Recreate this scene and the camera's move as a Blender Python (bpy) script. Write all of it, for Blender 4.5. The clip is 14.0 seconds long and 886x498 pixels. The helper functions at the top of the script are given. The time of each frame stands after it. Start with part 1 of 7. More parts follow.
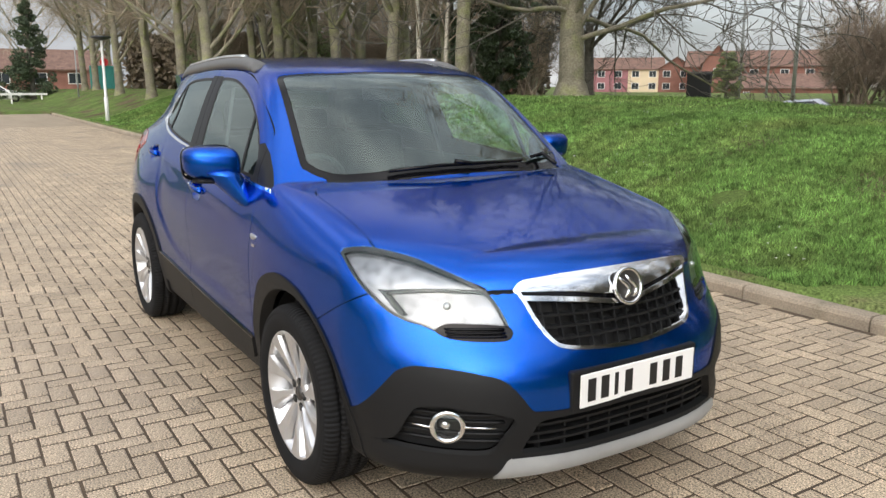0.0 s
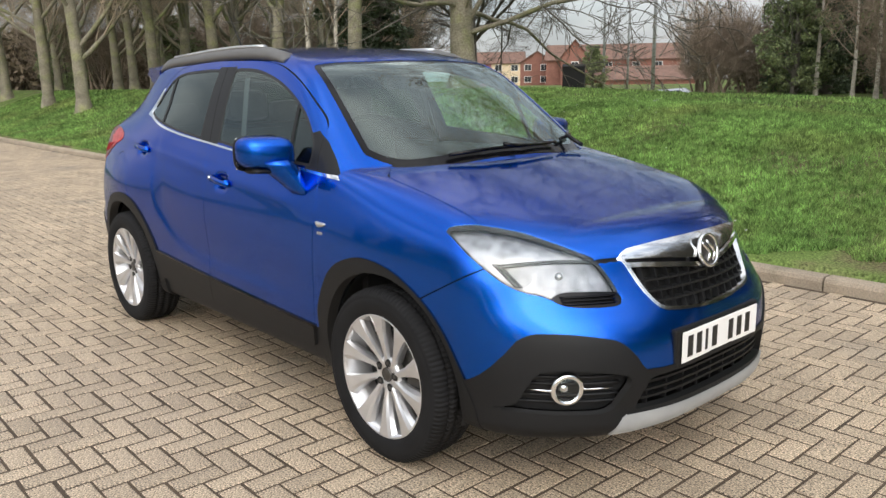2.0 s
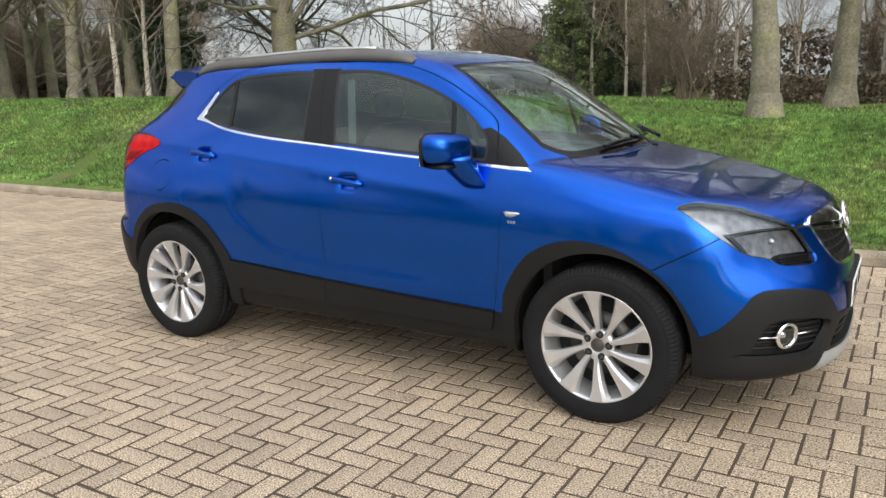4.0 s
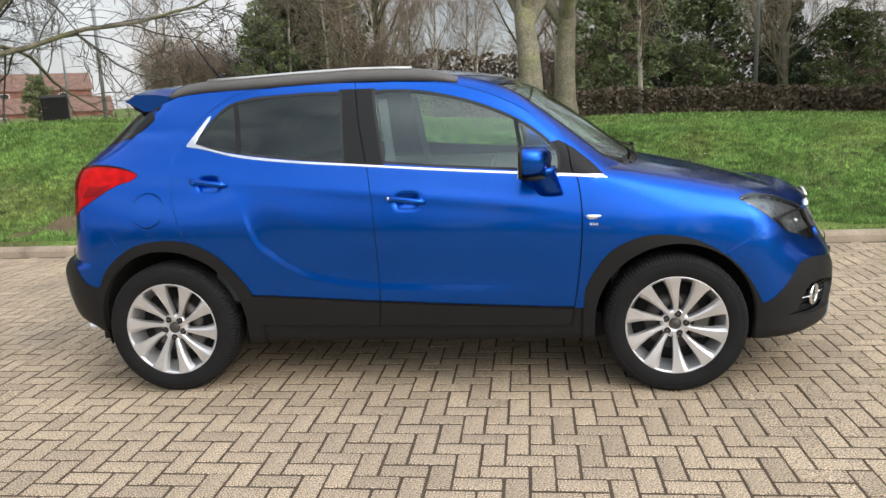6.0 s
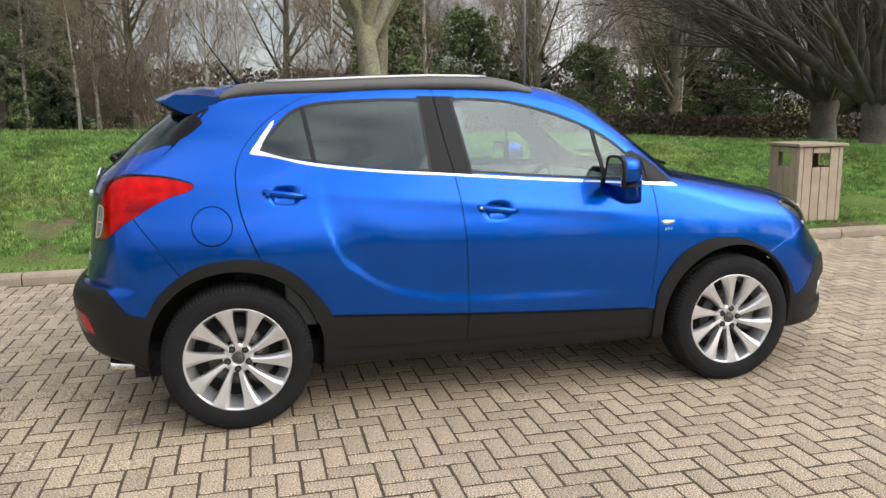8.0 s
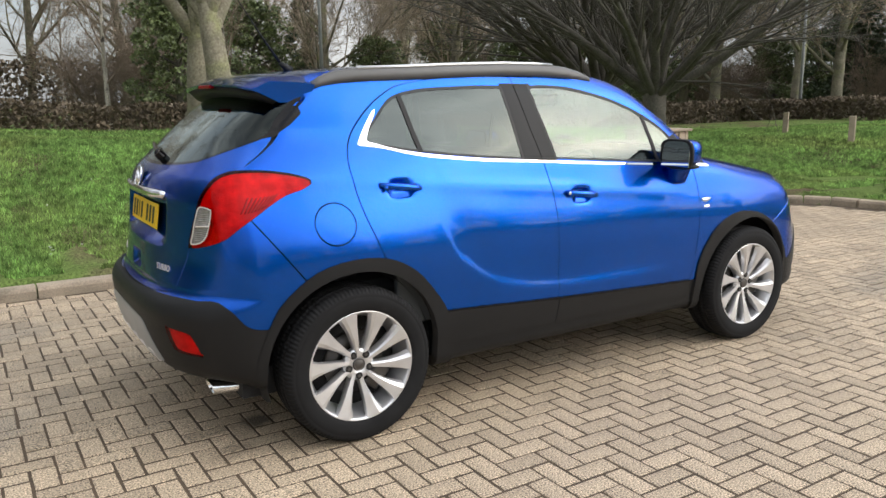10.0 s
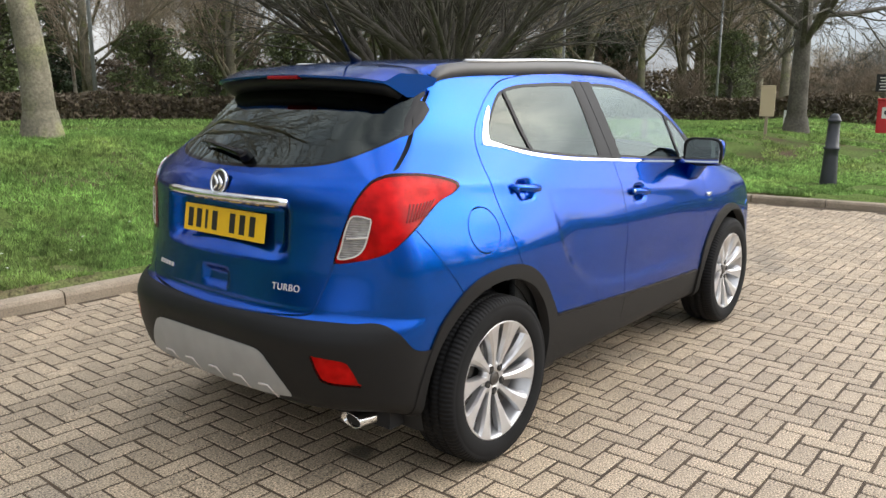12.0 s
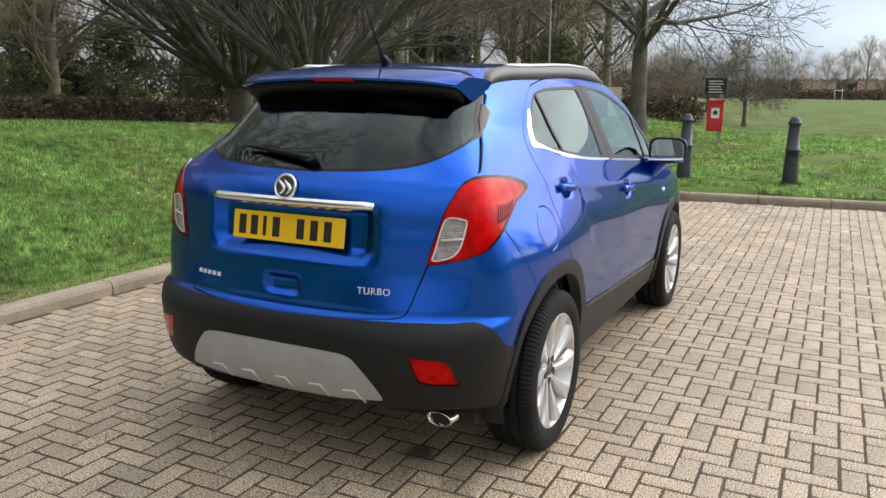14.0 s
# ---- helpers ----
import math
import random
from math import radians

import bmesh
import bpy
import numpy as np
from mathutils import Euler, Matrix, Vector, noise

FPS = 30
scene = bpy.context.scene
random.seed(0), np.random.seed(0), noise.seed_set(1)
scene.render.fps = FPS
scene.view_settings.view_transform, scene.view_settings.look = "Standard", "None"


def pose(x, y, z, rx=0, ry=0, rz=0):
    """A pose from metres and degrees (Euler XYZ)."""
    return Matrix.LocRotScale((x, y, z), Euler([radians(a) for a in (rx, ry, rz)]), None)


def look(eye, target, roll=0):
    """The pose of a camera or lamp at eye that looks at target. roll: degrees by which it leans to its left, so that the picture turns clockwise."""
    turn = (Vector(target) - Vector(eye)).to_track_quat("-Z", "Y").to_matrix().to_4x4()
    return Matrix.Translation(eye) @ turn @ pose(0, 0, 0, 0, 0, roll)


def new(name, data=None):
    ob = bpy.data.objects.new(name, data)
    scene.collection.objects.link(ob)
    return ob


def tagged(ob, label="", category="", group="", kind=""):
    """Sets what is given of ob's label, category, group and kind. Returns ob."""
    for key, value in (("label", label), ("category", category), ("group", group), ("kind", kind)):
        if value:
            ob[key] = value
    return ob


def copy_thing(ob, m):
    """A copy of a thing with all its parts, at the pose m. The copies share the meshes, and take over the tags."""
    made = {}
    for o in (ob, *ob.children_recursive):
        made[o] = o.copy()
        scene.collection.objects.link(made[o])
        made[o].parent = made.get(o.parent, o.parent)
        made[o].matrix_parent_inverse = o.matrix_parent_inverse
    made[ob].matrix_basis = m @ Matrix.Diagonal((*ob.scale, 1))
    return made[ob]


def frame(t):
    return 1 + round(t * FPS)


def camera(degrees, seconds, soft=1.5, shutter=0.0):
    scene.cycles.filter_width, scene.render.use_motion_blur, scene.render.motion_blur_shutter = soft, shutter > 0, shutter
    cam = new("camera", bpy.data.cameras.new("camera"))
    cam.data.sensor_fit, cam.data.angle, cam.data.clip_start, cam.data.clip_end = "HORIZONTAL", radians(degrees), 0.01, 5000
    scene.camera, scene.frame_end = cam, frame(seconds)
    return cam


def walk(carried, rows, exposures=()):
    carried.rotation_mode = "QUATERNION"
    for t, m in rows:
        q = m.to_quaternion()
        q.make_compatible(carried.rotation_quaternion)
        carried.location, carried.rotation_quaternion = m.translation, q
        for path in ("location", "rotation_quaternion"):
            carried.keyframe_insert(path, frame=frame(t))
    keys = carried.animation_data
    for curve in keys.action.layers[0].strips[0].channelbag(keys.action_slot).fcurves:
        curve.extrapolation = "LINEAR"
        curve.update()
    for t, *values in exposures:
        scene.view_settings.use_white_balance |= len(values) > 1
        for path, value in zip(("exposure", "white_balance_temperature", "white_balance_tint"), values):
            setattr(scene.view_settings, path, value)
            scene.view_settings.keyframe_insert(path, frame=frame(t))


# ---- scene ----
cam = camera(59.0, 14.0, shutter=0.0)

PATH = [
    (0, (3.921, -1.861, 1.475), (2.265, -0.817, 1.067), 0.1),
    (0.5, (3.923, -1.868, 1.475), (2.268, -0.825, 1.063), -0.0),
    (1, (3.89, -1.974, 1.469), (2.258, -0.896, 1.05), 0.1),
    (1.5, (3.768, -2.294, 1.468), (2.211, -1.106, 1.058), -0.5),
    (2, (3.543, -2.566, 1.439), (2.086, -1.261, 1.019), -0.8),
    (2.5, (3.312, -2.94, 1.442), (1.943, -1.545, 1.017), -0.5),
    (3, (3.037, -3.291, 1.435), (1.756, -1.813, 1.013), -0.6),
    (5.5, (1.06, -4.472, 1.464), (0.633, -2.559, 1.065), -2.2),
    (6, (0.595, -4.6, 1.48), (0.367, -2.651, 1.092), -2.4),
    (6.5, (0.156, -4.666, 1.487), (0.13, -2.7, 1.12), -2.8),
    (7, (-0.292, -4.629, 1.493), (-0.154, -2.664, 1.147), -2.4),
    (7.5, (-0.77, -4.575, 1.488), (-0.45, -2.631, 1.143), -1.1),
    (8, (-1.162, -4.438, 1.472), (-0.703, -2.525, 1.114), -0.7),
    (10.5, (-3.015, -3.517, 1.468), (-1.852, -1.937, 1.077), -0.4),
    (11, (-3.333, -3.209, 1.482), (-2.052, -1.726, 1.086), 0.3),
    (11.5, (-3.558, -2.889, 1.47), (-2.151, -1.521, 1.08), -0.1),
    (12, (-3.731, -2.574, 1.482), (-2.215, -1.332, 1.083), 0.2),
    (12.5, (-3.954, -2.29, 1.498), (-2.333, -1.191, 1.092), 0.3),
    (13, (-4.09, -2.044, 1.482), (-2.402, -1.053, 1.074), 0.1),
    (13.5, (-4.263, -1.871, 1.493), (-2.525, -0.968, 1.087), 0.4),
    (14, (-4.305, -1.828, 1.493), (-2.549, -0.957, 1.095), 0.6),
]
walk(cam, [(t, look(eye, target, roll)) for t, eye, target, roll in PATH], [(0.0, 0.88), (3.2, 0.94), (5.5, 0.96), (8.2, 0.98), (10.4, 0.96), (12.5, 1.05), (14.0, 1.00)])

# ---- light: thin cloud with a veiled sun from ahead and to the right of the car ----
SUN_DIR = Vector((0.66, -0.58, 0.48)).normalized()
world = bpy.data.worlds.new("sky")
scene.world = world
world.use_nodes = True
wn, wl = world.node_tree.nodes, world.node_tree.links
wn.clear()
w_out = wn.new("ShaderNodeOutputWorld")
w_bg = wn.new("ShaderNodeBackground")
w_sky = wn.new("ShaderNodeTexSky")
w_sky.sky_type = "NISHITA"
w_sky.sun_disc = False
w_sky.sun_elevation = math.asin(SUN_DIR.z)
w_sky.sun_rotation = math.atan2(SUN_DIR.x, SUN_DIR.y)
w_sky.dust_density = 2.0
w_co = wn.new("ShaderNodeTexCoord")
w_map = wn.new("ShaderNodeMapping")
w_map.inputs["Scale"].default_value = (1.0, 1.0, 2.6)
w_noise = wn.new("ShaderNodeTexNoise")
w_noise.inputs["Scale"].default_value = 2.3
w_noise.inputs["Detail"].default_value = 6.0
w_noise.inputs["Roughness"].default_value = 0.55
w_ramp = wn.new("ShaderNodeValToRGB")
w_ramp.color_ramp.elements[0].position = 0.34
w_ramp.color_ramp.elements[0].color = (0.45, 0.45, 0.45, 1)
w_ramp.color_ramp.elements[1].position = 0.62
w_ramp.color_ramp.elements[1].color = (1, 1, 1, 1)
w_shade = wn.new("ShaderNodeTexNoise")
w_shade.inputs["Scale"].default_value = 3.1
w_shade.inputs["Detail"].default_value = 5.0
w_tone = wn.new("ShaderNodeValToRGB")
w_tone.color_ramp.elements[0].position = 0.38
w_tone.color_ramp.elements[0].color = (4.9, 5.15, 5.55, 1)
w_tone.color_ramp.elements[1].position = 0.66
w_tone.color_ramp.elements[1].color = (9.4, 9.4, 9.4, 1)
w_mix = wn.new("ShaderNodeMixRGB")
wl.new(w_co.outputs["Generated"], w_map.inputs["Vector"])
wl.new(w_map.outputs["Vector"], w_noise.inputs["Vector"])
wl.new(w_map.outputs["Vector"], w_shade.inputs["Vector"])
wl.new(w_noise.outputs["Fac"], w_ramp.inputs["Fac"])
wl.new(w_shade.outputs["Fac"], w_tone.inputs["Fac"])
wl.new(w_ramp.outputs["Color"], w_mix.inputs["Fac"])
wl.new(w_sky.outputs["Color"], w_mix.inputs["Color1"])
wl.new(w_tone.outputs["Color"], w_mix.inputs["Color2"])
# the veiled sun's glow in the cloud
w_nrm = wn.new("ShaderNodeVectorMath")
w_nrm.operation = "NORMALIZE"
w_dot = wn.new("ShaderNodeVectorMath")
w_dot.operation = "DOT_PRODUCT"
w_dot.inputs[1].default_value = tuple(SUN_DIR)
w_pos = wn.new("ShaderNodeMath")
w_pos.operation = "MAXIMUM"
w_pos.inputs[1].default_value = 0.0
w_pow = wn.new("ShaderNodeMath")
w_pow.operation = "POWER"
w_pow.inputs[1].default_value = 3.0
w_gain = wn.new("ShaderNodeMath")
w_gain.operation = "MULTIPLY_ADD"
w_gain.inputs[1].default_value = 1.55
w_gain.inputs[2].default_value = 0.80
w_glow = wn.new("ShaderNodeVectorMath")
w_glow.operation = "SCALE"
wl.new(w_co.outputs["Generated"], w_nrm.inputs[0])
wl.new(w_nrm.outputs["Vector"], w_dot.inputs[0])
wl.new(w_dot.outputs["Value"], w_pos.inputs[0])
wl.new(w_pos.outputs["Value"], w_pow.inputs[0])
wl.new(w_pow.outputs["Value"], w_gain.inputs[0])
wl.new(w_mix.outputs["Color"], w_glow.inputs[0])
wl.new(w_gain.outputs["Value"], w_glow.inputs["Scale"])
# an overcast sky is brighter overhead than at the horizon
w_sep = wn.new("ShaderNodeSeparateXYZ")
w_alt = wn.new("ShaderNodeMapRange")
w_alt.inputs["From Min"].default_value, w_alt.inputs["From Max"].default_value = 0.0, 0.9
w_alt.inputs["To Min"].default_value, w_alt.inputs["To Max"].default_value = 0.60, 1.37
w_lift = wn.new("ShaderNodeVectorMath")
w_lift.operation = "SCALE"
wl.new(w_nrm.outputs["Vector"], w_sep.inputs["Vector"])
wl.new(w_sep.outputs["Z"], w_alt.inputs["Value"])
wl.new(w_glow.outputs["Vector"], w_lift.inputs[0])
wl.new(w_alt.outputs["Result"], w_lift.inputs["Scale"])
# a blue-grey cloud bank low over the field
w_low = wn.new("ShaderNodeVectorMath")
w_low.operation = "DOT_PRODUCT"
w_low.inputs[1].default_value = tuple(Vector((0.985, -0.14, 0.06)).normalized())
w_near = wn.new("ShaderNodeMapRange")
w_near.interpolation_type = "SMOOTHSTEP"
w_near.inputs["From Min"].default_value, w_near.inputs["From Max"].default_value = 0.80, 0.985
w_bank = wn.new("ShaderNodeMix")
w_bank.data_type = "RGBA"
w_bank.blend_type = "MULTIPLY"
w_bank.inputs[7].default_value = (0.50, 0.57, 0.66, 1)
wl.new(w_nrm.outputs["Vector"], w_low.inputs[0])
wl.new(w_low.outputs["Value"], w_near.inputs["Value"])
wl.new(w_near.outputs["Result"], w_bank.inputs[0])
wl.new(w_lift.outputs["Vector"], w_bank.inputs[6])
wl.new(w_bank.outputs[2], w_bg.inputs["Color"])
w_bg.inputs["Strength"].default_value = 0.104
wl.new(w_bg.outputs["Background"], w_out.inputs["Surface"])

sun_data = bpy.data.lights.new("sun", "SUN")
sun_data.energy = 0.6
sun_data.angle = radians(60.0)
sun_data.color = (1.0, 0.93, 0.82)
sun = new("sun", sun_data)
sun.matrix_world = look((SUN_DIR * 60), (0, 0, 0))

# ---- materials ----
def mat(name, color, rough=0.6, metal=0.0, coat=0.0, spec=0.5, vary=0.12, scale=6.0, bump=0.0, bump_scale=60.0, grain=0.0, rand=0.0, trans=0.0, second=None, mask=(0.45, 0.6), mask_scale=1.5, island=False, edge=None, coat_rough=0.04, coat_ior=1.5):
    """A principled material whose colour varies at two scales, with an optional second colour in patches, and fine relief."""
    m = bpy.data.materials.new(name)
    m.use_nodes = True
    n, l = m.node_tree.nodes, m.node_tree.links
    b = n["Principled BSDF"]
    b.inputs["Roughness"].default_value = rough
    b.inputs["Metallic"].default_value = metal
    b.inputs["Coat Weight"].default_value = coat
    b.inputs["Coat Roughness"].default_value = coat_rough
    b.inputs["Coat IOR"].default_value = coat_ior
    b.inputs["Specular IOR Level"].default_value = spec
    b.inputs["Transmission Weight"].default_value = trans
    if edge is not None:
        b.inputs["Specular Tint"].default_value = (*edge, 1)
    co = n.new("ShaderNodeTexCoord")
    big = n.new("ShaderNodeTexNoise")
    big.inputs["Scale"].default_value = scale
    big.inputs["Detail"].default_value = 5.0
    l.new(co.outputs["Object"], big.inputs["Vector"])
    hsv = n.new("ShaderNodeHueSaturation")
    hsv.inputs["Color"].default_value = (*color, 1)
    src = hsv.inputs["Color"]
    if second is not None:
        pat = n.new("ShaderNodeTexNoise")
        pat.inputs["Scale"].default_value = mask_scale
        pat.inputs["Detail"].default_value = 6.0
        l.new(co.outputs["Object"], pat.inputs["Vector"])
        rp = n.new("ShaderNodeMapRange")
        rp.inputs["From Min"].default_value, rp.inputs["From Max"].default_value = mask
        l.new(pat.outputs["Fac"], rp.inputs["Value"])
        mx = n.new("ShaderNodeMixRGB")
        mx.inputs["Color1"].default_value = (*color, 1)
        mx.inputs["Color2"].default_value = (*second, 1)
        l.new(rp.outputs["Result"], mx.inputs["Fac"])
        l.new(mx.outputs["Color"], src)
    val = n.new("ShaderNodeMapRange")
    val.inputs["From Min"].default_value, val.inputs["From Max"].default_value = 0.3, 0.7
    val.inputs["To Min"].default_value, val.inputs["To Max"].default_value = 1 - vary, 1 + vary
    l.new(big.outputs["Fac"], val.inputs["Value"])
    last = val.outputs["Result"]
    if grain:
        fine = n.new("ShaderNodeTexNoise")
        fine.inputs["Scale"].default_value = bump_scale
        fine.inputs["Detail"].default_value = 3.0
        l.new(co.outputs["Object"], fine.inputs["Vector"])
        gr = n.new("ShaderNodeMapRange")
        gr.inputs["From Min"].default_value, gr.inputs["From Max"].default_value = 0.3, 0.7
        gr.inputs["To Min"].default_value, gr.inputs["To Max"].default_value = 1 - grain, 1 + grain
        l.new(fine.outputs["Fac"], gr.inputs["Value"])
        mu = n.new("ShaderNodeMath")
        mu.operation = "MULTIPLY"
        l.new(last, mu.inputs[0])
        l.new(gr.outputs["Result"], mu.inputs[1])
        last = mu.outputs["Value"]
    if rand:
        inf = n.new("ShaderNodeNewGeometry" if island else "ShaderNodeObjectInfo")
        ra = n.new("ShaderNodeMapRange")
        ra.inputs["To Min"].default_value, ra.inputs["To Max"].default_value = 1 - rand, 1 + rand
        l.new(inf.outputs["Random Per Island" if island else "Random"], ra.inputs["Value"])
        mu2 = n.new("ShaderNodeMath")
        mu2.operation = "MULTIPLY"
        l.new(last, mu2.inputs[0])
        l.new(ra.outputs["Result"], mu2.inputs[1])
        last = mu2.outputs["Value"]
    l.new(last, hsv.inputs["Value"])
    l.new(hsv.outputs["Color"], b.inputs["Base Color"])
    if bump:
        bt = n.new("ShaderNodeTexNoise")
        bt.inputs["Scale"].default_value = bump_scale
        bt.inputs["Detail"].default_value = 4.0
        l.new(co.outputs["Object"], bt.inputs["Vector"])
        bp = n.new("ShaderNodeBump")
        bp.inputs["Strength"].default_value = bump
        bp.inputs["Distance"].default_value = 0.01
        l.new(bt.outputs["Fac"], bp.inputs["Height"])
        l.new(bp.outputs["Normal"], b.inputs["Normal"])
    return m


def glass(name, tint, gloss_rough=0.0, face=0.06, fall=3.6):
    """A thin pane: see-through with a tint, mirroring more towards grazing views."""
    m = bpy.data.materials.new(name)
    m.use_nodes = True
    n, l = m.node_tree.nodes, m.node_tree.links
    n.clear()
    out = n.new("ShaderNodeOutputMaterial")
    tr = n.new("ShaderNodeBsdfTransparent")
    tr.inputs["Color"].default_value = (*tint, 1)
    gl = n.new("ShaderNodeBsdfGlossy")
    gl.inputs["Roughness"].default_value = gloss_rough
    gl.inputs["Color"].default_value = (0.86, 0.98, 0.96, 1)
    lw = n.new("ShaderNodeLayerWeight")
    lw.inputs["Blend"].default_value = 0.5
    pw = n.new("ShaderNodeMath")
    pw.operation = "POWER"
    pw.inputs[1].default_value = fall
    fr = n.new("ShaderNodeMath")
    fr.operation = "MULTIPLY_ADD"
    fr.inputs[1].default_value = 1 - face
    fr.inputs[2].default_value = face
    l.new(lw.outputs["Facing"], pw.inputs[0])
    l.new(pw.outputs["Value"], fr.inputs[0])
    mx = n.new("ShaderNodeMixShader")
    l.new(fr.outputs["Value"], mx.inputs["Fac"])
    l.new(tr.outputs["BSDF"], mx.inputs[1])
    l.new(gl.outputs["BSDF"], mx.inputs[2])
    l.new(mx.outputs["Shader"], out.inputs["Surface"])
    return m


M_PAINT = mat("blue_metallic_paint", (0.0003, 0.080, 0.46), rough=0.25, metal=0.94, coat=1.0, coat_rough=0.045, coat_ior=1.30, spec=0.2, edge=(0.0, 0.34, 0.41), vary=0.04, scale=3.0, grain=0.08, bump_scale=900.0)
M_CLAD = mat("black_textured_plastic", (0.0070, 0.0073, 0.0080), rough=0.52, spec=0.28, vary=0.12, scale=5.0, bump=0.12, bump_scale=500.0)
M_GLOSSBLACK = mat("gloss_black_trim", (0.004, 0.004, 0.005), rough=0.06, spec=0.20, vary=0.05)
M_TRIM = mat("grey_pillar_trim", (0.012, 0.0125, 0.0135), rough=0.45, spec=0.18, vary=0.05)
M_RAIL = mat("grey_rail_plastic", (0.105, 0.103, 0.100), rough=0.40, spec=0.3, vary=0.08)
M_SEAL = mat("rubber_seal", (0.012, 0.012, 0.012), rough=0.6, vary=0.05)
M_INNER = mat("inner_liner", (0.012, 0.012, 0.013), rough=0.9, vary=0.1)
M_CHROME = mat("chrome", (0.80, 0.81, 0.82), rough=0.06, metal=1.0, vary=0.03)
M_SATIN = mat("satin_silver", (0.62, 0.63, 0.64), rough=0.28, metal=0.9, vary=0.04)
M_SKID = mat("silver_grey_plastic", (0.34, 0.35, 0.35), rough=0.45, metal=0.15, vary=0.08, scale=9.0)
M_ALLOY = mat("machined_silver_alloy", (0.62, 0.62, 0.63), rough=0.28, metal=0.75, vary=0.06, scale=14.0)
M_TYRE = mat("tyre_rubber", (0.009, 0.009, 0.0095), rough=0.8, spec=0.2, vary=0.25, scale=9.0, bump=0.1, bump_scale=250.0)
t_n, t_l = M_TYRE.node_tree.nodes, M_TYRE.node_tree.links
t_co = t_n.new("ShaderNodeTexCoord")
t_sep = t_n.new("ShaderNodeSeparateXYZ")
t_ang = t_n.new("ShaderNodeMath")
t_ang.operation = "ARCTAN2"
t_many = t_n.new("ShaderNodeMath")
t_many.operation = "MULTIPLY"
t_many.inputs[1].default_value = 112.0
t_sin = t_n.new("ShaderNodeMath")
t_sin.operation = "SINE"
t_len = t_n.new("ShaderNodeVectorMath")
t_len.operation = "LENGTH"
t_flat = t_n.new("ShaderNodeVectorMath")
t_flat.operation = "MULTIPLY"
t_flat.inputs[1].default_value = (1, 0, 1)
t_rim = t_n.new("ShaderNodeMapRange")
t_rim.inputs["From Min"].default_value, t_rim.inputs["From Max"].default_value = 0.318, 0.328
t_mul = t_n.new("ShaderNodeMath")
t_mul.operation = "MULTIPLY"
t_bump = t_n.new("ShaderNodeBump")
t_bump.inputs["Strength"].default_value = 0.55
t_bump.inputs["Distance"].default_value = 0.003
t_l.new(t_co.outputs["Object"], t_sep.inputs["Vector"])
t_l.new(t_co.outputs["Object"], t_flat.inputs[0])
t_l.new(t_flat.outputs["Vector"], t_len.inputs[0])
t_l.new(t_len.outputs["Value"], t_rim.inputs["Value"])
t_l.new(t_sep.outputs["X"], t_ang.inputs[0])
t_l.new(t_sep.outputs["Z"], t_ang.inputs[1])
t_l.new(t_ang.outputs["Value"], t_many.inputs[0])
t_l.new(t_many.outputs["Value"], t_sin.inputs[0])
t_l.new(t_sin.outputs["Value"], t_mul.inputs[0])
t_l.new(t_rim.outputs["Result"], t_mul.inputs[1])
t_l.new(t_mul.outputs["Value"], t_bump.inputs["Height"])
t_l.new(t_bump.outputs["Normal"], t_n["Principled BSDF"].inputs["Normal"])
M_STEEL = mat("brake_steel", (0.09, 0.085, 0.08), rough=0.45, metal=0.8, vary=0.2)
# near-black puts the shade of hollows into the colour; also plain black parts
M_DARK = mat("dark_cavity", (0.008, 0.008, 0.008), rough=0.8, vary=0.1)
M_GLASS = glass("clear_tinted_glass", (0.60, 0.80, 0.75), face=0.09, fall=3.2)
M_SIDEGLASS = glass("clear_side_glass", (0.72, 0.83, 0.80), gloss_rough=0.01, face=0.085, fall=5.0)
M_PRIVACY = glass("privacy_glass", (0.07, 0.08, 0.09), gloss_rough=0.01, face=0.06, fall=5.0)
M_REARGLASS = glass("privacy_rear_glass", (0.05, 0.06, 0.07), face=0.024)
M_LENS = glass("clear_lamp_lens", (0.94, 0.95, 0.96), gloss_rough=0.02, face=0.04)
M_REFLECTOR = mat("lamp_reflector", (0.25, 0.25, 0.26), rough=0.30, metal=0.80, spec=0.4, vary=0.45, scale=24.0, bump=0.25, bump_scale=34.0)
M_LAMPGREY = mat("lamp_bezel_grey", (0.020, 0.020, 0.022), rough=0.3, metal=0.0, spec=0.2, vary=0.05)
M_RED = glass("red_lamp_lens", (0.84, 0.003, 0.010), gloss_rough=0.03, face=0.015, fall=5.0)
M_LAMPBACK = mat("lamp_back_reflector", (0.66, 0.56, 0.55), rough=0.35, metal=0.0, vary=0.30, scale=22.0, bump=0.5, bump_scale=45.0)
M_CLEARLAMP = mat("clear_ribbed_lamp", (0.42, 0.41, 0.40), rough=0.16, metal=0.6, coat=0.6, vary=0.25, scale=40.0)
# fine ribs across the clear lens
c_n, c_l = M_CLEARLAMP.node_tree.nodes, M_CLEARLAMP.node_tree.links
c_co = c_n.new("ShaderNodeTexCoord")
c_wave = c_n.new("ShaderNodeTexWave")
c_wave.bands_direction = "Z"
c_wave.inputs["Scale"].default_value = 38.0
c_bump = c_n.new("ShaderNodeBump")
c_bump.inputs["Strength"].default_value = 0.9
c_bump.inputs["Distance"].default_value = 0.006
c_l.new(c_co.outputs["Object"], c_wave.inputs["Vector"])
c_l.new(c_wave.outputs["Fac"], c_bump.inputs["Height"])
c_l.new(c_bump.outputs["Normal"], c_n["Principled BSDF"].inputs["Normal"])
M_LAMPFRAME = mat("pale_lamp_frame", (0.62, 0.58, 0.55), rough=0.3, vary=0.05)
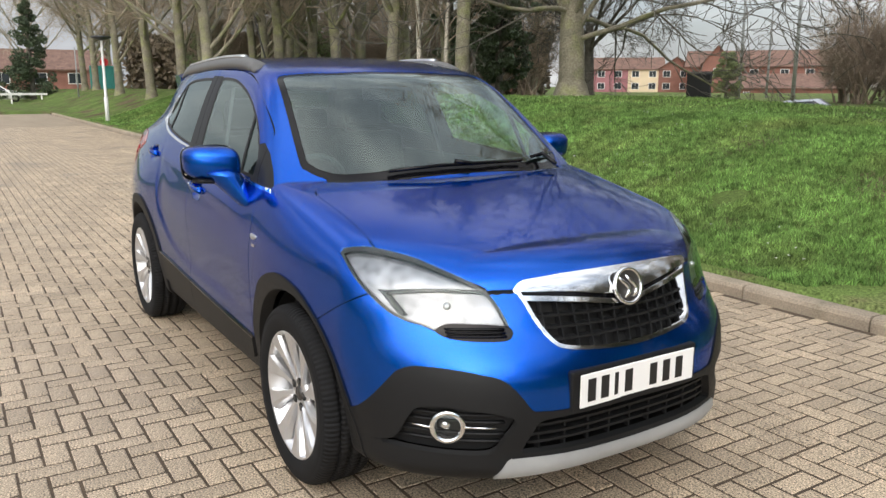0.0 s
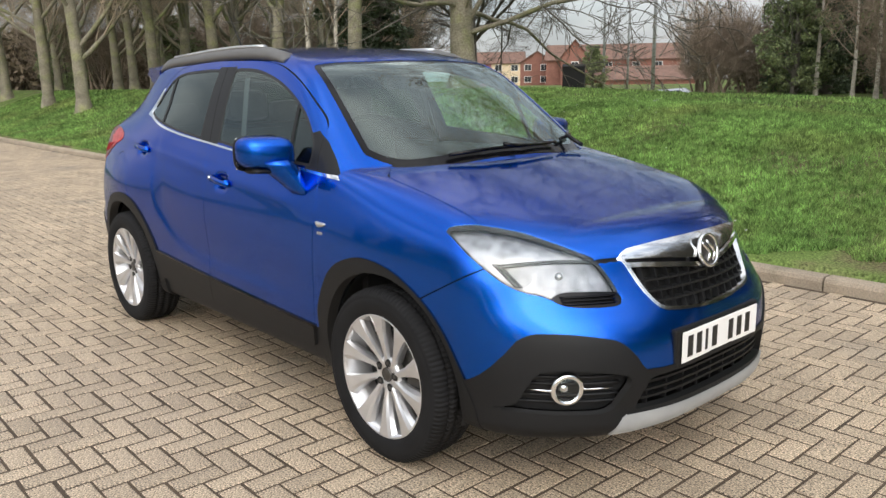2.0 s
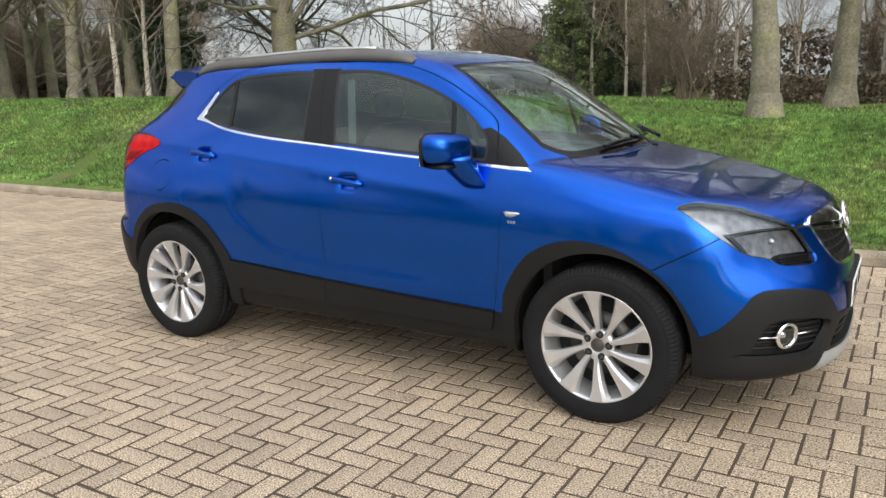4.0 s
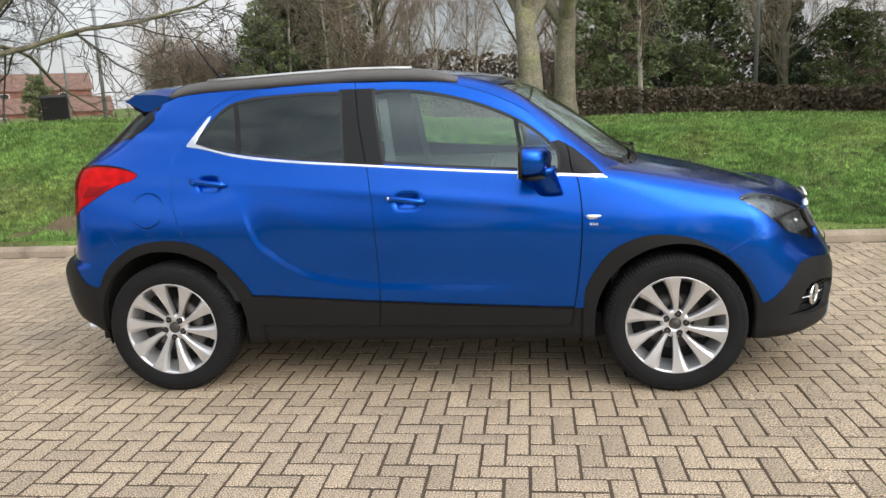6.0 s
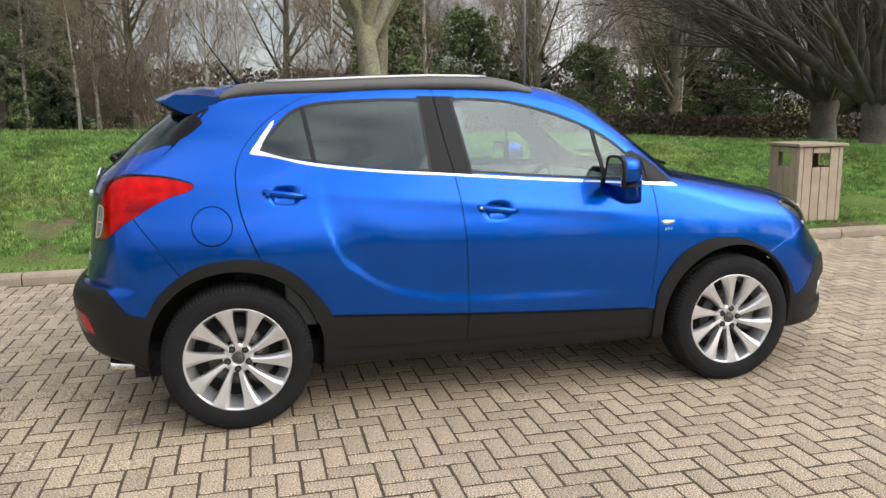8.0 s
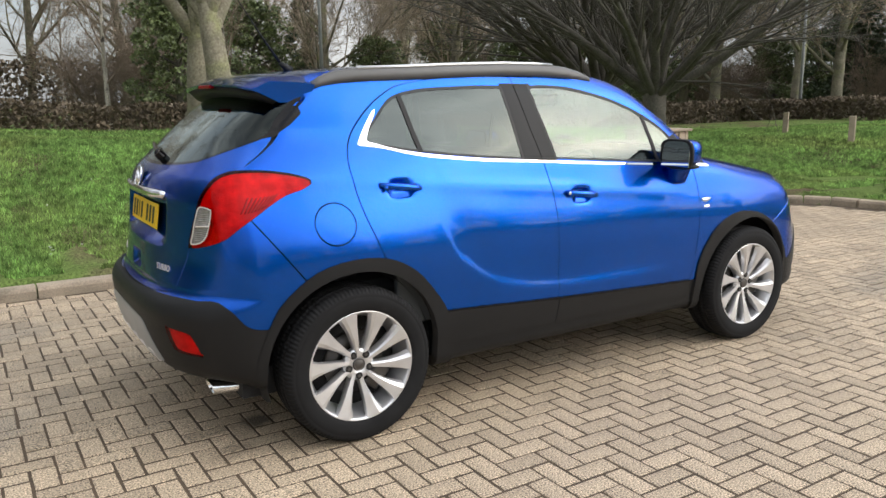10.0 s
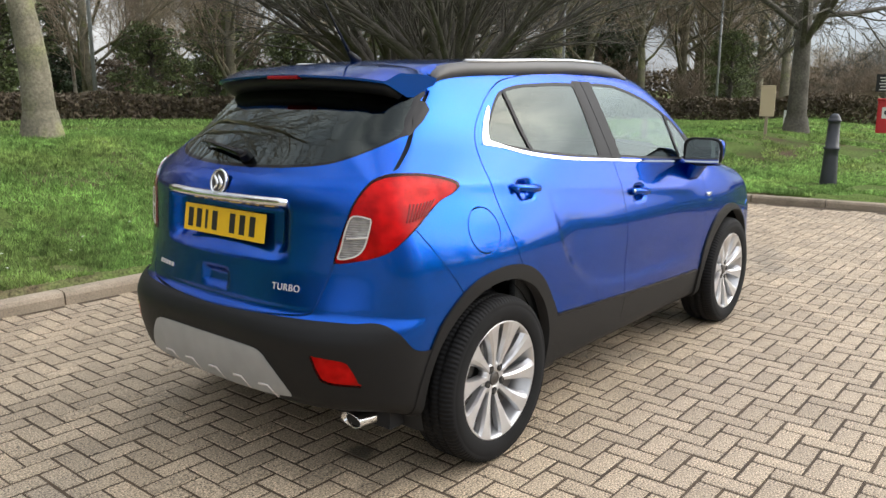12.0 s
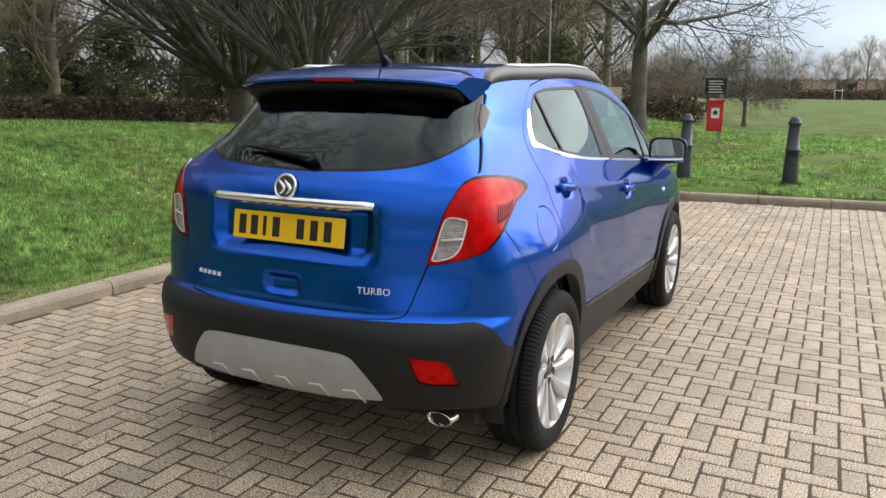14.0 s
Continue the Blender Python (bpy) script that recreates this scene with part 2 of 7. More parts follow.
M_DEEPRED = mat("deep_red_lens", (0.26, 0.002, 0.006), rough=0.3, spec=0.2, vary=0.2)
M_PLATEW = mat("white_plate", (0.80, 0.79, 0.77), rough=0.35, vary=0.03)
M_PLATEY = mat("yellow_plate", (0.80, 0.50, 0.015), rough=0.35, vary=0.04)
M_BLACK = mat("black_print", (0.012, 0.012, 0.012), rough=0.5, vary=0.05)
M_SEAT = mat("dark_seat_cloth", (0.05, 0.05, 0.053), rough=0.9, vary=0.15, scale=12.0, bump=0.2, bump_scale=300.0)
M_DASH = mat("soft_dash_plastic", (0.06, 0.065, 0.068), rough=0.6, vary=0.1, bump=0.15, bump_scale=400.0)
M_HEADLINER = mat("pale_headliner", (0.42, 0.42, 0.41), rough=0.9, vary=0.05)
M_BELT = mat("grey_belt", (0.10, 0.105, 0.11), rough=0.7, vary=0.05)

# ---- ground ----
M_ASPH = mat("worn_joint_bed", (0.072, 0.050, 0.031), rough=0.95, vary=0.25, scale=4.0, grain=0.3, bump=0.3, bump_scale=150.0)
M_PAVE_FAR = mat("far_block_paving", (0.31, 0.25, 0.18), rough=0.9, vary=0.15, scale=1.2, grain=0.35, bump=0.2, bump_scale=14.0)
M_GRASS = mat("grass_ground", (0.105, 0.150, 0.042), rough=0.95, spec=0.08, vary=0.30, scale=1.1, grain=0.60, bump=0.7, bump_scale=55.0, second=(0.115, 0.090, 0.055), mask=(0.52, 0.64), mask_scale=0.9)


def g_step(x, a, b):
    t = min(max((x - a) / (b - a), 0.0), 1.0)
    return t * t * (3 - 2 * t)


def ground_z(x, y):
    """Height of the lawns beyond the kerbs: a long bank beside the road, a flat field ahead."""
    start = 2.95 - 3.0 * g_step(x, 8.0, 13.0)
    crest = 0.76 + 0.20 * g_step(-x, -1.0, 4.0) + 0.14 * g_step(-x, 4.0, 9.0) - 0.36 * g_step(x, 3.0, 14.0)
    bank = crest * g_step(y, start, start + 4.4) - 0.5 * g_step(y, 11.0, 22.0)
    rise = 0.24 * g_step(x, 7.5, 14.0) * (1 - g_step(y, 2.0, 7.0))
    fall = g_step(math.hypot(x, y), 60, 200)
    return (0.125 + bank + rise) * (1 - fall) + 0.2 * fall


def on_road(x, y):
    if y > 2.86 or x < -42:
        return False
    edge = 6.98 - 0.115 * (y - 1.5)
    if x > edge or y < -16:
        return False
    if x > edge - 1.0 and y > 1.86:
        return math.hypot(x - (edge - 1.0), y - 1.86) < 1.0
    return True

# ---- small mesh tools ----
def mesh_object(name, verts, faces, material, parent=None, label="", smooth=True, normals=None):
    me = bpy.data.meshes.new(name)
    me.from_pydata([tuple(map(float, v)) for v in verts], [], [tuple(map(int, f)) for f in faces])
    me.materials.append(material)
    if smooth:
        me.polygons.foreach_set("use_smooth", [True] * len(me.polygons))
    me.update()
    if normals is not None:
        me.normals_split_custom_set_from_vertices([tuple(map(float, n)) for n in normals])
    ob = new(name, me)
    if parent is not None:
        ob.parent = parent
    if label:
        tagged(ob, label)
    return ob


def part(name, bm, material, parent=None, label="", smooth=False):
    """Links a bmesh as one mesh object under a thing or a part."""
    me = bpy.data.meshes.new(name)
    bm.normal_update()
    bm.to_mesh(me)
    bm.free()
    me.materials.append(material)
    if smooth:
        me.polygons.foreach_set("use_smooth", [True] * len(me.polygons))
    ob = new(name, me)
    if parent is not None:
        ob.parent = parent
    if label:
        tagged(ob, label)
    return ob


def add_box(bm, lo, hi, bevel=0.0, m=None, segments=2):
    lo, hi = Vector(lo), Vector(hi)
    made = bmesh.ops.create_cube(bm, size=1.0)["verts"]
    t = Matrix.Translation((lo + hi) / 2) @ Matrix.Diagonal((*(hi - lo), 1))
    bmesh.ops.transform(bm, matrix=t, verts=made)
    if bevel:
        edges = list({e for v in made for e in v.link_edges})
        got = bmesh.ops.bevel(bm, geom=edges, offset=bevel, segments=segments, profile=0.5, affect="EDGES")
        made = list({v for f in got["faces"] for v in f.verts} | {v for v in made if v.is_valid})
    if m is not None:
        bmesh.ops.transform(bm, matrix=m, verts=made)
    return made


def box(lo, hi, bevel=0.0, m=None, segments=2):
    bm = bmesh.new()
    add_box(bm, lo, hi, bevel, m, segments)
    return bm


def tube_arrays(path, radii, sides=8, cap=True):
    """Verts and faces of a tube along a path."""
    p = np.array(path, float)
    r = np.broadcast_to(np.array(radii, float), (len(p),))
    tan = np.gradient(p, axis=0)
    tan /= np.linalg.norm(tan, axis=1)[:, None] + 1e-12
    ref = np.array((0, 0, 1.0)) if abs(tan[0][2]) < 0.9 else np.array((1.0, 0, 0))
    verts, faces = [], []
    side = np.cross(tan[0], ref)
    side /= np.linalg.norm(side)
    ang = np.arange(sides) * 2 * math.pi / sides
    for i in range(len(p)):
        side = side - tan[i] * np.dot(side, tan[i])
        side /= np.linalg.norm(side) + 1e-12
        up = np.cross(tan[i], side)
        verts.append(p[i] + r[i] * (np.cos(ang)[:, None] * side + np.sin(ang)[:, None] * up))
    verts = np.concatenate(verts)
    for i in range(len(p) - 1):
        for k in range(sides):
            a, b = i * sides + k, i * sides + (k + 1) % sides
            faces.append((a, b, b + sides, a + sides))
    if cap:
        faces.append(tuple(range(sides - 1, -1, -1)))
        faces.append(tuple((len(p) - 1) * sides + k for k in range(sides)))
    return verts, faces


def lathe_arrays(profile, steps=48, closed=True):
    """Turns a profile of (radius, y) round the y axis."""
    v, f, n = [], [], len(profile)
    for s in range(steps):
        a = 2 * math.pi * s / steps
        for r, y in profile:
            v.append((r * math.cos(a), y, r * math.sin(a)))
    for s in range(steps):
        for k in range(n if closed else n - 1):
            a, b = s * n + k, s * n + (k + 1) % n
            c, d = ((s + 1) % steps) * n + (k + 1) % n, ((s + 1) % steps) * n + k
            f.append((a, b, c, d))
    return v, f


def curve_points(points, closed=True, steps=8):
    """A Catmull-Rom curve through control points; a point given twice is a sharp corner."""
    p = np.array(points, float)
    n, out = len(p), []
    for i in range(n if closed else n - 1):
        if closed:
            a, b, c, d = p[(i - 1) % n], p[i], p[(i + 1) % n], p[(i + 2) % n]
        else:
            a, b, c, d = p[max(i - 1, 0)], p[i], p[i + 1], p[min(i + 2, n - 1)]
        if np.allclose(b, c):
            continue
        for k in range(steps):
            t = k / steps
            out.append(0.5 * (2 * b + (c - a) * t + (2 * a - 5 * b + 4 * c - d) * t * t + (3 * b - a - 3 * c + d) * t ** 3))
    if not closed:
        out.append(p[-1])
    return np.array(out)


def loft_arrays(rows, closed=True, caps=True):
    n, v, f = len(rows[0]), [], []
    for r in rows:
        v += [tuple(p) for p in r]
    for i in range(len(rows) - 1):
        for k in range(n if closed else n - 1):
            a, b = i * n + k, i * n + (k + 1) % n
            f.append((a, b, b + n, a + n))
    if caps and closed:
        f.append(tuple(range(n - 1, -1, -1)))
        f.append(tuple((len(rows) - 1) * n + k for k in range(n)))
    return v, f


# ---- the car's body, as one smooth closed form ----
def spl(x, pts):
    p = np.array(pts, float)
    xs, ys = p[:, 0], p[:, 1]
    m = np.gradient(ys, xs)
    x = np.clip(x, xs[0], xs[-1])
    i = np.clip(np.searchsorted(xs, x) - 1, 0, len(xs) - 2)
    h = xs[i + 1] - xs[i]
    t = (x - xs[i]) / h
    return (2 * t ** 3 - 3 * t ** 2 + 1) * ys[i] + (t ** 3 - 2 * t ** 2 + t) * h * m[i] + (3 * t ** 2 - 2 * t ** 3) * ys[i + 1] + (t ** 3 - t ** 2) * h * m[i + 1]


def smax(a, b, k):
    h = np.maximum(k - np.abs(a - b), 0) / k
    return np.maximum(a, b) + h * h * k / 4


def sstep(x, a, b):
    t = np.clip((x - a) / (b - a), 0, 1)
    return t * t * (3 - 2 * t)


SIDE_Z = [(.1, .75), (.2, .80), (.33, .825), (.466, .845), (.6, .853), (.75, .856), (.87, .847), (.95, .832), (1.0, .820), (1.1, .790), (1.2, .755), (1.3, .715), (1.4, .672), (1.5, .622), (1.55, .594), (1.6, .56), (1.75, .45)]
NOSE_Z = [(.1, 2.05), (.2, 2.12), (.27, 2.165), (.35, 2.175), (.45, 2.185), (.55, 2.180), (.62, 2.165), (.7, 2.14), (.8, 2.11), (.87, 2.075), (.95, 1.99), (1.05, 1.8)]
TAIL_Z = [(.1, -1.88), (.25, -1.96), (.35, -2.0), (.45, -2.035), (.55, -2.052), (.63, -2.050), (.66, -2.034), (.69, -2.0), (.72, -1.997), (.8, -1.99), (.9, -1.98), (1.0, -1.97), (1.1, -1.955), (1.16, -1.92), (1.2, -1.875), (1.3, -1.77), (1.4, -1.66), (1.5, -1.55), (1.6, -1.44), (1.7, -1.33)]
ROOF_X = [(-2.3, 1.40), (-1.9, 1.50), (-1.6, 1.555), (-1.227, 1.602), (-.8, 1.625), (-.4, 1.63), (0, 1.62), (.3, 1.592), (.5, 1.552), (.62, 1.505), (.75, 1.425), (.9, 1.32), (1.05, 1.212), (1.2, 1.10), (1.4, .95)]
BONNET_X = [(.4, 1.21), (.8, 1.165), (1.0, 1.135), (1.2, 1.10), (1.4, 1.06), (1.6, 1.015), (1.8, .962), (1.95, .915), (2.1, .855), (2.3, .76)]
BLADE = [(-.853, .93), (-.806, .80), (-.70, .69), (-.574, .61), (-.41, .56), (-.19, .53), (.2, .515), (.7, .51)]


def half_width(x, z):
    w = spl(z, SIDE_Z)
    w = w - (.05 + .04 * sstep(z, .6, .85)) * (np.clip(x - .85, 0, 2) / 1.2) ** 2
    w = w - (.05 + .03 * sstep(z, .6, .85)) * (np.clip(-x - .75, 0, 2) / 1.2) ** 2
    w = w - .075 * sstep(z, 1.12, 1.36) * (np.clip(-x - .3, 0, 2) / 1.2) ** 1.5
    w = w + .016 * np.exp(-((x - 1.28) / .42) ** 2 - ((z - .78) / .2) ** 2) + .034 * np.exp(-((x + 1.33) / .45) ** 2 - ((z - .84) / .22) ** 2)
    # the sculpted blade low on the doors
    d = z - spl(x, [(a, b) for a, b in BLADE])
    fade = sstep(x, -.90, -.70) * sstep(-x, -.78, -.3)
    w = w - .010 * fade * sstep(d, -.012, .055) * (1 - sstep(d, .07, .34))
    # shoulder crease through the door handles
    w = w + .004 * np.exp(-((z - (1.0 - .10 * x)) / .035) ** 2) * sstep(-x, -.8, -.5)
    # bowls behind the door handles
    for hx, hz in ((-.015, .972), (-1.03, 1.078)):
        w = w - .020 * np.exp(-((x - hx) / .052) ** 4 - ((z - hz) / .034) ** 4)
    return w


def nose(a, z):
    s = sstep(z, .58, .80)
    return spl(z, NOSE_Z) - (1 - s) * .845 * a ** 3.4 - s * .60 * a ** 2.05


def tail(a, z):
    s = sstep(z, .6, .85)
    x = spl(z, TAIL_Z) + (1 - s) * .64 * a ** 4.3 + s * .36 * a ** 2.4
    # recess for the number plate
    r = sstep(z, .855, .925) * (1 - sstep(z, 1.045, 1.085)) * (1 - sstep(a, .305, .405))
    # grip under the badge
    h = sstep(z, .715, .752) * (1 - sstep(z, .780, .812)) * (1 - sstep(a, .050, .095))
    return x + .050 * r + .020 * h


def screen(x, a):
    return spl(x + .30 * a ** 2 * sstep(x, -.2, .5), ROOF_X) - (.06 * a ** 2 + .10 * a ** 4)


def bonnet_top(x, a):
    crease = .0012 * sstep(a, .24, .42) * sstep(x, .95, 1.2) * (1 - sstep(a, .45, .7))
    return spl(x, BONNET_X) - .05 * a ** 2 - .06 * a ** 4 + crease


def form(p):
    x, a, z = p[..., 0], np.abs(p[..., 1]), p[..., 2]
    f = (z - np.maximum(screen(x, a), bonnet_top(x, a))) * .85
    f = smax(a - half_width(x, z), f, .06 + .04 * sstep(x, .9, 1.4))
    f = smax(f, x - nose(a, z), .07)
    f = smax(f, tail(a, z) - x, .07 + .11 * sstep(z, 1.15, 1.3))
    return smax(f, .24 + .10 * sstep(-x, 1.5, 1.85) - z, .06)


def form_normals(v):
    e, g = .004, []
    for k in range(3):
        d = np.zeros(3)
        d[k] = e
        g.append(form(v + d) - form(v - d))
    g = np.stack(g, -1)
    return g / (np.linalg.norm(g, axis=1)[:, None] + 1e-12)


def cast_body():
    """Casts rays from a spine to the form: the right half of the body as a fine triangle mesh."""
    th = np.linspace(0, math.pi, 181)
    radial = np.stack([0 * th, -np.sin(th), -np.cos(th)], -1)
    rows = []
    for phi in np.linspace(90, 1, 136):
        rows.append((-1.0, -math.sin(radians(phi)), math.cos(radians(phi))))
    for s in np.linspace(-1.0, 1.1, 141):
        rows.append((s, 0.0, 1.0))
    for phi in np.linspace(1, 90, 88):
        rows.append((1.1, math.sin(radians(phi)), math.cos(radians(phi))))
    org = np.array([[(s, 0, .75)] * len(th) for s, _, _ in rows])
    way = np.array([c * radial + np.array((a, 0, 0)) for _, a, c in rows])
    steps = np.linspace(.05, 1.6, 50)
    lo = np.full(org.shape[:2], .05)
    hi = np.full(org.shape[:2], 1.6)
    found = np.zeros(org.shape[:2], bool)
    for s in steps[1:]:
        out = (form(org + s * way) > 0) & ~found
        hi[out] = s
        lo[out] = s - (steps[1] - steps[0])
        found |= out
    for _ in range(20):
        mid = (lo + hi) / 2
        inside = form(org + mid[..., None] * way) < 0
        lo = np.where(inside, mid, lo)
        hi = np.where(inside, hi, mid)
    v = org + lo[..., None] * way
    v[:, 0, 1] = v[:, -1, 1] = 0
    nr, nt = v.shape[:2]
    v = v.reshape(-1, 3)
    i, k = np.meshgrid(np.arange(nr - 1), np.arange(nt - 1), indexing="ij")
    a = (i * nt + k).ravel()
    t = np.concatenate([np.stack([a, a + nt, a + nt + 1], -1), np.stack([a, a + nt + 1, a + 1], -1)])
    ok = np.linalg.norm(np.cross(v[t[:, 1]] - v[t[:, 0]], v[t[:, 2]] - v[t[:, 0]]), axis=1) > 1e-9
    t = t[ok]
    n = np.cross(v[t[:, 1]] - v[t[:, 0]], v[t[:, 2]] - v[t[:, 0]])
    c = v[t].mean(1) - np.array((0, 0, .75))
    c[:, 0] -= np.clip(c[:, 0], -1.0, 1.1)
    flip = (n * c).sum(1) < 0
    t[flip] = t[flip][:, ::-1]
    return v, t


def cut(v, t, field):
    """Splits the triangles along the zero line of a field."""
    d = field(v)
    d = np.where(np.abs(d) < 2e-5, 0.0, d)
    s = np.sign(d)[t]
    cross = (s.max(1) > 0) & (s.min(1) < 0)
    keep, work = t[~cross], t[cross]
    new_v, made, new_t = [], {}, []
    base = len(v)

    def middle(a, b):
        key = (a, b) if a < b else (b, a)
        if key not in made:
            w = d[key[0]] / (d[key[0]] - d[key[1]])
            made[key] = base + len(new_v)
            new_v.append(v[key[0]] + (v[key[1]] - v[key[0]]) * w)
        return made[key]

    for tri in work.tolist():
        sg = [1 if d[i] > 0 else (-1 if d[i] < 0 else 0) for i in tri]
        if 0 in sg:
            k = sg.index(0)
            a, b, c = tri[k], tri[(k + 1) % 3], tri[(k + 2) % 3]
            m = middle(b, c)
            new_t += [(a, b, m), (a, m, c)]
        else:
            k = next(i for i in range(3) if sg[i] != sg[(i + 1) % 3] and sg[i] != sg[(i + 2) % 3])
            a, b, c = tri[k], tri[(k + 1) % 3], tri[(k + 2) % 3]
            p, q = middle(a, b), middle(a, c)
            new_t += [(a, p, q), (p, b, c), (p, c, q)]
    if new_v:
        v = np.concatenate([v, np.array(new_v)])
        t = np.concatenate([keep, np.array(new_t, int)])
    return v, t


VIEWS = {
    "side": lambda v: (v[:, 0], v[:, 2]),
    "front": lambda v: (v[:, 1], v[:, 2]),
    "top": lambda v: (v[:, 0], v[:, 1]),
    "nose": lambda v: ((v[:, 0] + v[:, 1]) * .70711, v[:, 2]),
    "stern": lambda v: ((v[:, 0] - v[:, 1]) * .70711, v[:, 2]),
}


def inside(points, view, where, steps=8, smooth=True):
    """A field, negative inside the outline as seen in that view and only where the test holds."""
    poly = curve_points(points, True, steps) if smooth else np.array(points, float)
    a, b = poly, np.roll(poly, -1, 0)
    lo, hi = poly.min(0) - .12, poly.max(0) + .12

    def field(v):
        p, q = VIEWS[view](v)
        out = np.full(len(v), .2)
        m = where(v) & (p > lo[0]) & (p < hi[0]) & (q > lo[1]) & (q < hi[1])
        pts = np.stack([p[m], q[m]], -1)
        best = np.full(len(pts), 9.0)
        odd = np.zeros(len(pts), bool)
        for s, e in zip(a, b):
            w = e - s
            h = np.clip(((pts - s) @ w) / (w @ w + 1e-15), 0, 1)
            best = np.minimum(best, np.linalg.norm(pts - s - h[:, None] * w, axis=1))
            c = (s[1] > pts[:, 1]) != (e[1] > pts[:, 1])
            with np.errstate(divide="ignore", invalid="ignore"):
                odd ^= c & (pts[:, 0] < (e[0] - s[0]) * (pts[:, 1] - s[1]) / (e[1] - s[1]) + s[0])
        out[m] = np.where(odd, -best, best)
        return out
    return field


flank = lambda v: np.abs(v[:, 1]) > .45
ahead = lambda v: v[:, 0] > 1.35
behind = lambda v: v[:, 0] < -1.2
above = lambda v: v[:, 2] > .80
ahead_top = lambda v: (v[:, 0] > .2) & (v[:, 2] > 1.0)

DOORS = inside([(-1.246, 1.146), (-1.237, 1.223), (-1.206, 1.293), (-1.146, 1.367), (-1.067, 1.438), (-.982, 1.492), (-.898, 1.525), (-.728, 1.549), (-.501, 1.558), (-.287, 1.557), (.07, 1.545), (.27, 1.514), (.465, 1.444), (.631, 1.352), (.741, 1.271), (.774, 1.188), (.787, 1.105), (.816, 1.049), (.832, .897), (.825, .70), (.804, .494), (.775, .332), (.775, .332), (-.80, .345), (-.80, .345), (-.90, .53), (-1.08, .70), (-1.148, .793), (-1.194, .903), (-1.229, 1.014)], "side", flank)
B_LINE = [(.1, -.186), (.338, -.184), (.465, -.173), (.67, -.175), (.948, -.191), (1.152, -.221), (1.33, -.258), (1.57, -.290), (1.8, -.30)]
WIN_R = inside([(-1.138, 1.280), (-.926, 1.229), (-.625, 1.189), (-.329, 1.162), (-.329, 1.162), (-.356, 1.514), (-.356, 1.514), (-.502, 1.516), (-.615, 1.513), (-.784, 1.506), (-.869, 1.496), (-.954, 1.474), (-1.010, 1.436), (-1.075, 1.368)], "side", flank)
WIN_F = inside([(-.200, 1.498), (-.17, 1.512), (-.105, 1.515), (.066, 1.502), (.263, 1.458), (.402, 1.410), (.518, 1.357), (.621, 1.294), (.715, 1.208), (.735, 1.15), (.731, 1.095), (.731, 1.095), (.557, 1.102), (.177, 1.128), (-.138, 1.155), (-.138, 1.155)], "side", flank)
B_TRIM = inside([(-.37, 1.525), (-.34, 1.155), (-.13, 1.145), (-.198, 1.522)], "side", flank, smooth=False)
CORNER_TRIM = inside([(.70, 1.083), (.695, 1.235), (.730, 1.240), (.80, 1.200), (.88, 1.135), (.935, 1.080), (.928, 1.066), (.85, 1.072)], "side", flank, smooth=False)
CHROME_STRIP = inside([(-1.172, 1.266), (-1.165, 1.285), (-1.075, 1.402), (-1.062, 1.398), (-1.128, 1.292), (-1.10, 1.268), (-.926, 1.224), (-.625, 1.184), (-.241, 1.153), (.175, 1.120), (.555, 1.094), (.90, 1.073), (.935, 1.066), (.93, 1.050), (.555, 1.070), (.175, 1.096), (-.241, 1.129), (-.626, 1.158), (-.926, 1.197), (-1.10, 1.243), (-1.155, 1.257)], "side", flank, steps=4)
ARCH_F = inside([(.835, .10), (.835, .10), (.838, .431), (.858, .551), (.951, .693), (1.065, .762), (1.196, .786), (1.36, .758), (1.514, .673), (1.61, .572), (1.69, .43), (1.735, .30), (1.74, .10), (1.74, .10)], "side", flank)
ARCH_R = inside([(-1.72, .10), (-1.72, .10), (-1.715, .40), (-1.653, .581), (-1.584, .679), (-1.45, .772), (-1.285, .806), (-1.127, .789), (-1.0, .72), (-.902, .614), (-.835, .508), (-.80, .34), (-.80, .10), (-.80, .10)], "side", flank)
HEADLAMP = inside([(.555, .933), (.575, .947), (.622, .954), (.671, .954), (.752, .943), (.830, .927), (.909, .902), (.986, .876), (1.042, .849), (1.066, .833), (1.097, .799), (1.136, .741), (1.147, .703), (1.090, .697), (.969, .704), (.923, .717), (.868, .736), (.822, .745), (.765, .768), (.716, .80), (.675, .831), (.628, .869), (.580, .913)], "nose", ahead, steps=5)
LAMP_VENT = inside([(.912, .722), (.935, .742), (.99, .746), (1.135, .737), (1.149, .701), (1.09, .693), (.969, .700)], "nose", ahead)
FOG_BAY = inside([(.71, .352), (.79, .375), (.83, .44), (.874, .490), (.98, .50), (1.138, .478), (1.178, .45), (1.14, .39), (1.10, .348), (.98, .342), (.82, .345)], "nose", ahead)
GRILLE = inside([(-.386, .842), (-.372, .858), (-.345, .866), (-.209, .880), (-.054, .885), (.12, .885), (.12, .885), (.12, .637), (.12, .637), (-.031, .638), (-.173, .648), (-.274, .662), (-.312, .684), (-.344, .737), (-.370, .805)], "front", ahead)
LOW_GRILLE = inside([(-.435, .352), (-.40, .43), (-.379, .452), (-.25, .458), (.12, .462), (.12, .462), (.12, .338), (.12, .338), (-.176, .341), (-.387, .345)], "front", ahead)
SKID_F = inside([(-.507, .262), (-.473, .328), (-.473, .328), (-.386, .329), (-.174, .322), (.12, .317), (.12, .317), (.12, .268), (.12, .268), (-.28, .270), (-.507, .262)], "front", ahead)
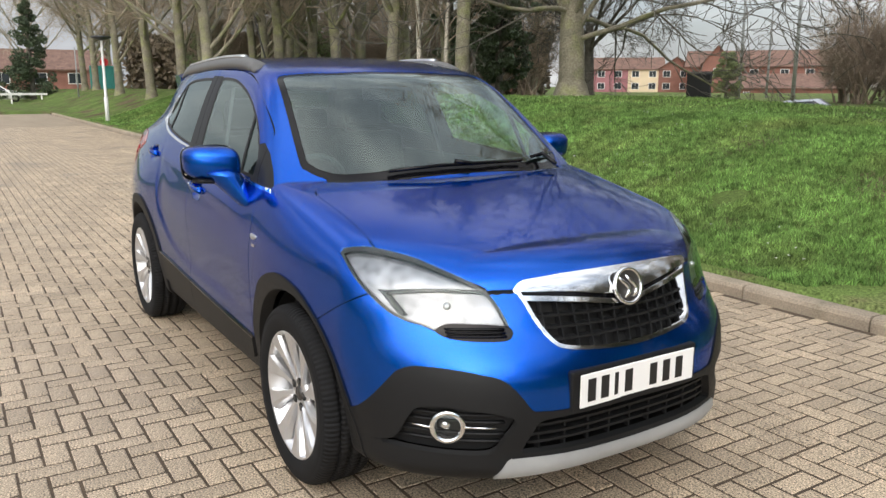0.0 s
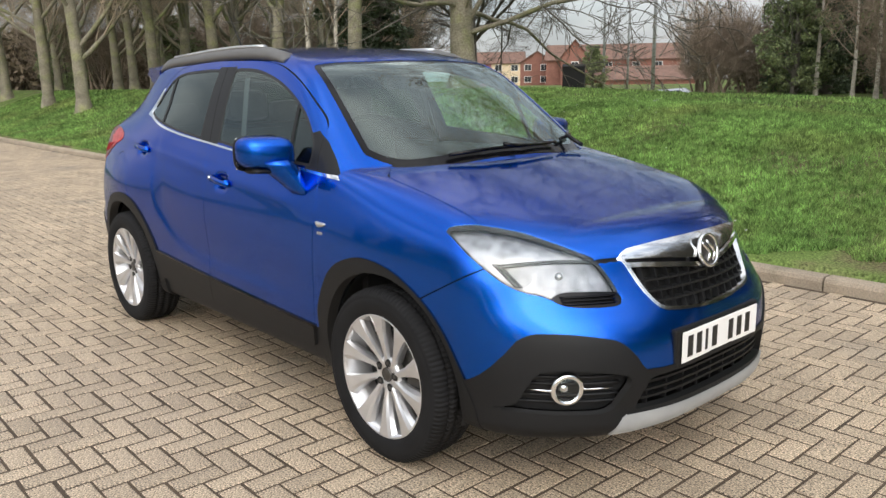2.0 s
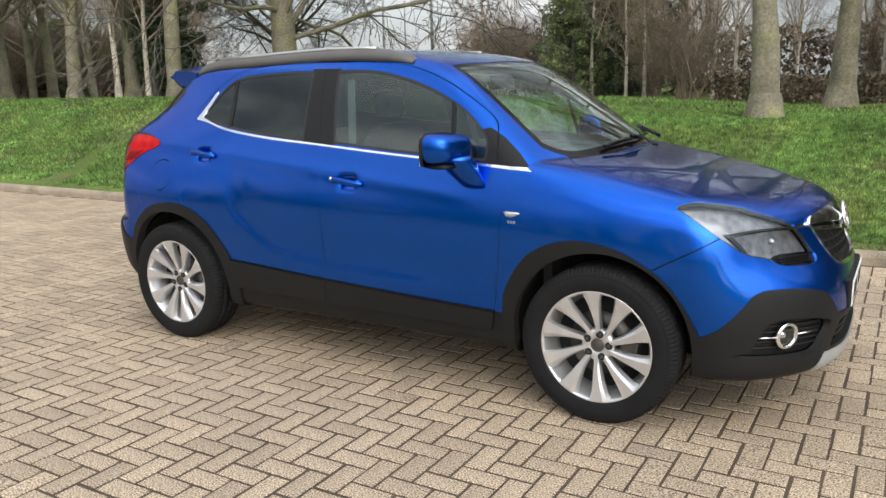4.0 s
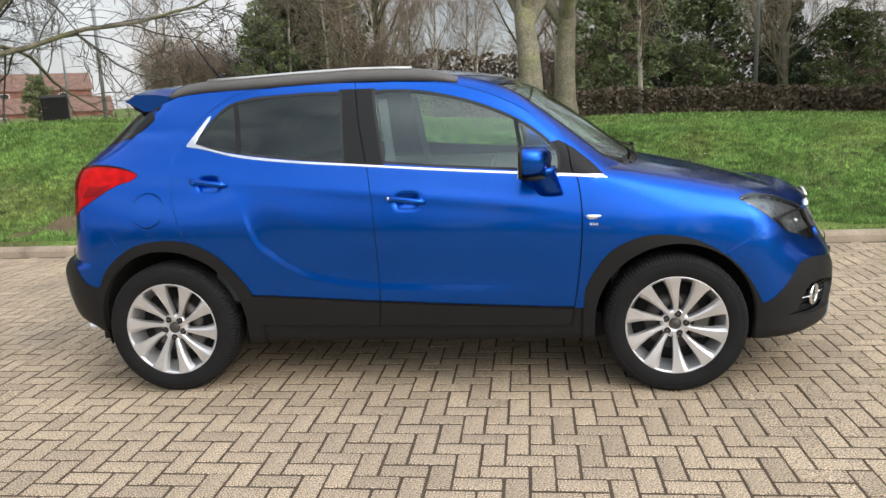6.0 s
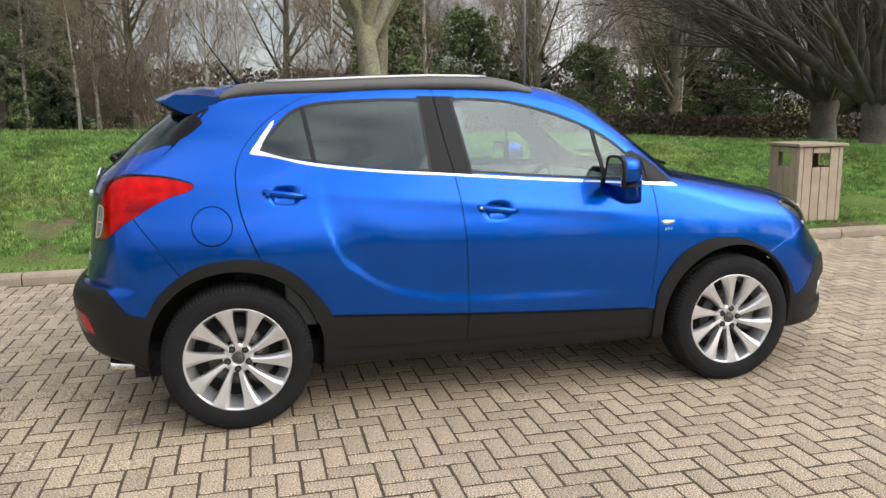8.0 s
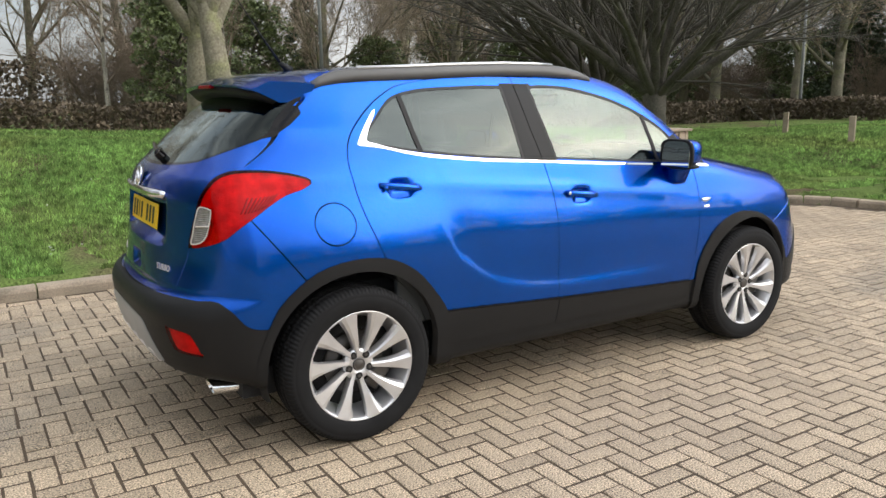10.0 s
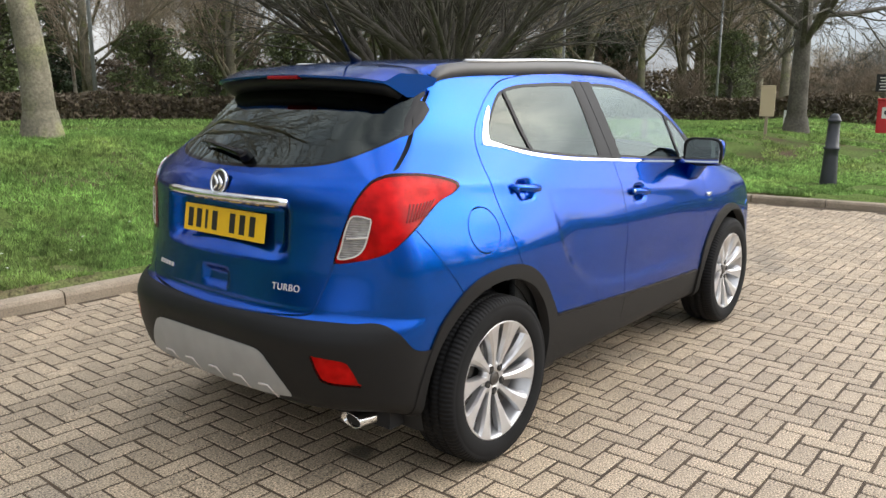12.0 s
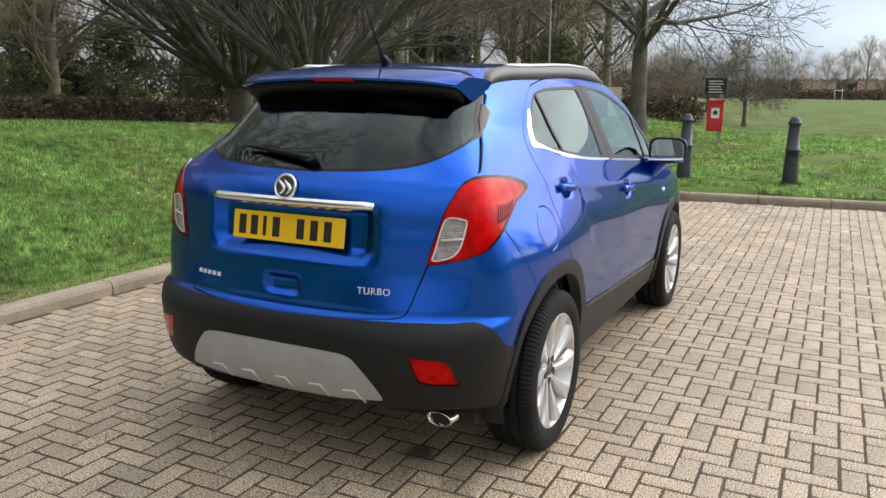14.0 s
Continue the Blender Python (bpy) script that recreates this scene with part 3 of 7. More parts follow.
BONNET = inside([(1.178, .15), (1.178, .15), (1.176, -.1), (1.155, -.33), (1.112, -.51), (1.055, -.605), (1.055, -.605), (1.10, -.66), (1.164, -.689), (1.304, -.690), (1.45, -.691), (1.598, -.697), (1.66, -.702), (1.66, -.702), (1.718, -.655), (1.781, -.607), (1.848, -.562), (1.912, -.517), (1.972, -.462), (1.972, -.462), (2.009, -.386), (2.018, -.345), (2.045, -.209), (2.063, -.054), (2.066, .15), (2.066, .15)], "top", above, steps=5)
SCREEN = inside([(1.160, .15), (1.160, .15), (1.156, -.073), (1.135, -.332), (1.087, -.511), (1.03, -.60), (.96, -.65), (.923, -.658), (.70, -.617), (.50, -.578), (.452, -.562), (.432, -.53), (.47, -.40), (.507, -.28), (.531, 0), (.533, .15), (.533, .15)], "top", ahead_top)
TAILGATE = inside([(.12, 1.66), (.12, 1.66), (-.40, 1.66), (-.479, 1.548), (-.543, 1.481), (-.562, 1.437), (-.599, 1.322), (-.676, 1.200), (-.676, 1.200), (-.655, 1.165), (-.627, 1.10), (-.606, 1.031), (-.582, .95), (-.570, .885), (-.536, .778), (-.522, .728), (-.495, .694), (-.40, .683), (-.269, .675), (-.022, .668), (.12, .668), (.12, .668)], "front", behind, steps=5)
REAR_GLASS = inside([(.12, 1.186), (.12, 1.186), (-.192, 1.192), (-.403, 1.207), (-.512, 1.233), (-.573, 1.275), (-.594, 1.322), (-.572, 1.384), (-.557, 1.437), (-.53, 1.49), (-.4, 1.52), (.12, 1.535), (.12, 1.535)], "front", behind)
QUARTER_FIN = inside([(-1.385, 1.405), (-1.39, 1.435), (-1.45, 1.45), (-1.60, 1.30), (-1.52, 1.315), (-1.44, 1.36)], "side", lambda v: (v[:, 1] < -.52) & (v[:, 0] < -1.2), smooth=False)
TAIL_LAMP = inside([(-.723, 1.187), (-.629, 1.183), (-.534, 1.164), (-.471, 1.137), (-.489, 1.108), (-.546, 1.085), (-.590, 1.051), (-.635, 1.009), (-.686, .967), (-.733, .931), (-.794, .906), (-.870, .887), (-.923, .879), (-.934, .889), (-.916, .95), (-.886, 1.031), (-.856, 1.10), (-.809, 1.157), (-.770, 1.178)], "stern", behind, steps=5)
TAIL_CLEAR = inside([(-.864, 1.051), (-.808, 1.046), (-.798, 1.032), (-.812, .972), (-.828, .932), (-.861, .905), (-.917, .896), (-.907, .94), (-.887, 1.011)], "stern", behind)
REAR_FOG = inside([(-1.024, .566), (-1.024, .566), (-.913, .552), (-.883, .529), (-.847, .455), (-.847, .455), (-.968, .465), (-.999, .498)], "stern", behind, steps=4)
SKID_R = inside([(.12, .560), (.12, .560), (-.041, .559), (-.245, .558), (-.328, .549), (-.371, .512), (-.419, .449), (-.449, .390), (-.449, .390), (-.262, .371), (.004, .356), (.12, .356), (.12, .356)], "front", behind)
FUEL = inside([(-1.357 + .088 * math.cos(k * math.pi / 6), .957 + .086 * math.sin(k * math.pi / 6)) for k in range(12)], "side", flank)
CLAD_F = [(.3, .43), (.559, .430), (.593, .424), (.645, .445), (.682, .474), (.757, .552), (.795, .594), (.828, .612), (.907, .620), (.979, .617), (1.066, .605), (1.135, .587), (1.161, .569), (1.195, .532), (1.225, .489), (1.26, .482), (1.4, .480), (1.6, .478)]
CLAD_R = [(-1.5, .668), (-1.25, .672), (-1.043, .677), (-.88, .676), (-.745, .666), (-.706, .640), (-.658, .581), (-.619, .562), (-.563, .559), (-.3, .559)]


BAR_A = [(-.45, .836), (-.36, .836), (-.2, .827), (-.1, .814), (0, .800), (.2, .79)]
BAR_B = [(-.45, .825), (-.36, .823), (-.2, .810), (-.09, .796), (0, .782), (.2, .772)]
CHROME_LOW = [(-1.25, 1.270), (-1.155, 1.262), (-1.10, 1.254), (-.926, 1.214), (-.626, 1.174), (-.241, 1.144), (.175, 1.111), (.555, 1.085), (.93, 1.058), (1.1, 1.045)]


def bar_a(v):
    return np.where(v[:, 0] > 1.35, v[:, 2] - spl(v[:, 1], BAR_A), .2)


def bar_b(v):
    return np.where(v[:, 0] > 1.35, v[:, 2] - spl(v[:, 1], BAR_B), .2)


def low_front(v):
    return np.where(v[:, 0] > 1.35, v[:, 2] - spl((v[:, 0] + v[:, 1]) * .70711, CLAD_F), .2)


def low_rear(v):
    return np.where(v[:, 0] < -1.2, v[:, 2] - spl((v[:, 0] - v[:, 1]) * .70711, CLAD_R), .2)


def round_opening(cx, r):
    """A field for a wheel opening: an arc over the tyre with straight sides below the hub."""
    return lambda v: np.where(np.abs(v[:, 1]) > .45, np.hypot(v[:, 0] - cx, np.maximum(v[:, 2] - .355, 0)) - r, .2)


OPEN_F, OPEN_R = round_opening(1.2775, .386), round_opening(-1.2775, .398)


def door_split(v):
    return v[:, 0] - spl(v[:, 2], B_LINE)


def chrome_low(v):
    return np.where((v[:, 0] < 1.0) & (v[:, 0] > -1.2), v[:, 2] - spl(v[:, 0], CHROME_LOW), .2)


def trim_top(v):
    return v[:, 2] - spl(v[:, 0], [(-1.0, .515), (-.835, .508), (-.178, .469), (.798, .425), (1.0, .418)])


def sill_top(v):
    return v[:, 2] - spl(v[:, 0], [(-1.0, .352), (-.8, .350), (-.184, .338), (.772, .320), (1.0, .318)])


def wing_bumper(v):
    x, z = v[:, 0], v[:, 2]
    return np.where(x > 1.35, ((x - 1.521) * -.119 + (z - .70) * .212) / -.243, -.2)


def quarter_bumper(v):
    x, z = v[:, 0], v[:, 2]
    return np.where(x < -1.2, ((x + 1.508) * .206 + (z - .746) * .152) / .256, .2)


def pillar_seam(v):
    x, z = v[:, 0], v[:, 2]
    return np.where((x > .6) & (x < 1.3), ((x - .905) * -.04 + (z - 1.125) * .065) / .0763 , .2)


def shifted(field, by):
    return lambda v: field(v) - by


GAP = .0031
V, T = cast_body()
for f in (DOORS, BONNET, TAILGATE, FUEL):
    V, T = cut(V, T, shifted(f, GAP if f is not BONNET else GAP * 1.7))
    V, T = cut(V, T, shifted(f, -GAP))
for f in (door_split, wing_bumper, quarter_bumper):
    V, T = cut(V, T, shifted(f, GAP * .9))
    V, T = cut(V, T, shifted(f, -GAP * .9))
for f in (WIN_R, WIN_F, B_TRIM, CORNER_TRIM, CHROME_STRIP, ARCH_F, ARCH_R, HEADLAMP, LAMP_VENT, FOG_BAY, GRILLE, LOW_GRILLE, SKID_F, SCREEN, REAR_GLASS, QUARTER_FIN, TAIL_LAMP, TAIL_CLEAR, REAR_FOG, SKID_R, low_front, low_rear, trim_top, sill_top, pillar_seam, chrome_low):
    V, T = cut(V, T, f)
for f, by in ((OPEN_F, 0), (OPEN_R, 0), (SCREEN, -.030), (WIN_R, -.012), (WIN_F, -.012), (REAR_GLASS, -.012), (TAIL_CLEAR, -.005), (GRILLE, -.011), (HEADLAMP, -.006), (bar_a, 0), (bar_b, 0), (bar_b, -.014), (SCREEN, .022), (trim_top, .004), (trim_top, -.003)):
    V, T = cut(V, T, shifted(f, by))
N = form_normals(V)
C = V[T].mean(1)


def at(f):
    return f(C)


# the panel that each triangle belongs to; later lines win
panel = np.full(len(T), "body_side", dtype="U16")


def lay(name, test):
    panel[test] = name


x_c, y_c, z_c = C[:, 0], C[:, 1], C[:, 2]
in_door, in_bonnet, in_gate = at(DOORS), at(BONNET), at(TAILGATE)
wing = (x_c > .75) & (in_door > 0) & (z_c > .3) & (z_c < 1.2) & (np.abs(y_c) > .3)
lay("wing", wing & (at(pillar_seam) < 0) & (at(SCREEN) > 0))
lay("bumper_front", (x_c > 1.35) & (at(wing_bumper) > 0) & (at(low_front) > 0) & (z_c < .92))
lay("bonnet", in_bonnet < 0)
lay("wing", (x_c > .85) & (x_c < 1.2) & (in_bonnet > 0) & (in_door > 0) & (at(SCREEN) > 0) & (at(pillar_seam) < 0) & (z_c > .6))
lay("bumper_rear", (x_c < -1.2) & (at(quarter_bumper) < 0) & (z_c < 1.0))
lay("tailgate", in_gate < 0)
lay("door_front", (in_door < 0) & (at(door_split) > 0))
lay("door_rear", (in_door < 0) & (at(door_split) < 0))
lay("trim_front", (in_door < 0) & (at(door_split) > 0) & (at(trim_top) < 0))
lay("trim_rear", (in_door < 0) & (at(door_split) < 0) & (at(trim_top) < 0))
# narrow band along the trim's top edge, added to carry its highlight
lay("strip_front", (in_door < 0) & (at(door_split) > 0) & (at(trim_top) < .004) & (at(trim_top) > -.003))
lay("strip_rear", (in_door < 0) & (at(door_split) < 0) & (at(trim_top) < .004) & (at(trim_top) > -.003))
lay("flap", at(FUEL) < 0)
for f in (DOORS, BONNET, FUEL, TAILGATE):
    lay("gap", np.abs(at(f)) < GAP)
lay("gap", (in_bonnet > 0) & (in_bonnet < GAP * 1.7) & (y_c < -.55))
lay("gap", (np.abs(at(door_split)) < GAP * .9) & (in_door < 0))
lay("gap", (np.abs(at(wing_bumper)) < GAP * .9) & (z_c < .92) & (np.abs(y_c) > .6) & (at(low_front) > 0))
lay("gap", (np.abs(at(quarter_bumper)) < GAP * .9) & (np.abs(y_c) > .6) & (z_c < 1.0) & (z_c > .56))
lay("sill", (np.abs(x_c) < 1.2) & (at(sill_top) < 0))
lay("sill", (np.abs(x_c) < 1.2) & (at(trim_top) < 0) & (in_door > GAP))
lay("clad_front", (x_c > 1.35) & (at(low_front) < 0))
lay("clad_rear", (x_c < -1.2) & (at(low_rear) < 0) & (panel != "gap"))
lay("under", (z_c < .255) & (np.abs(y_c) < .72) & (np.abs(x_c) < 1.75))
lay("trim_pillar", (at(B_TRIM) < 0) & (panel != "gap"))
lay("trim_corner", (at(CORNER_TRIM) < 0) & (panel != "gap"))
lay("seal_rear", at(WIN_R) < 0)
lay("seal_front", at(WIN_F) < 0)
lay("glass_rear", at(WIN_R) < -.012)
lay("glass_front", at(WIN_F) < -.012)
lay("chrome_strip", (at(CHROME_STRIP) < 0) & (at(chrome_low) > 0))
lay("screen_edge", (at(SCREEN) < .022) & (in_bonnet > GAP) & (np.abs(y_c) < .60) & (x_c > .95))
lay("screen_edge", at(SCREEN) < 0)
lay("screen", at(SCREEN) < -.030)
lay("gate_edge", at(REAR_GLASS) < 0)
lay("gate_glass", at(REAR_GLASS) < -.012)
lay("fin", (at(QUARTER_FIN) < 0) & (panel != "gate_edge") & (panel != "gate_glass"))
lay("arch_front", at(ARCH_F) < 0)
lay("arch_rear", at(ARCH_R) < 0)
lay("open", ((at(OPEN_F) < 0) | (at(OPEN_R) < 0)) & (z_c < .80))
lay("headlamp", at(HEADLAMP) < 0)
lay("lamp_rim", (at(HEADLAMP) < 0) & (at(HEADLAMP) > -.006))
lay("lamp_vent", at(LAMP_VENT) < 0)
lay("fog_bay", at(FOG_BAY) < 0)
lay("grille", at(GRILLE) < 0)
lay("grille_frame", (at(GRILLE) < 0) & (at(GRILLE) > -.011))
lay("grille_slot", (at(GRILLE) < -.011) & (at(bar_a) < 0) & (at(bar_b) > 0))
lay("grille_bar", (at(GRILLE) < 0) & (at(bar_a) > 0))
lay("grille_line", (at(GRILLE) < -.011) & (at(bar_b) < 0) & (at(bar_b) > -.014))
lay("low_grille", at(LOW_GRILLE) < 0)
lay("skid_front", at(SKID_F) < 0)
lay("tail_lamp", at(TAIL_LAMP) < 0)
lay("tail_frame", at(TAIL_CLEAR) < 0)
lay("tail_clear", at(TAIL_CLEAR) < -.005)
lay("rear_fog", at(REAR_FOG) < 0)
lay("skid_rear", at(SKID_R) < 0)


def panel_arrays(names, mirror, both, out=0.0, rim=.010, grow=None):
    """Verts, faces and normals of the panels: the right side, its mirror image, or both sides as one, with the edges turned inwards."""
    tri = T[np.isin(panel, names)]
    used, inv = np.unique(tri, return_inverse=True)
    tri = inv.reshape(-1, 3)
    v, n = V[used].copy(), N[used].copy()
    on_mid = np.abs(v[:, 1]) < 1e-7
    n[on_mid, 1] = 0
    v = v + n * out
    if grow is not None:
        v = v + n * grow(V[used])[:, None]
    if both:
        idx = np.arange(len(v))
        extra = idx[~on_mid]
        to = idx.copy()
        to[extra] = len(v) + np.arange(len(extra))
        v = np.concatenate([v, v[extra] * (1, -1, 1)])
        n = np.concatenate([n, n[extra] * (1, -1, 1)])
        tri = np.concatenate([tri, to[tri][:, ::-1]])
    elif mirror:
        v, n, tri = v * (1, -1, 1), n * (1, -1, 1), tri[:, ::-1]
    if rim:
        e = np.concatenate([tri[:, [0, 1]], tri[:, [1, 2]], tri[:, [2, 0]]])
        key = np.sort(e, 1)
        _, first, count = np.unique(key, axis=0, return_index=True, return_counts=True)
        edge = e[first[count == 1]]
        ring, inv = np.unique(edge, return_inverse=True)
        edge = inv.reshape(-1, 2)
        b, k = len(v), len(ring)
        v = np.concatenate([v, v[ring], v[ring] - n[ring] * rim])
        n = np.concatenate([n, n[ring], n[ring]])
        quad = np.stack([edge[:, 1] + b, edge[:, 0] + b, edge[:, 0] + b + k, edge[:, 1] + b + k], -1)
        return v, tri.tolist() + quad.tolist(), n
    return v, tri.tolist(), n


def panel_part(name, names, material, parent, label="", mirror=False, both=False, out=0.0, rim=.010, grow=None):
    v, f, n = panel_arrays(names, mirror, both, out, rim, grow)
    ob = mesh_object(name, v, f, material, parent, label, normals=n)
    return ob


car = tagged(new("car"), "blue metallic compact SUV parked on the block paving", "car")
panel_part("body_shell", ["body_side"], M_PAINT, car, "glossy blue painted roof, pillars and rear quarters", both=True)
# black behind the panels puts the shade of their gaps into the colour
panel_part("inner_shell", ["body_side", "wing", "bumper_front", "bonnet", "bumper_rear", "tailgate", "door_front", "door_rear", "trim_front", "trim_rear", "strip_front", "strip_rear", "flap", "gap", "sill", "clad_front", "clad_rear", "trim_pillar", "trim_corner", "seal_rear", "seal_front", "chrome_strip", "screen_edge", "gate_edge", "fin", "tail_lamp", "tail_clear", "tail_frame", "rear_fog", "skid_rear", "skid_front"], M_INNER, car, "black inner lining that also darkens the panel gaps", both=True, out=-.017, rim=0)
panel_part("underbody", ["under"], M_DARK, car, "dark flat underbody", both=True, out=0.0, rim=0)
panel_part("bonnet", ["bonnet"], M_PAINT, car, "blue bonnet with a raised centre crease", both=True, rim=.014)
bumper_f = panel_part("front_bumper", ["bumper_front"], M_PAINT, car, "blue painted front bumper", both=True, rim=.014)
bumper_r = panel_part("rear_bumper", ["clad_rear"], M_CLAD, car, "black textured plastic lower rear bumper", both=True, out=.005, rim=.03)
for side in (False, True):
    panel_part("bumper_corner", ["bumper_rear"], M_PAINT, bumper_r, "blue painted bumper corner", mirror=side, rim=.014)
tailgate = panel_part("tailgate", ["tailgate"], M_PAINT, car, "blue tailgate with a plate recess", both=True, rim=.014)
panel_part("front_cladding", ["clad_front"], M_CLAD, bumper_f, "black textured plastic lower bumper", both=True, out=.005, rim=.03)
panel_part("front_skid_plate", ["skid_front"], M_SKID, bumper_f, "silver-grey skid plate", both=True, out=.012, rim=.03)
panel_part("rear_skid_plate", ["skid_rear"], M_SKID, bumper_r, "silver-grey skid plate", both=True, out=.010, rim=.025)
panel_part("windscreen", ["screen"], M_GLASS, car, "clear windscreen", both=True, out=-.003, rim=0)
panel_part("windscreen_border", ["screen_edge"], M_GLOSSBLACK, car, "black windscreen border", both=True, out=-.003, rim=.006)
panel_part("rear_window", ["gate_glass"], M_REARGLASS, tailgate, "dark tinted rear window", both=True, out=-.003, rim=0)
panel_part("rear_window_border", ["gate_edge"], M_GLOSSBLACK, tailgate, "black rear window border", both=True, out=-.003, rim=.006)

for side in (False, True):
    panel_part("front_wing", ["wing"], M_PAINT, car, "", mirror=side, rim=.014)
    door_f = panel_part("front_door", ["door_front"], M_PAINT, car, "", mirror=side, rim=.014)
    door_r = panel_part("rear_door", ["door_rear"], M_PAINT, car, "", mirror=side, rim=.014)
    panel_part("door_trim", ["trim_front"], M_CLAD, door_f, "black lower door trim", mirror=side, out=.009, rim=.02)
    panel_part("door_trim", ["trim_rear"], M_CLAD, door_r, "black lower door trim", mirror=side, out=.009, rim=.02)
    # added gloss strips imitate the highlight on the trim's edge
    panel_part("trim_strip", ["strip_front"], M_GLOSSBLACK, door_f, "thin gloss strip added for the trim's edge highlight", mirror=side, out=.010, rim=.012)
    panel_part("trim_strip", ["strip_rear"], M_GLOSSBLACK, door_r, "thin gloss strip added for the trim's edge highlight", mirror=side, out=.010, rim=.012)
    panel_part("side_window", ["glass_front"], M_SIDEGLASS, door_f, "clear side window", mirror=side, out=-.004, rim=0)
    panel_part("window_seal", ["seal_front"], M_SEAL, door_f, "black window seal", mirror=side, out=-.001, rim=.008)
    panel_part("side_window", ["glass_rear"], M_PRIVACY, door_r, "dark tinted side window", mirror=side, out=-.004, rim=0)
    panel_part("window_seal", ["seal_rear"], M_SEAL, door_r, "black window seal", mirror=side, out=-.001, rim=.008)
    panel_part("pillar_trim", ["trim_pillar"], M_TRIM, car, "dark grey door pillar trim", mirror=side, rim=.008)
    panel_part("corner_trim", ["trim_corner"], M_TRIM, car, "dark grey window corner trim", mirror=side, rim=.008)
    panel_part("chrome_strip", ["chrome_strip"], M_CHROME, car, "chrome window-line strip", mirror=side, out=.006, rim=.012)
    panel_part("sill", ["sill"], M_CLAD, car, "black plastic sill", mirror=side, out=-.004, rim=.03)
    panel_part("wheel_arch_trim", ["arch_front"], M_CLAD, car, "black plastic wheel arch trim", mirror=side, out=.009, rim=.05)
    panel_part("wheel_arch_trim", ["arch_rear"], M_CLAD, car, "black plastic wheel arch trim", mirror=side, out=.009, rim=.05)
    panel_part("rear_quarter_fin", ["fin"], M_GLOSSBLACK, car, "gloss black glass fin", mirror=side, out=.001, rim=.01)
    lamp = panel_part("tail_light", ["tail_lamp"], M_RED, car, "red tail light with a clear lower section", mirror=side, out=.006, rim=.03)
    panel_part("lamp_back", ["tail_lamp"], M_LAMPBACK, lamp, "pale inner reflector", mirror=side, out=-.012, rim=0)
    panel_part("clear_lens_frame", ["tail_frame"], M_LAMPFRAME, lamp, "pale lens frame", mirror=side, out=.0075, rim=.02)
    panel_part("clear_lens", ["tail_clear"], M_CLEARLAMP, lamp, "clear ribbed reversing lens", mirror=side, out=.005, rim=.02)
    fog_r = panel_part("rear_fog_light", ["rear_fog"], M_RED, bumper_r, "red rear fog light", mirror=side, out=.008, rim=.02)
    panel_part("lamp_back", ["rear_fog"], M_LAMPBACK, fog_r, "pale inner reflector", mirror=side, out=-.006, rim=0)
    panel_part("lamp_vent", ["lamp_vent"], M_GLOSSBLACK, bumper_f, "black ribbed vent", mirror=side, out=-.012, rim=.02)
    lens = panel_part("headlight", ["headlamp", "lamp_rim"], M_LENS, car, "clear headlight with bright reflectors", mirror=side, out=.001, rim=0)
    panel_part("reflector", ["headlamp"], M_REFLECTOR, lens, "bright chrome reflector", mirror=side, out=-.026, rim=0)
    panel_part("lamp_bezel", ["lamp_rim"], M_LAMPGREY, lens, "grey lamp bezel", mirror=side, out=-.003, rim=.010)
    panel_part("fog_light_bay", ["fog_bay"], M_CLAD, bumper_f, "recessed black fog light surround", mirror=side, out=-.035, rim=0)
grille = panel_part("grille", ["grille"], M_DARK, car, "black grille with a chrome frame", both=True, out=-.055, rim=0)
panel_part("grille_frame", ["grille_frame"], M_CHROME, grille, "chrome grille frame", both=True, out=.004, rim=.03)
panel_part("grille_bar", ["grille_bar"], M_CHROME, grille, "thick chrome grille bar", both=True, out=.006, rim=.03, grow=lambda v: .010 * np.exp(-((v[:, 2] - spl(v[:, 1], BAR_A) - .022) / .018) ** 2))
panel_part("grille_slot", ["grille_slot"], M_GLOSSBLACK, grille, "black slot in the grille bar", both=True, out=-.010, rim=.02)
panel_part("grille_line", ["grille_line"], M_CHROME, grille, "thin chrome line", both=True, out=.004, rim=.02)
low_grille = panel_part("lower_grille", ["low_grille"], M_DARK, bumper_f, "black lower grille", both=True, out=-.06, rim=0)
panel_part("fuel_flap", ["flap"], M_PAINT, car, "round blue fuel flap", rim=.012)

# ---- wheels ----
HUB_X, HUB_Z, TYRE_R = 1.2775, .338, .343


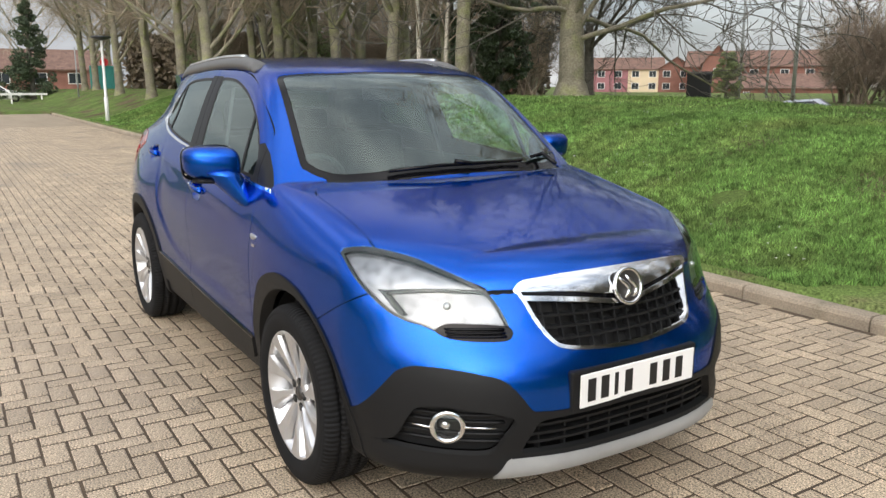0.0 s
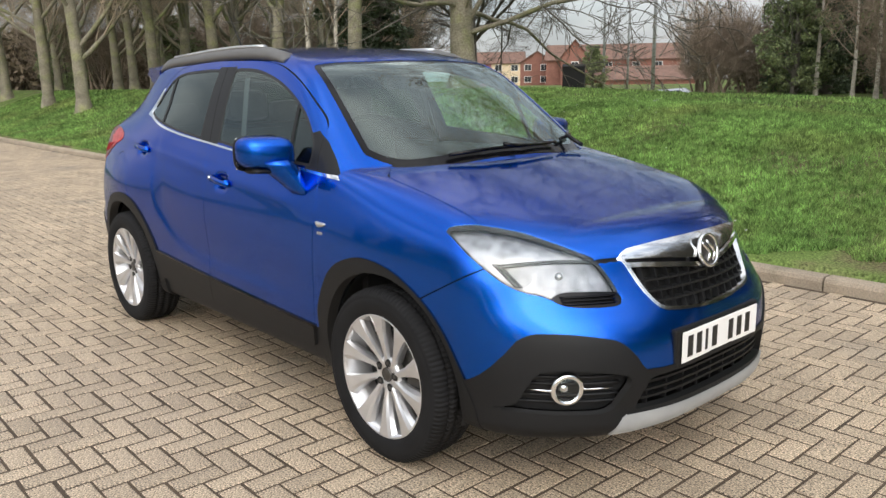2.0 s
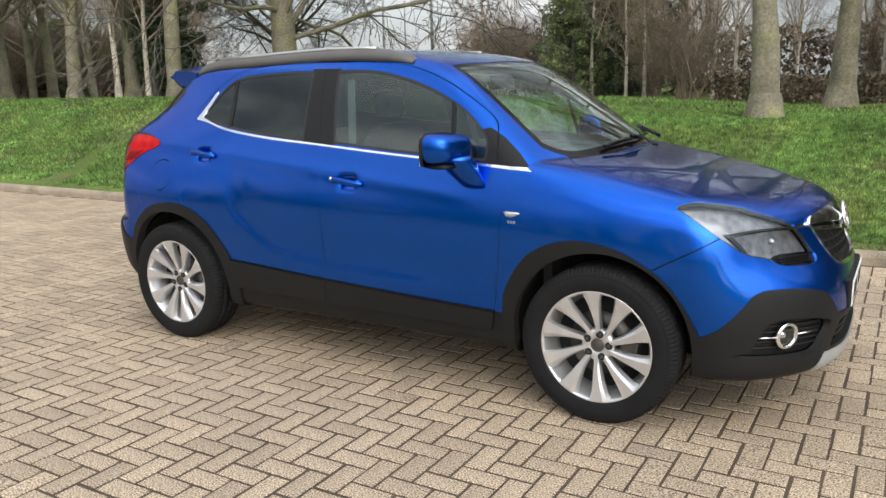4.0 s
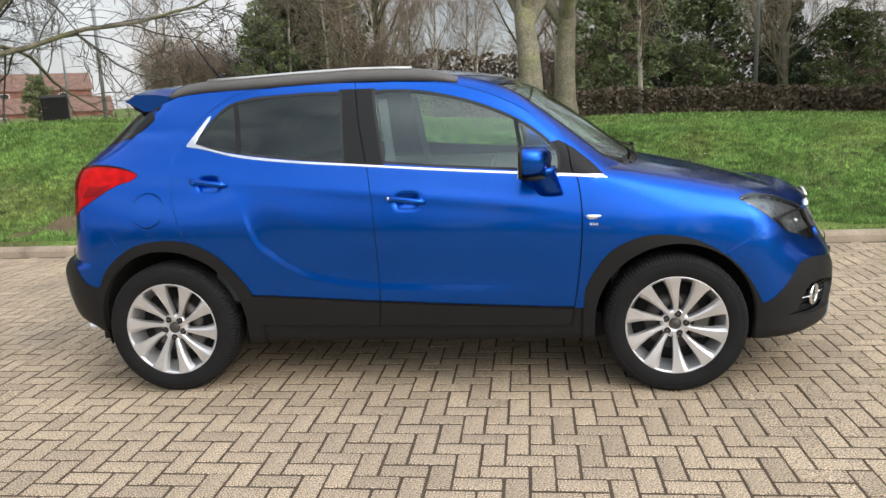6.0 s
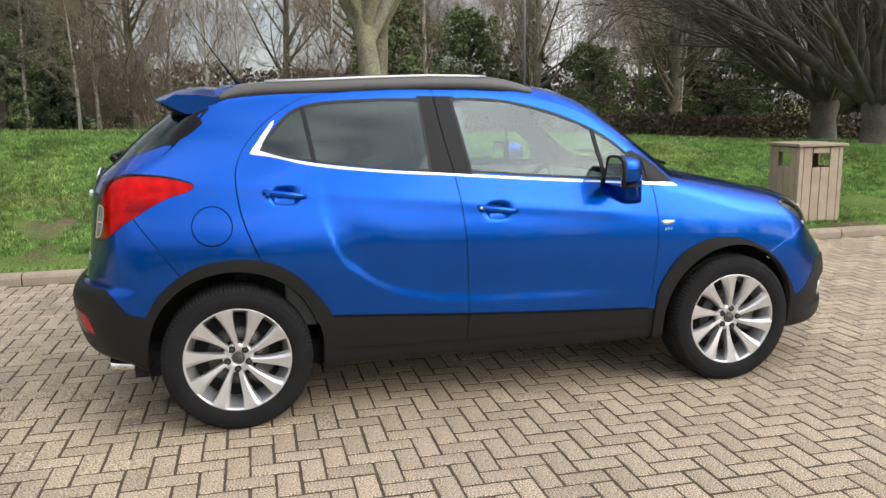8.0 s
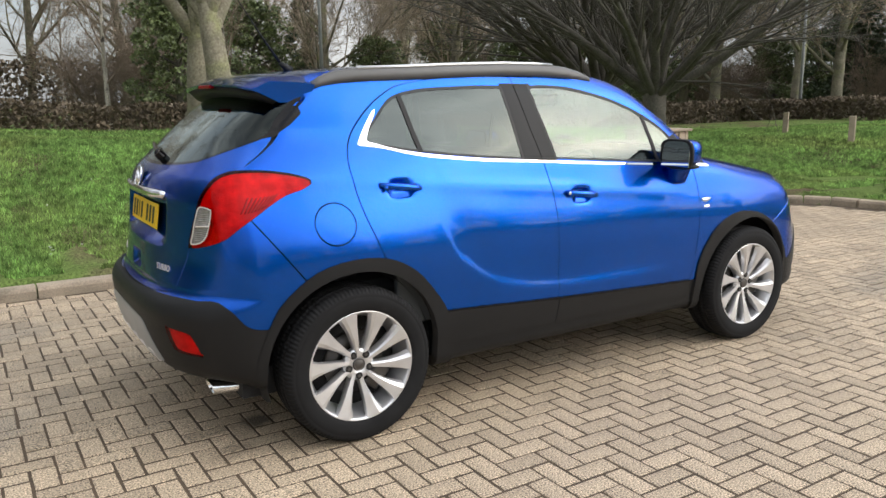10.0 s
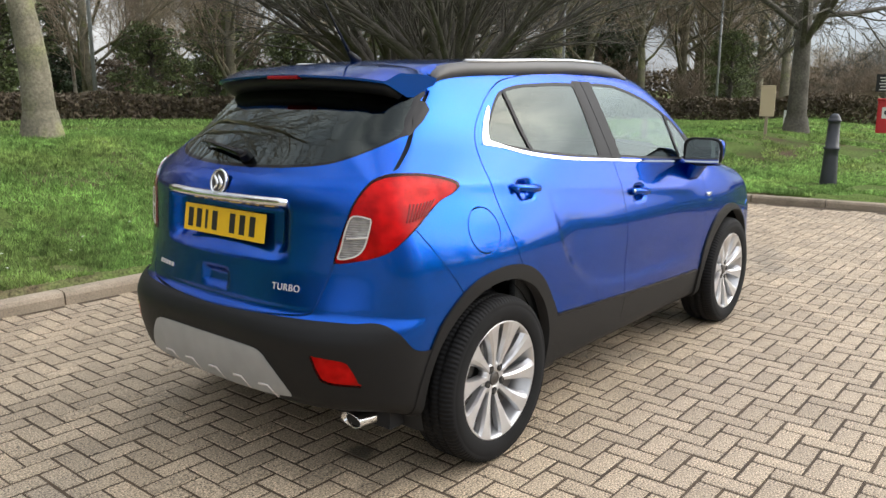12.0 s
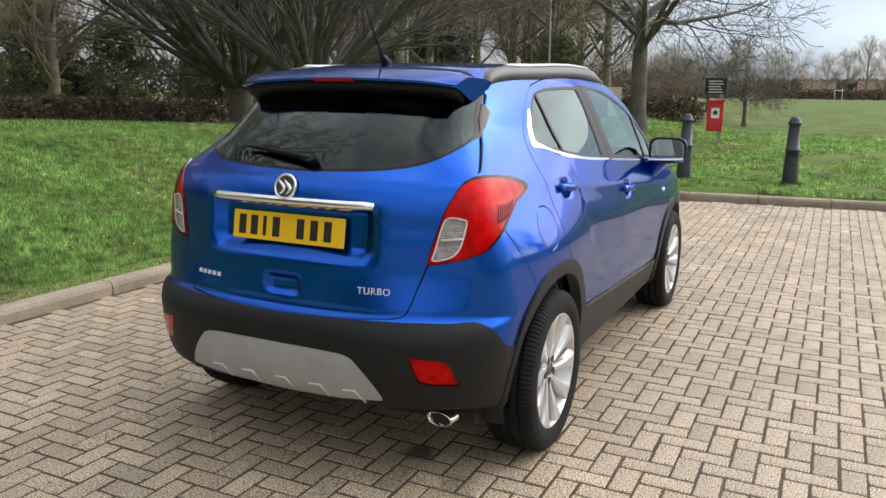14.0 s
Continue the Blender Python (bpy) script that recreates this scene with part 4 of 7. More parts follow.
def wheel_parts(root):
    """An alloy wheel with its tyre, at the origin, facing -y."""
    w = .107
    prof = [(.232, -.085), (.245, -.098), (.262, -.104), (.285, -w), (.305, -.1065), (.308, -.1045), (.312, -.1060), (.324, -.100), (.334, -.090), (.340, -.078),
            (.3425, -.060), (.3425, -.052), (.334, -.050), (.334, -.042), (.3432, -.040), (.3435, -.020), (.3435, -.010), (.334, -.008), (.334, .008), (.3435, .010), (.3432, .040), (.334, .042), (.334, .050), (.3425, .052), (.3425, .060),
            (.340, .078), (.334, .090), (.324, .100), (.305, .1065), (.285, w), (.262, .104), (.245, .098), (.232, .085)]
    v, f = lathe_arrays(prof, 72)
    mesh_object("tyre", v, f, M_TYRE, root, "black road tyre")
    # rim: a thin lip and the barrel
    rim_prof = [(.240, -.088), (.2445, -.094), (.2435, -.0965), (.239, -.097), (.234, -.093), (.230, -.080), (.220, -.05), (.208, -.02), (.20, .03), (.21, .08), (.232, .09), (.236, .085), (.215, .05), (.216, 0), (.230, -.06)]
    v, f = lathe_arrays(rim_prof, 72)
    rim = mesh_object("rim", v, f, M_ALLOY, root, "silver ten-spoke alloy rim")
    hub = [(.0, -.060), (.030, -.060), (.034, -.064), (.060, -.064), (.068, -.059), (.073, -.050), (.072, -.03), (.0, -.03)]
    v, f = lathe_arrays(hub, 40, closed=False)
    mesh_object("hub", v, f, M_ALLOY, rim)
    # ten blades that widen to the rim, each with one long flat face and a bevelled flank
    radii = (.050, .080, .110, .140, .170, .195, .215, .232, .240)
    halves = (.0130, .0135, .0165, .0215, .0275, .0340, .0410, .0490, .0540)
    depths = (-.066, -.070, -.076, -.082, -.087, -.091, -.094, -.0965, -.0970)
    for k in range(10):
        a0 = math.pi / 2 + (k + .5) * math.pi / 5
        rows = []
        for r, half, y in zip(radii, halves, depths):
            t = (r - .05) / .19
            a = a0 - .13 * (1 - t) ** 1.5
            c, s = math.cos(a), math.sin(a)
            ring = []
            for q, yy in ((-half, y + .016), (-half * .88, y + .001), (half * .30, y - .001), (half * .72, y + .005), (half, y + .022), (half * .75, y + .045), (-half * .75, y + .045)):
                ring.append((r * c - q * s, yy, r * s + q * c))
            rows.append(ring[::-1])
        v, f = loft_arrays(rows)
        mesh_object("spoke", v, f, M_ALLOY, rim, smooth=False)
    # brake disc, and a near-black disc in place of the wheel's shaded inside
    v, f = lathe_arrays([(.03, -.012), (.140, -.012), (.140, .004), (.03, .004)], 48)
    mesh_object("brake_disc", v, f, M_STEEL, root, "worn steel brake disc")
    v, f = lathe_arrays([(.0, .012), (.212, .012), (.212, .018), (.0, .018)], 40, closed=False)
    mesh_object("wheel_back", v, f, M_DARK, root, "dark disc for the shaded wheel inside")
    bm = box((.085, -.040, -.055), (.165, .005, .06), .012)
    part("brake_caliper", bm, M_STEEL, root, "grey brake caliper")
    # bolts, dark discs coloured as their shaded sockets, and the centre cap
    for k in range(5):
        a = math.pi / 2 + k * 2 * math.pi / 5
        bm = bmesh.new()
        m = Matrix.Translation((.051 * math.cos(a), -.0655, .051 * math.sin(a))) @ Matrix.Rotation(math.pi / 2, 4, "X")
        bmesh.ops.create_cone(bm, cap_ends=True, segments=16, radius1=.0165, radius2=.0165, depth=.004, matrix=m)
        part("bolt_socket", bm, M_DARK, rim, "dark disc for a shaded bolt socket")
        bm = bmesh.new()
        m = Matrix.Translation((.051 * math.cos(a), -.0675, .051 * math.sin(a))) @ Matrix.Rotation(math.pi / 2, 4, "X")
        bmesh.ops.create_cone(bm, cap_ends=True, segments=6, radius1=.0085, radius2=.007, depth=.005, matrix=m)
        part("wheel_bolt", bm, M_STEEL, rim, "steel wheel bolt")
    v, f = lathe_arrays([(.0, -.066), (.020, -.066), (.022, -.0645), (.024, -.067), (.027, -.067), (.029, -.062), (.029, -.055)], 32, closed=False)
    mesh_object("centre_cap", v, f, M_STEEL, rim, "dark grey centre cap")


first_wheel = None
for n, (wx, wy) in enumerate(((HUB_X, -1), (-HUB_X, -1), (HUB_X, 1), (-HUB_X, 1))):
    turn = (12, 40, 0, 25)[n]
    m = Matrix.Translation((wx, wy * .772, HUB_Z)) @ (Matrix.Rotation(math.pi, 4, "Z") if wy > 0 else Matrix.Identity(4)) @ Matrix.Rotation(radians(turn), 4, "Y")
    if first_wheel is None:
        first_wheel = tagged(new("wheel"), "silver alloy wheel with a black tyre")
        wheel_parts(first_wheel)
        first_wheel.parent = car
        first_wheel.matrix_basis = m
    else:
        w = copy_thing(first_wheel, m)
        w.parent = car

# wheel wells
for wx in (HUB_X, -HUB_X):
    for wy in (-1, 1):
        v, f = [], []
        for i in range(25):
            a = radians(-18 + 216 * i / 24)
            for r, y in ((.392, .80), (.402, .77), (.402, .52), (.0, .52)):
                v.append((wx - .01 + r * math.cos(a), wy * y * .985, HUB_Z + .015 + r * math.sin(a)))
        for i in range(24):
            for k in range(3):
                p = i * 4 + k
                f.append((p, p + 1, p + 5, p + 4))
        mesh_object("wheel_well", v, f, M_DARK, car, "dark wheel well liner")

# ---- details of the car ----
def root(f, lo, hi):
    """The place between lo and hi where the form is met."""
    a = f(lo) > 0
    for _ in range(40):
        mid = (lo + hi) / 2
        if (f(mid) > 0) == a:
            lo = mid
        else:
            hi = mid
    return (lo + hi) / 2


def on_side(x, z):
    return np.array((x, root(lambda y: float(form(np.array((x, y, z)))), -1.2, -.2), z))


def on_front(y, z):
    return np.array((root(lambda x: float(form(np.array((x, y, z)))), 2.6, 1.0), y, z))


def on_rear(y, z):
    return np.array((root(lambda x: float(form(np.array((x, y, z)))), -2.6, -1.0), y, z))


def on_top(x, y):
    return np.array((x, y, root(lambda z: float(form(np.array((x, y, z)))), 2.0, .5)))


def out_of(p):
    return form_normals(np.array([p]))[0]


def facing(p, n, up=(0, 0, 1)):
    """A frame at p whose z axis is n and whose y axis is nearest to up."""
    n = Vector(n).normalized()
    x = Vector(up).cross(n).normalized()
    return Matrix.Translation(Vector(p)) @ Matrix((x, n.cross(x), n)).transposed().to_4x4()


def flip(m):
    return Matrix.Diagonal((1, -1, 1, 1)) @ m


def ring_arrays(rad, tube, m, steps=32, sides=8, squash=1.0):
    v, f = [], []
    for i in range(steps):
        a = 2 * math.pi * i / steps
        for k in range(sides):
            b = 2 * math.pi * k / sides
            r = rad + tube * math.cos(b)
            v.append(tuple(m @ Vector((r * math.cos(a), r * math.sin(a) * squash, tube * math.sin(b)))))
    for i in range(steps):
        for k in range(sides):
            p, q = i * sides + k, i * sides + (k + 1) % sides
            s, t = ((i + 1) % steps) * sides + (k + 1) % sides, ((i + 1) % steps) * sides + k
            f.append((p, t, s, q))
    return v, f


def disc(rad, depth, m, steps=32, bevel=.003):
    bm = bmesh.new()
    bmesh.ops.create_cone(bm, cap_ends=True, segments=steps, radius1=rad, radius2=max(rad - bevel, rad * .3), depth=depth, matrix=m @ Matrix.Translation((0, 0, depth / 2)))
    return bm


def dome_arrays(rad, high, m, steps=28, rings=7):
    prof = [(rad * math.cos(math.pi / 2 * i / rings), high * math.sin(math.pi / 2 * i / rings)) for i in range(rings + 1)]
    v, f = [], []
    for s in range(steps):
        a = 2 * math.pi * s / steps
        for r, h in prof:
            v.append(tuple(m @ Vector((r * math.cos(a), r * math.sin(a), h))))
    n = rings + 1
    for s in range(steps):
        for k in range(rings):
            f.append((s * n + k, ((s + 1) % steps) * n + k, ((s + 1) % steps) * n + k + 1, s * n + k + 1))
    return v, f


def mirrored(v):
    return [(p[0], -p[1], p[2]) for p in v]


def emblem(parent, p, n, rad):
    """A round chrome emblem with a plain relief."""
    m = facing(p, n)
    body = part("emblem", disc(rad, .008, m, 40), M_STEEL, parent, "round chrome emblem on a dark field", smooth=False)
    v, f = ring_arrays(rad * .93, rad * .12, m @ Matrix.Translation((0, 0, .009)), 40)
    mesh_object("emblem_ring", v, f, M_CHROME, body)
    for q in (-.35, .2):
        path = [m @ Vector((rad * (q + .35 * math.sin(k * .9)), rad * (-.6 + .24 * k), .011)) for k in range(6)]
        v, f = tube_arrays(path, [rad * r for r in (.06, .14, .17, .16, .12, .05)], 6)
        mesh_object("emblem_relief", v, f, M_CHROME, body)


# grille lattice
for z in (.757, .722, .687):
    half = .345 - (.80 - z) * .33
    path = [(float(nose(abs(y), z)) - .022, y, z) for y in np.linspace(-half, half, 25)]
    rows = [((x - .012, y, zz - .0055), (x + .012, y, zz - .004), (x + .012, y, zz + .004), (x - .012, y, zz + .0055)) for x, y, zz in path]
    v, f = loft_arrays(rows)
    mesh_object("grille_slat", v, f, M_CLAD, grille, smooth=False)
for k in range(13):
    y = (k - 6) * .052
    top, low = .800 - .5 * max(0, .10 - abs(y)) * .4, .648 + .35 * max(0, abs(y) - .24)
    zs = np.linspace(low, top, 8)
    rows = []
    for z in zs:
        x = float(nose(abs(y), z)) - .020
        rows.append(((x - .012, y - .0035, z), (x + .010, y - .003, z), (x + .010, y + .003, z), (x - .012, y + .0035, z)))
    v, f = loft_arrays(rows)
    mesh_object("grille_upright", v, f, M_CLAD, grille, smooth=False)
emblem(grille, on_front(0, .826) + np.array((.012, 0, 0)), (1, 0, .25), .062)
for z in (.372, .400, .430):
    half = .415 - (z - .35) * .35
    rows = []
    for y in np.linspace(-half, half, 25):
        x = float(nose(abs(y), z)) - .030
        rows.append(((x - .014, y, z - .006), (x + .014, y, z - .004), (x + .014, y, z + .004), (x - .014, y, z + .006)))
    v, f = loft_arrays(rows)
    mesh_object("grille_slat", v, f, M_CLAD, low_grille, smooth=False)
for k in range(9):
    y = (k - 4) * .092
    x = float(nose(abs(y), .40)) - .036
    part("grille_upright", box((x - .01, y - .004, .345), (x + .01, y + .004, .455), .001), M_CLAD, low_grille)


def number_plate(name, material, parent, centre, tilt, label):
    """A plate with seven plain dark bars; tilt leans its face back."""
    m = Matrix.Translation(centre) @ Matrix.Rotation(math.pi if material is M_PLATEY else 0, 4, "Z") @ Matrix.Rotation(radians(tilt), 4, "Y")
    plate = part(name, box((-.003, -.260, -.0555), (.003, .260, .0555), .0025, m), material, parent, label)
    for y in (-.214, -.157, -.107, -.052, .062, .124, .186):
        wide = .008 if abs(y + .107) < .01 else .017
        part("plate_mark", box((.0032, y - wide, -.038), (.0042, y + wide, .038), 0, m), M_BLACK, plate)
    return plate


part("plate_holder", box((2.150, -.285, .455), (2.181, .285, .598), .008), M_CLAD, bumper_f, "black plate holder")
number_plate("number_plate", M_PLATEW, bumper_f, (2.187, .005, .530), 0, "white number plate with dark marks")
number_plate("number_plate", M_PLATEY, tailgate, (-1.937, .008, .972), -9, "yellow number plate with dark marks")

# tailgate: chrome bar, emblem, script, wiper
rows = []
for y in np.linspace(-.372, .372, 23):
    p = on_rear(y, 1.088)
    x = p[0] - .006
    h = .016 if abs(y) < .36 else .011
    rows.append(((x + .02, y, 1.082 - h), (x - .004, y, 1.078 - h), (x - .011, y, 1.080), (x - .004, y, 1.080 + h), (x + .02, y, 1.082 + h)))
v, f = loft_arrays(rows)
mesh_object("chrome_bar", v, f, M_CHROME, tailgate, "chrome tailgate bar")
emblem(tailgate, on_rear(0, 1.130) - np.array((.004, 0, 0)), out_of(on_rear(0, 1.125)) + np.array((-.6, 0, 0)), .049)
font = bpy.data.curves.new("script", "FONT")
font.body = "TURBO"
font.size = .036
font.extrude = .0015
font.space_character = 1.12
tmp = bpy.data.objects.new("script", font)
scene.collection.objects.link(tmp)
text_mesh = bpy.data.meshes.new_from_object(tmp.evaluated_get(bpy.context.evaluated_depsgraph_get()))
bpy.data.objects.remove(tmp)
text_mesh.materials.clear()
text_mesh.materials.append(M_LAMPFRAME)
script = new("model_script", text_mesh)
p = on_rear(-.325, .765)
q = on_rear(-.45, .765)
ax = Vector(q - p).normalized()
nn = Vector(out_of((p + q) / 2))
script.matrix_basis = Matrix.Translation(Vector(p) + nn * .003) @ Matrix((ax, nn.cross(ax), nn)).transposed().to_4x4()
script.parent = tailgate
tagged(script, "silver raised lettering")
for k in range(5):
    y = .440 - k * .029
    p = on_rear(y, .764)
    part("script_mark", box((-.0095, -.0085, -.001), (.0095, .0085, .003), .001, facing(p, out_of(p))), M_LAMPFRAME, tailgate)
wp = [on_rear(y, z) + np.array((-.022, 0, .004)) for y, z in ((.30, 1.262), (.20, 1.258), (.10, 1.247), (.0, 1.236), (-.05, 1.226))]
v, f = tube_arrays(wp, (.006, .011, .013, .016, .018), 8)
mesh_object("rear_wiper", v, f, M_GLOSSBLACK, tailgate, "black rear wiper", smooth=True)
p = on_rear(-.06, 1.218)
part("wiper_pivot", disc(.022, .03, facing(p, out_of(p))), M_GLOSSBLACK, tailgate, "black wiper pivot")

# spoiler over the rear window
rows, under = [], []
for e in np.linspace(-1, 1, 31):
    a = abs(e)
    drop = .030 * max(0, a - .82) ** 1.5 * 4
    wide = lambda x: .515 + .035 * (1 - g_step(-x, 1.36, 1.62))
    xt = -1.625 + .030 * a ** 2 + .05 * max(0, a - .85) ** 1.3 * 6
    zt = 1.540 - .022 * a ** 2 - drop * .6
    y0, y1, yt = wide(-1.32) * e, wide(-1.48) * e, wide(xt) * e
    z0 = float(on_top(-1.32, min(abs(y0), .52))[2])
    z1 = float(screen(np.array(-1.48), np.array(abs(y1)))) - drop
    rows.append(((-1.30, y0, z0 - .002), (-1.38, wide(-1.38) * e, (z0 + z1) / 2 + .010 - drop * .5), (-1.50, y1, z1 + .004), (xt + .02, yt, zt + .005), (xt, yt, zt - .001), (xt + .003, yt, zt - .010), (xt + .03, yt, zt - .019), (-1.46, y1, zt - .060), (-1.34, y0 * .98, z0 - .075)))
    under.append(((xt + .014, yt * .985, zt - .014), (xt + .05, yt * .985, zt - .050), (-1.45, y1 * .95, zt - .085), (-1.40, y1 * .95, zt - .06), (-1.46, y1 * .97, zt - .038)))
v, f = loft_arrays(rows)
spoiler = mesh_object("spoiler", v, f, M_PAINT, tailgate, "blue roof spoiler")
spoiler.data.set_sharp_from_angle(angle=radians(32))
v, f = loft_arrays(under)
mesh_object("spoiler_underside", v, f, M_CLAD, spoiler, "black spoiler underside")
bm = box((-1.629, -.095, 1.5210), (-1.60, .095, 1.5355), .004)
part("high_brake_light", bm, M_DEEPRED, spoiler, "red high brake light")

# aerial
v, f = tube_arrays([(-1.20, 0, 1.602), (-1.225, 0, 1.625), (-1.25, 0, 1.642)], (.026, .016, .009), 10)
aerial = mesh_object("aerial_base", v, f, M_CLAD, car, "black roof aerial")
v, f = tube_arrays([(-1.245, 0, 1.640), (-1.33, 0, 1.76), (-1.42, 0, 1.90), (-1.465, 0, 1.97)], (.0065, .004, .002, .0014), 6)
mesh_object("aerial_whip", v, f, M_CLAD, aerial)

# exhaust
m = Matrix.Translation((-1.80, -.605, .285)) @ Matrix.Rotation(radians(-86), 4, "Y")
v, f = [], []
for i in range(28):
    a = 2 * math.pi * i / 28
    for r, h in ((.052, -.16), (.052, .056), (.050, .06), (.046, .058), (.044, -.10)):
        v.append(tuple(m @ Vector((r * .62 * math.cos(a), r * math.sin(a), h + .012 * math.cos(a)))))
for i in range(28):
    for k in range(4):
        f.append((i * 5 + k, ((i + 1) % 28) * 5 + k, ((i + 1) % 28) * 5 + k + 1, i * 5 + k + 1))
pipe = mesh_object("exhaust_tip", v, f, M_CHROME, car, "polished oval exhaust tip")
# near-black disc plugs the tip, standing in for the bore's shade
part("exhaust_bore", disc(.040, .004, Matrix.Translation((-1.838, -.605, .288)) @ Matrix.Rotation(radians(-86), 4, "Y") @ Matrix.Diagonal((.62, 1, 1, 1))), M_DARK, pipe)
v, f = tube_arrays([(-1.72, -.605, .285), (-1.55, -.53, .29), (-1.2, -.45, .30)], .028, 8)
mesh_object("exhaust_pipe", v, f, M_STEEL, car, "dark exhaust pipe")

# rear skid plate notches
for y in (-.34, -.19, -.03, .13, .28):
    p0, p1, p2 = on_rear(y + .045, .408), on_rear(y - .005, .412), on_rear(y - .035, .365)
    v, f = tube_arrays([Vector(p) + Vector((-.012, 0, 0)) for p in (p0, p1, p2)], .0045, 6)
    mesh_object("skid_rib", v, f, M_LAMPFRAME, bumper_r)

# wipers on the windscreen
for pts in (((1.125, -.36), (1.15, -.15), (1.155, .08), (1.12, .32)), ((1.085, .40), (1.03, .52), (.985, .60))):
    path = [Vector(on_top(x, y)) + Vector((.004, 0, .020)) for x, y in pts]
    v, f = tube_arrays(path, .0085, 6)
    mesh_object("windscreen_wiper", v, f, M_GLOSSBLACK, car, "black windscreen wiper")
for pts in (((1.17, .02), (1.15, -.06)), ((1.14, .50), (1.05, .49), (1.00, .56))):
    path = [Vector(on_top(x, y)) + Vector((.006, 0, .030)) for x, y in pts]
    v, f = tube_arrays(path, .010, 6)
    mesh_object("wiper_arm", v, f, M_GLOSSBLACK, car, "black wiper arm")

for side in (-1, 1):
    fl = (lambda m: m) if side < 0 else flip
    way = (lambda v: v) if side < 0 else mirrored

    # door handles
    for hx, hz, key in ((-.018, .978, True), (-1.032, 1.086, False)):
        rows = []
        for i, t in enumerate(np.linspace(-1, 1, 9)):
            x = hx + .098 * t
            z = hz - .012 * t
            y = -float(half_width(np.array(hx + .12 * np.sign(t + .01)), np.array(z))) - .030 + .018 * abs(t) ** 3
            h = .0165 * (1 - .25 * t * t)
            rows.append(((x, y + .009, z - h), (x, y, z - h * .7), (x, y - .004, z), (x, y, z + h * .7), (x, y + .009, z + h)))
        v, f = loft_arrays(rows)
        handle = mesh_object("door_handle", way(v), f, M_PAINT, car, "blue door handle")
        for t in (-.075, .075):
            a = np.array((hx + t, -float(half_width(np.array(hx + t), np.array(hz))) + .006, hz))
            vv, ff = tube_arrays([a, a + np.array((0, -.028, 0))], .011, 8)
            mesh_object("handle_mount", way(vv), ff, M_PAINT, handle)
        if key:
            p = np.array((hx - .088, -float(half_width(np.array(hx - .12), np.array(hz))) - .019, hz + .010))
            part("lock_cap", disc(.0085, .004, fl(facing(p, (0, -1, 0))), 16), M_CHROME, handle, "chrome lock cap")

    # mirrors
    mv, mf = [], []
    nu, nv = 24, 14
    for i in range(nv + 1):
        b = -math.pi / 2 + math.pi * i / nv
        for k in range(nu):
            a = 2 * math.pi * k / nu
            ca, sa, cb, sb = math.cos(a), math.sin(a), math.cos(b), math.sin(b)
            pw = lambda c, e: math.copysign(abs(c) ** e, c)
            px = pw(cb, .55) * pw(ca, .6)
            py = pw(cb, .55) * pw(sa, .5)
            pz = pw(sb, .58)
            x = .565 + (.115 if px > 0 else .018) * px + .03 * py * (1 if px > 0 else .2)
            y = -.925 + .112 * py
            z = 1.152 + .074 * pz * (1 - .10 * py * -1) - .010 * py
            mv.append((x, y, z))
    for i in range(nv):
        for k in range(nu):
            mf.append((i * nu + k, i * nu + (k + 1) % nu, (i + 1) * nu + (k + 1) % nu, (i + 1) * nu + k))
    mirror = mesh_object("door_mirror", way(mv), mf, M_PAINT, car, "blue door mirror")
    part("mirror_glass", box((-.003, -.099, -.066), (.002, .099, .066), .0022, fl(Matrix.Translation((.544, -.925, 1.152)) @ Matrix.Rotation(radians(-4), 4, "Z") @ Matrix.Rotation(radians(4), 4, "Y"))), mat("mirror_silver", (.75, .77, .78), rough=.02, metal=1.0, vary=.01) if side < 0 else bpy.data.materials["mirror_silver"], mirror, "mirror glass")
    rows = []
    for x, k in ((.560, .985), (.552, 1.010), (.545, 1.0), (.541, .96), (.541, .86), (.548, .84)):
        ring = [math.tau * q / 40 for q in range(40)]
        rows.append([(x + .03 * k * abs(math.sin(a)) ** .5 * math.copysign(.2, math.sin(a)), -.925 + .113 * k * math.copysign(abs(math.sin(a)) ** .5, math.sin(a)), 1.152 + .076 * k * math.copysign(abs(math.cos(a)) ** .55, math.cos(a))) for a in ring])
    v, f = loft_arrays(rows, caps=False)
    mesh_object("mirror_surround", way(v), f, M_CLAD, mirror, "black mirror surround")
    rows = []
    for t in np.linspace(0, 1, 7):
        c = np.array((.630 + .060 * t, -.895 + .085 * t ** .8, 1.110 - .130 * t))
        wx, wy = .078 - .016 * t, .078 - .046 * t
        rows.append([(c[0] + wx * math.cos(a), c[1] + wy * math.sin(a), c[2] + .018 * math.cos(a) * (1 - t)) for a in np.linspace(0, 2 * math.pi, 12, endpoint=False)])
    v, f = loft_arrays(rows)
    mesh_object("mirror_arm", way(v), f, M_PAINT, mirror)
    rows = []
    for t in np.linspace(0, 1, 6):
        c = np.array((.60 + .01 * t, -.99 + .12 * t, 1.086 - .010 * t))
        rows.append([(c[0] + .055 * math.cos(a), c[1] + .012 * math.sin(a), c[2] + .012 * math.sin(a)) for a in np.linspace(0, 2 * math.pi, 10, endpoint=False)])
    v, f = loft_arrays(rows)
    mesh_object("mirror_base", way(v), f, M_CLAD, mirror, "black mirror underside")

    # tail light: ribbed dark wedge and the bar across the clear lens
    lens = next(o for o in car.children if o.name.startswith("tail_light") and (o.data.vertices[0].co.y < 0) == (side < 0))
